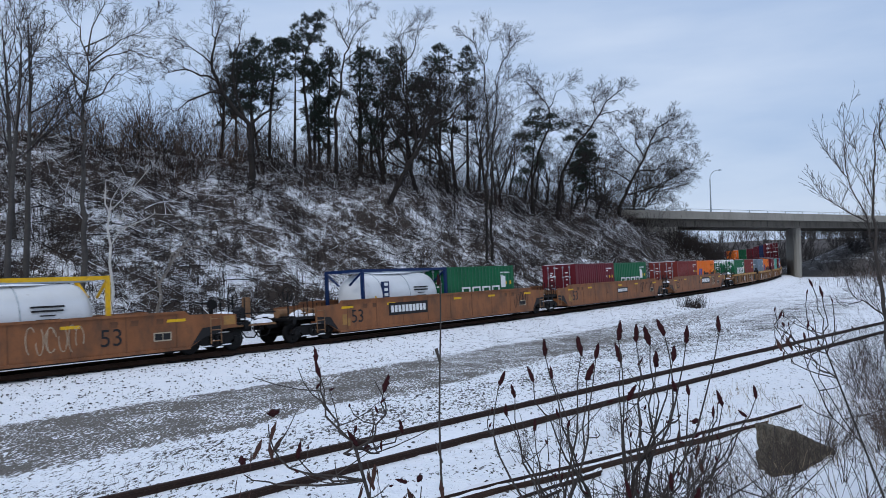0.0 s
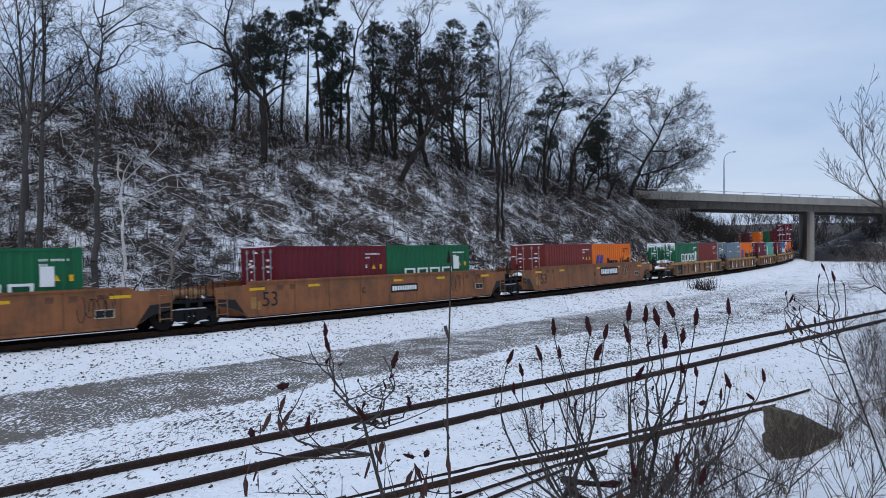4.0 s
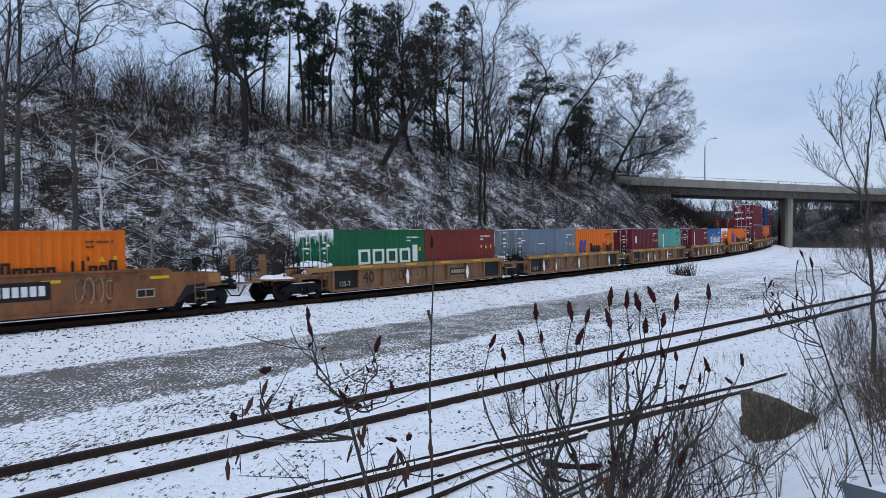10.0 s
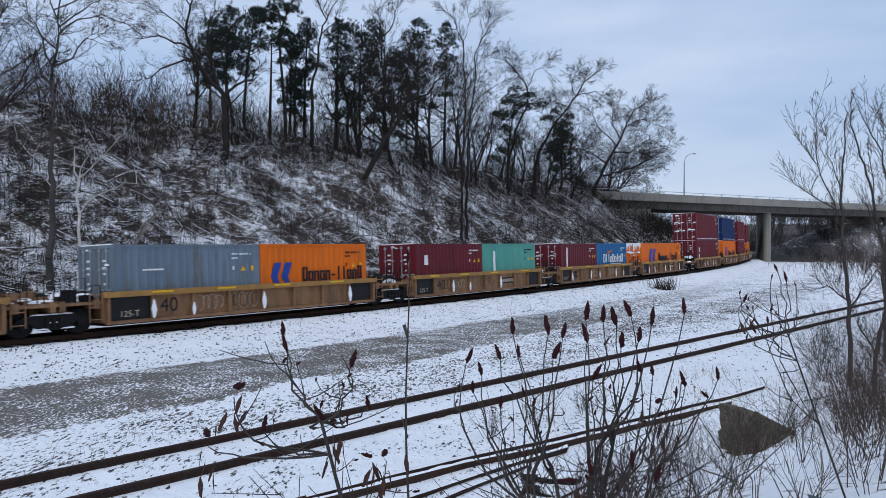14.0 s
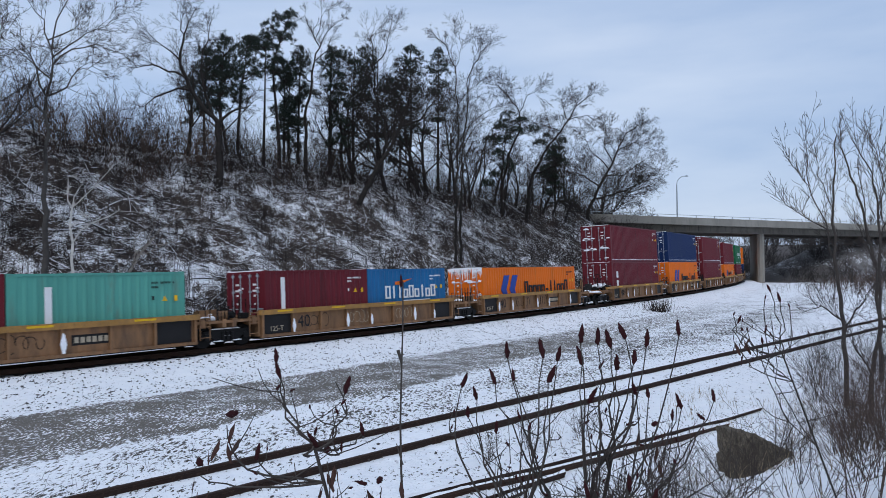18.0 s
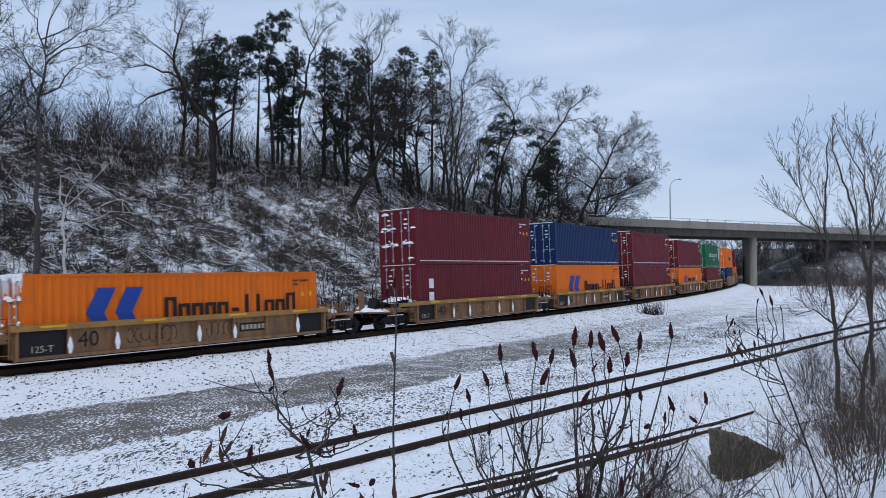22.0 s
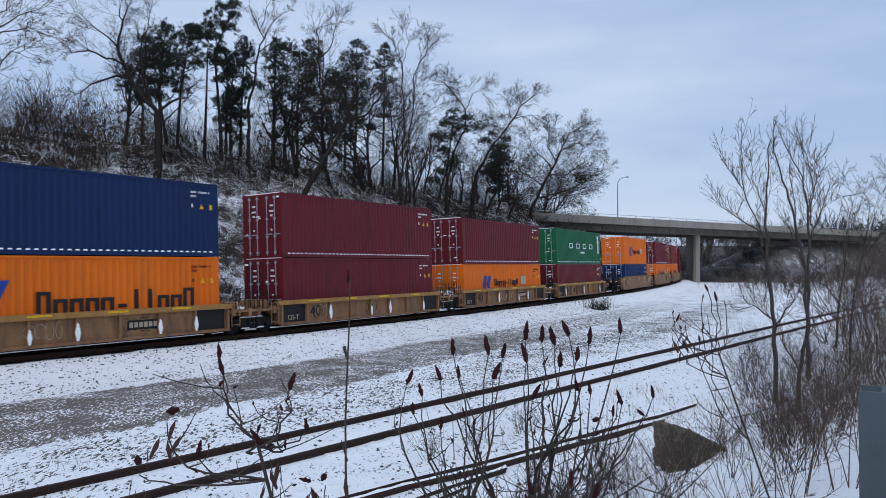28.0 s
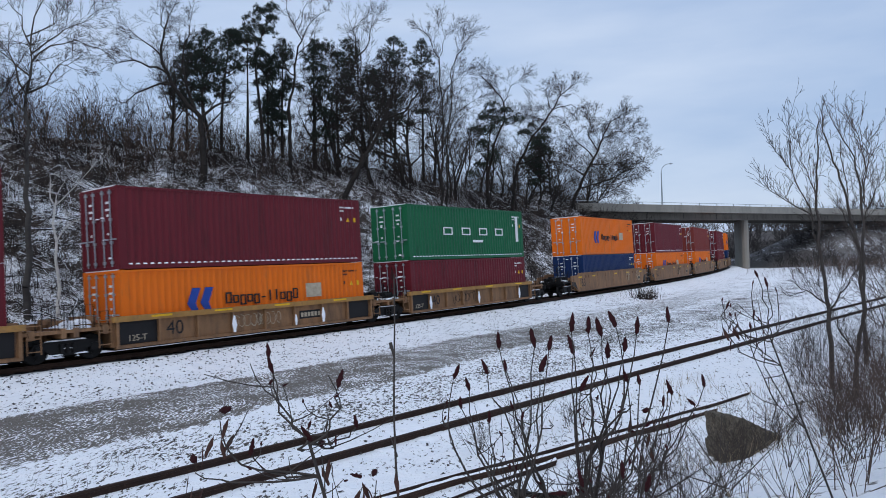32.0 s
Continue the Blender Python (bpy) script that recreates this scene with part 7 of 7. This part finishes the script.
sumac("low sumac leaning out with small fruit heads", (1.55, 5.4), ((2.11, 5.19, 2.12), (2.05, 5.21, 1.99), (1.88, 5.28, 2.07), (1.91, 5.27, 2.06), (1.85, 5.29, 1.98), (1.72, 5.33, 1.88), (1.73, 5.33, 1.77)), 4, (5, 6), 0.12, 14)
sumac("slender sumac with small dark fruit heads", (3.6, 6.1), ((2.84, 5.85, 2.83), (2.80, 5.86, 2.77), (2.90, 5.82, 2.75), (2.96, 5.79, 2.71), (2.59, 5.96, 2.64), (2.62, 5.95, 2.58), (2.68, 5.92, 2.52), (2.65, 5.93, 2.48), (2.80, 5.87, 2.51), (2.78, 5.87, 2.42), (2.86, 5.84, 2.38)), 5, (7,), 0.085, 0, 0.45, 0.7, 0.7, (2.92, 5.84, 2.3))
sumac("low sumac with rusty fruit heads over the snow", (1.75, 3.75), ((1.42, 3.95, 1.55), (1.47, 3.95, 1.48), (1.95, 3.85, 1.52), (2.02, 3.8, 1.44), (1.98, 3.82, 1.35), (1.75, 4.0, 1.3)), 6, (0, 2, 4), 0.10, 4)
sumac("low broken sumac with brown fruit heads", (1.1, 4.4), ((0.95, 4.4, 1.62), (1.05, 4.42, 1.7), (1.2, 4.42, 1.6), (1.28, 4.38, 1.75), (1.12, 4.4, 1.5), (1.42, 4.4, 1.66)), 7, (0, 4), 0.11, 12)

# one tall straight stem with a small brown head
sx, sy = -0.03, 4.35
sz = ground_at(sx, sy)
ob = thing("dead_stalk", "tall straight dead stalk with a small brown head", "plant", pose(sx, sy, sz))
W = Wood()
top = 2.93 - sz
for i in range(8):
    W.seg((0.012 * math.sin(i), 0.0, top * i / 8), (0.012 * math.sin(i + 1), 0.0, top * (i + 1) / 8), 0.0105 - 0.0008 * i, 0.0105 - 0.0008 * (i + 1))
W.seg((0.0, 0, top * 0.52), (-0.035, 0, top * 0.52 + 0.12), 0.006, 0.003)
W.seg((0.0, 0, top * 0.78), (-0.02, 0, top * 0.82), 0.005, 0.012)
part("stem", rods_mesh("stem", W.array(), 6, "sumac"), None, ob)
part("fruit_head", FRUIT[1], None, ob, at=pose(0.0, 0, top - 0.03) @ Matrix.Diagonal((0.07, 0.07, 0.07, 1)))

# concrete block at the end of the spur
def block_data():
    ms = Mesh()
    n = 9
    q = np.random.RandomState(4)
    L, D, H = 1.05, 0.7, 1.12
    vs, fs = [], []
    bm = bmesh.new()
    bmesh.ops.create_cube(bm, size=1.0)
    bmesh.ops.subdivide_edges(bm, edges=bm.edges[:], cuts=13, use_grid_fill=True)
    for v in bm.verts:
        w = 0.07
        v.co = Vector((v.co.x * L, v.co.y * D, (v.co.z + 0.5) * H * (1 - 0.26 * (v.co.x + 0.4) - 0.25 * max(0, v.co.x))))
        v.co += Vector((noise.noise(v.co * 4.1), noise.noise(v.co * 2.3 + Vector((9, 0, 0))), noise.noise(v.co * 2.3 + Vector((0, 9, 0))))) * w
        v.co += Vector((noise.noise(v.co * 13), noise.noise(v.co * 13 + Vector((5, 0, 0))), noise.noise(v.co * 11 + Vector((0, 5, 0))))) * 0.05
    me = bpy.data.meshes.new("concrete_block")
    bm.to_mesh(me)
    bm.free()
    me.materials.append(M["oldconcrete"])
    return me


blk = thing("concrete_block", "crumbling brown concrete block half in weeds", "concrete block", pose(6.02, 13.2, -1.0, 0, 0, 20))
part("body", block_data(), None, blk)
part("snow_patch", Mesh().lump(0.25, 0.1, 0.86, 0.2, 0.18, 0.05, 3), "snow", blk)

# guard rail beside the camera: one post and the bent end of the rail
post = thing("guard_rail_post", "galvanised steel guard rail post with bolts", "post", pose(1.85, 2.47, 1.3, 0, 0, -38))
part("web", Mesh().box(-0.006, 0.006, -0.07, 0.07, 0, 1.27), "dullsteel", post)
part("flange", Mesh().box(-0.075, 0.075, -0.08, -0.07, 0, 1.27, c=0.003), "dullsteel", post)
part("flange", Mesh().box(-0.075, 0.075, 0.07, 0.08, 0, 1.27, c=0.003), "dullsteel", post)
for z in (0.95, 1.1):
    part("bolt", Mesh().disc((0.05, -0.09, z), (0, 1, 0), 0.018, 0.012, 8), "iron", post)
end = thing("guard_rail_end", "bent galvanised guard rail end capped with snow", "guard rail", pose(1.15, 1.87, 1.605, 0, 0, 8))
prof = [(0.0, 0.0), (-0.045, 0.06), (-0.045, 0.12), (0.02, 0.18), (0.02, 0.24), (-0.045, 0.30), (-0.045, 0.36), (0.0, 0.44)]
ms = Mesh()
vs, fs = [], []
for i in range(13):
    w = max(0, (4 - i) / 4)
    x, yb, dz = i * 0.12, 0.22 * w * w, -0.02 * i
    for d, z in prof:
        vs.append((x, yb + d - 0.01 * i, z + 0.26 + dz))
k = len(prof)
for i in range(12):
    for j in range(k - 1):
        fs.append((i * k + j, (i + 1) * k + j, (i + 1) * k + j + 1, i * k + j + 1))
ms.add(vs, fs)
rail = part("rail", ms, "dullsteel", end, smooth=True)
sol = rail.modifiers.new("thickness", "SOLIDIFY")
sol.thickness = 0.006
part("snow_cap", Mesh().lump(0.75, -0.02, 0.645, 0.6, 0.06, 0.05, 5), "snow", end)

# young trees and thicket on the far side of the bank
UPRIGHT = dict(wob=0.07, up=(0.05, 0.18, 0.12, 0.03), kids=(2.2, 2.1, 1.5, 0), ratio=0.42, ang=54, start=0.22, levels=3, step=0.5, rmin=0.0055, thin=0.45)
SHOOTS = dict(wob=0.06, up=(0.0, 0.2, 0.14, 0.05), kids=(1.0, 1.3, 0.8, 0), ratio=0.5, ang=38, start=0.1, levels=3, step=0.4, rmin=0.0045, thin=0.5)


def young_tree(label, x, y, limbs, seed, r, reach=0.75, per=1.7):
    """A young tree of limbs (sideways, height) shaped to fit the camera's view, set with fine upright shoots; the first
    limb is the trunk.
    """
    rnd = random.Random(seed)
    g = math.hypot(x, y)
    side, back = Vector((y / g, -x / g, 0)), Vector((x / g, y / g, 0))
    z0 = ground_at(x, y)
    big, fine = Wood(), Wood()
    top = max(h for l in limbs for _, h in l)
    for i, l in enumerate(limbs):
        lean = rnd.gauss(0, 0.3) if i else 0.0
        P = []
        for j in range(len(l) - 1):
            for k in range(4):
                u = k / 4
                a, h = l[j][0] + (l[j + 1][0] - l[j][0]) * u, l[j][1] + (l[j + 1][1] - l[j][1]) * u
                P.append((a, h))
        P.append(l[-1])
        n = len(P) - 1
        P = [side * (a + rnd.gauss(0, 0.02)) + back * (lean * j / n) + Vector((0, 0, max(h - z0, -0.2) if j else (h - z0 if i else -0.25))) for j, (a, h) in enumerate(P)]
        r0 = r if i == 0 else max(0.014, 0.55 * r * (1 - 0.85 * (l[0][1] - z0) / (top - z0)))
        for j in range(n):
            big.seg(P[j], P[j + 1], r0 * (1 - 0.86 * j / n), r0 * (1 - 0.86 * (j + 1) / n))
            if P[j].z > (1.0 if i == 0 else 0.0) and j:
                d = (P[j + 1] - P[j]).normalized()
                for _ in range(int(per + rnd.random())):
                    q = Vector((rnd.gauss(0, 1), rnd.gauss(0, 1), rnd.gauss(0.7, 0.6))).normalized()
                    grow(fine, tuple(P[j]), tuple((d * 0.6 + q * 0.7).normalized()), reach * rnd.uniform(0.35, 1.1), 0.007, 1, rnd, SHOOTS)
    ob = thing("young_tree", label, "tree", pose(x, y, z0), "young trees on the bank")
    part("trunk", rods_mesh("trunk", big.array(), 7, "sumac"), None, ob)
    part("crown", rods_mesh("crown", fine.array(), 3, "sumac"), None, ob)
    return ob


young_tree("bare young tree with long curved limbs on the bank", 10.95, 18.78, (((0.0, -0.35), (-0.03, 1.4), (-0.17, 2.8), (-0.24, 4.0), (-0.15, 5.3), (-0.1, 6.3)), ((-0.17, 2.8), (-0.4, 4.0), (-0.76, 5.0), (-1.05, 5.4), (-1.3, 5.9)), ((-0.3, 3.8), (-0.86, 4.2), (-1.26, 4.5), (-1.46, 4.76)), ((-0.76, 5.0), (-0.8, 5.7), (-0.76, 6.55)), ((-0.2, 4.3), (-0.55, 5.3), (-0.6, 5.95)), ((0.0, 1.5), (-0.54, 1.9), (-1.0, 1.7)), ((0.0, 1.4), (0.36, 1.95), (0.6, 2.4))), 401, 0.062)
young_tree("crooked young tree forking low on the bank", 10.47, 16.98, (((0.0, -0.3), (0.03, 0.4), (0.2, 1.5), (0.25, 3.1), (0.26, 4.1), (0.12, 5.05), (-0.3, 5.9)), ((0.26, 4.0), (0.33, 5.0), (0.2, 5.6), (0.05, 5.95)), ((0.26, 3.6), (0.52, 4.3), (0.9, 4.6)), ((0.27, 4.0), (0.42, 5.0), (0.55, 5.4)), ((0.03, 0.4), (-0.28, 1.0), (-0.5, 1.65))), 402, 0.055)
young_tree("slim young tree with an upright twiggy crown", 14.23, 22.57, (((0.0, -0.5), (0.0, 1.05), (-0.05, 2.8), (-0.3, 4.2), (-0.6, 5.4), (-0.9, 6.5), (-0.95, 7.1)), ((-0.3, 4.2), (-0.46, 5.8), (-0.5, 7.0)), ((-0.05, 2.8), (-0.47, 4.0), (-0.8, 4.5))), 403, 0.07)
for x, y, h, lean, seed, r in ((20.7, 30.9, 8.0, 0.5, 405, 0.10), (17.0, 24.5, 7.4, 0.8, 406, 0.08), (24.0, 31.5, 9.0, 0.2, 407, 0.1), (21.0, 26.0, 8.2, 0.6, 408, 0.09), (17.5, 21.0, 6.8, 0.4, 409, 0.06)):
    tree("young_tree", "slim bare young tree on the snowy bank", x, y, h, UPRIGHT, seed, (lean, 0.1), "sumac", r * 0.6, "sumac", "young trees on the bank")

rs = np.random.RandomState(71)


def fan(n, b0, b1, d0, d1):
    """Places by bearing to the right of straight ahead, in degrees, and distance."""
    w, d = np.radians(rs.uniform(b0, b1, n)), d0 + (d1 - d0) * np.sqrt(rs.rand(n))
    x, y = np.sin(w) * d, np.cos(w) * d
    keep = (side_off(x, y, SIDE_P, SIDE_DIR) < -2.2) & ((np.abs(side_off(x, y, SPUR_P, SPUR_DIR) + 1.1) > 1.6) | (d > 17))
    return x[keep], y[keep], ground_z(x[keep], y[keep])


THICK = [shrub_rows(420 + i, 2.4, 7, dict(SHRUB, up=(0.05, 0.05, 0.0), rmin=0.004, kids=(1.8, 1.5, 0), ang=46)) for i in range(6)]
STALKS = [shrub_rows(460 + i, 2.2, 5, dict(SHRUB, wob=0.17, kids=(1.7, 0.9, 0), ang=44, step=0.6, rmin=0.006, start=0.3), 0.75) for i in range(8)]
x, y, z = fan(44, 34, 47, 18, 40)
stuff_mesh("bank_thicket", scatter(THICK, x, y, z, rs.uniform(0.8, 2.0, len(x)), 72, 0.7), 3, "thicket", "brown bare thicket on the bank", "brush")
x, y, z = fan(46, 27, 42, 34, 62)
stuff_mesh("far_thicket", scatter(THICK, x, y, z, rs.uniform(1.4, 2.6, len(x)), 78, 0.9), 3, "thicket", "tall brown thicket beside the siding", "brush")
x, y, z = fan(44, 28, 36, 15, 30)
stuff_mesh("bank_shrubs", scatter(THICK, x, y, z, rs.uniform(0.4, 0.9, len(x)), 73, 0.4), 3, "brush", "thin grey shrubs beside the siding", "brush")
x, y, z = fan(120, 4, 33, 7.0, 17)
stuff_mesh("dry_weeds", scatter(STALKS, x, y, z, rs.uniform(0.2, 0.5, len(x)), 74, 0.4), 3, "weed", "thin dry weeds in the snow", "weeds")
x, y, z = fan(24, 8, 29, 5.2, 8.5)
stuff_mesh("near_weeds", scatter(STALKS, x, y, z, rs.uniform(0.25, 0.5, len(x)), 75, 0.3), 3, "weed", "tangled grey weeds around the sumac", "weeds")


x, y, z = fan(170, 30, 48, 6, 18)
stuff_mesh("bank_weeds", scatter(STALKS, x, y, z, rs.uniform(0.25, 0.75, len(x)), 79, 0.4), 3, "thicket", "brown dead weeds on the snowy bank", "weeds")


def blades(name, x, y, z, per, lo, hi, seed, material, label, spread=0.12, wide=0.004):
    q = np.random.RandomState(seed)
    n = len(x) * per
    p = np.stack([np.repeat(x, per), np.repeat(y, per), np.repeat(z, per) - 0.02], 1)
    p[:, :2] += q.normal(scale=spread, size=(n, 2))
    h = q.uniform(lo, hi, n)[:, None]
    d = np.concatenate([q.normal(scale=0.28, size=(n, 2)), np.ones((n, 1))], 1) * h
    w = q.uniform(0, 6.283, n)
    sd = np.stack([np.cos(w), np.sin(w), 0 * w], 1) * wide
    m = p + d * 0.55
    t = p + d * np.array([1.25, 1.25, 0.95])
    v = np.stack([p - sd, p + sd, m + sd * 0.8, m - sd * 0.8, t], 1).reshape(-1, 3)
    o = (np.arange(n) * 5)[:, None]
    f = np.concatenate([np.stack([o + 0, o + 1, o + 2], -1), np.stack([o + 0, o + 2, o + 3], -1), np.stack([o + 3, o + 2, o + 4], -1)], 1).reshape(-1, 3)
    return tagged(new(name, fast_mesh(name, v, f, material)), label, "grass", kind="stuff")


x, y, z = fan(260, 8, 44, 6, 22)
blades("dry_grass", x, y, z, 6, 0.12, 0.45, 76, "grass", "straw-coloured dry grass poking through snow")
n = 260
s_, o_ = rs.uniform(2, 45, n), rs.uniform(-14.2, -11.2, n)
xy = np.array([hill_xy(a, b2) for a, b2 in zip(s_, o_)])
blades("verge_stems", xy[:, 0], xy[:, 1], ground_z(xy[:, 0], xy[:, 1]), 3, 0.12, 0.4, 77, "sumac", "thin dead stems along the gravel verge", 0.2, 0.003)
tx, ty = hill_xy(55.1, -4.4)
tuft = thing("grass_tuft", "dry brown grass tuft beside the ballast", "grass", pose(tx, ty, ground_at(tx, ty)))
q = np.random.RandomState(9)
W = Wood()
for i in range(150):
    a = (q.normal() * 0.5, q.normal() * 0.35, -0.05)
    W.seg(a, (a[0] + q.normal() * 0.25, a[1] + q.normal() * 0.2, q.uniform(0.4, 1.1)), 0.016, 0.008)
tagged(part("grass_clump", rods_mesh("grass_clump", W.array(), 3, "brush"), None, tuft), kind="stuff")

# loose stones on the ballast shoulder and the flat
q = np.random.RandomState(41)
n = 4200
s_ = 1 + 62 * q.rand(n) ** 1.3
o_ = np.where(q.rand(n) < 0.75, q.uniform(-5.0, -1.6, n), q.uniform(-20, -11, n))
xy = np.array([hill_xy(a, b2) for a, b2 in zip(s_, o_)])
zz = ground_z(xy[:, 0], xy[:, 1])
oct_v = np.array([(1, 0, 0), (-1, 0, 0), (0, 1, 0), (0, -1, 0), (0, 0, 1), (0, 0, -1)], float)
oct_f = np.array([(0, 2, 4), (2, 1, 4), (1, 3, 4), (3, 0, 4), (2, 0, 5), (1, 2, 5), (3, 1, 5), (0, 3, 5)])
r = q.uniform(0.012, 0.036, (n, 1, 1)) * np.array([[[1.2, 1.2, 0.55]]])
v = oct_v[None] * r * q.uniform(0.5, 1.5, (n, 6, 1)) + q.normal(scale=0.012, size=(n, 6, 3)) + np.concatenate([xy, zz[:, None] + 0.01], 1)[:, None, :]
f = oct_f[None] + (np.arange(n) * 6)[:, None, None]
tagged(new("ballast_stones", fast_mesh("ballast_stones", v.reshape(-1, 3), f.reshape(-1, 3), "stone")), "dark ballast stones poking through the snow", "stones", kind="stuff")


# loose timbers and a rail length left beside the tracks
rnd = random.Random(77)
for x, y, rz, ln in ((2.05, 11.38, -18, 0.9), (1.81, 10.83, -43, 0.5)):
    tb = thing("old_timber", "dark weathered timber lying in the snow", "timber", pose(x, y, ground_at(x, y) - 0.07, rnd.gauss(0, 3), rnd.gauss(0, 3), rz), "timbers beside the spur")
    part("beam", Mesh().box(-ln / 2, ln / 2, -0.1, 0.1, 0, 0.14, c=0.015), "tiedark", tb)
    part("snow_cap", Mesh().lump(0.1, 0, 0.135, ln * 0.42, 0.08, 0.04, 3), "snow", tb)
lx, ly = 54.5, 124.0
lr = thing("loose_rail", "length of dark rail lying on the snow", "rail", pose(lx, ly, ground_at(lx, ly) + 0.02, 0, 0, 58))
part("rail", Mesh().box(-4.2, 4.2, -0.06, 0.06, 0, 0.13), "tiedark", lr)



def motions():
    """The train rolls towards the camera's left, all cars at one speed."""
    for ob, q, local in MOVERS:
        walk(ob, [(t, rail_pose(q - d) @ local) for t, d in ROLL])
    ts, ds = zip(*ROLL)
    turns = [(k / 10, float(np.interp(k / 10, ts, ds)) / 0.425) for k in range(321)]
    for ws, wx in WHEELS:
        walk(ws, [(t, Matrix.Translation((wx, 0, 0.425)) @ Matrix.Rotation(-a, 4, "Y")) for t, a in turns])


motions()
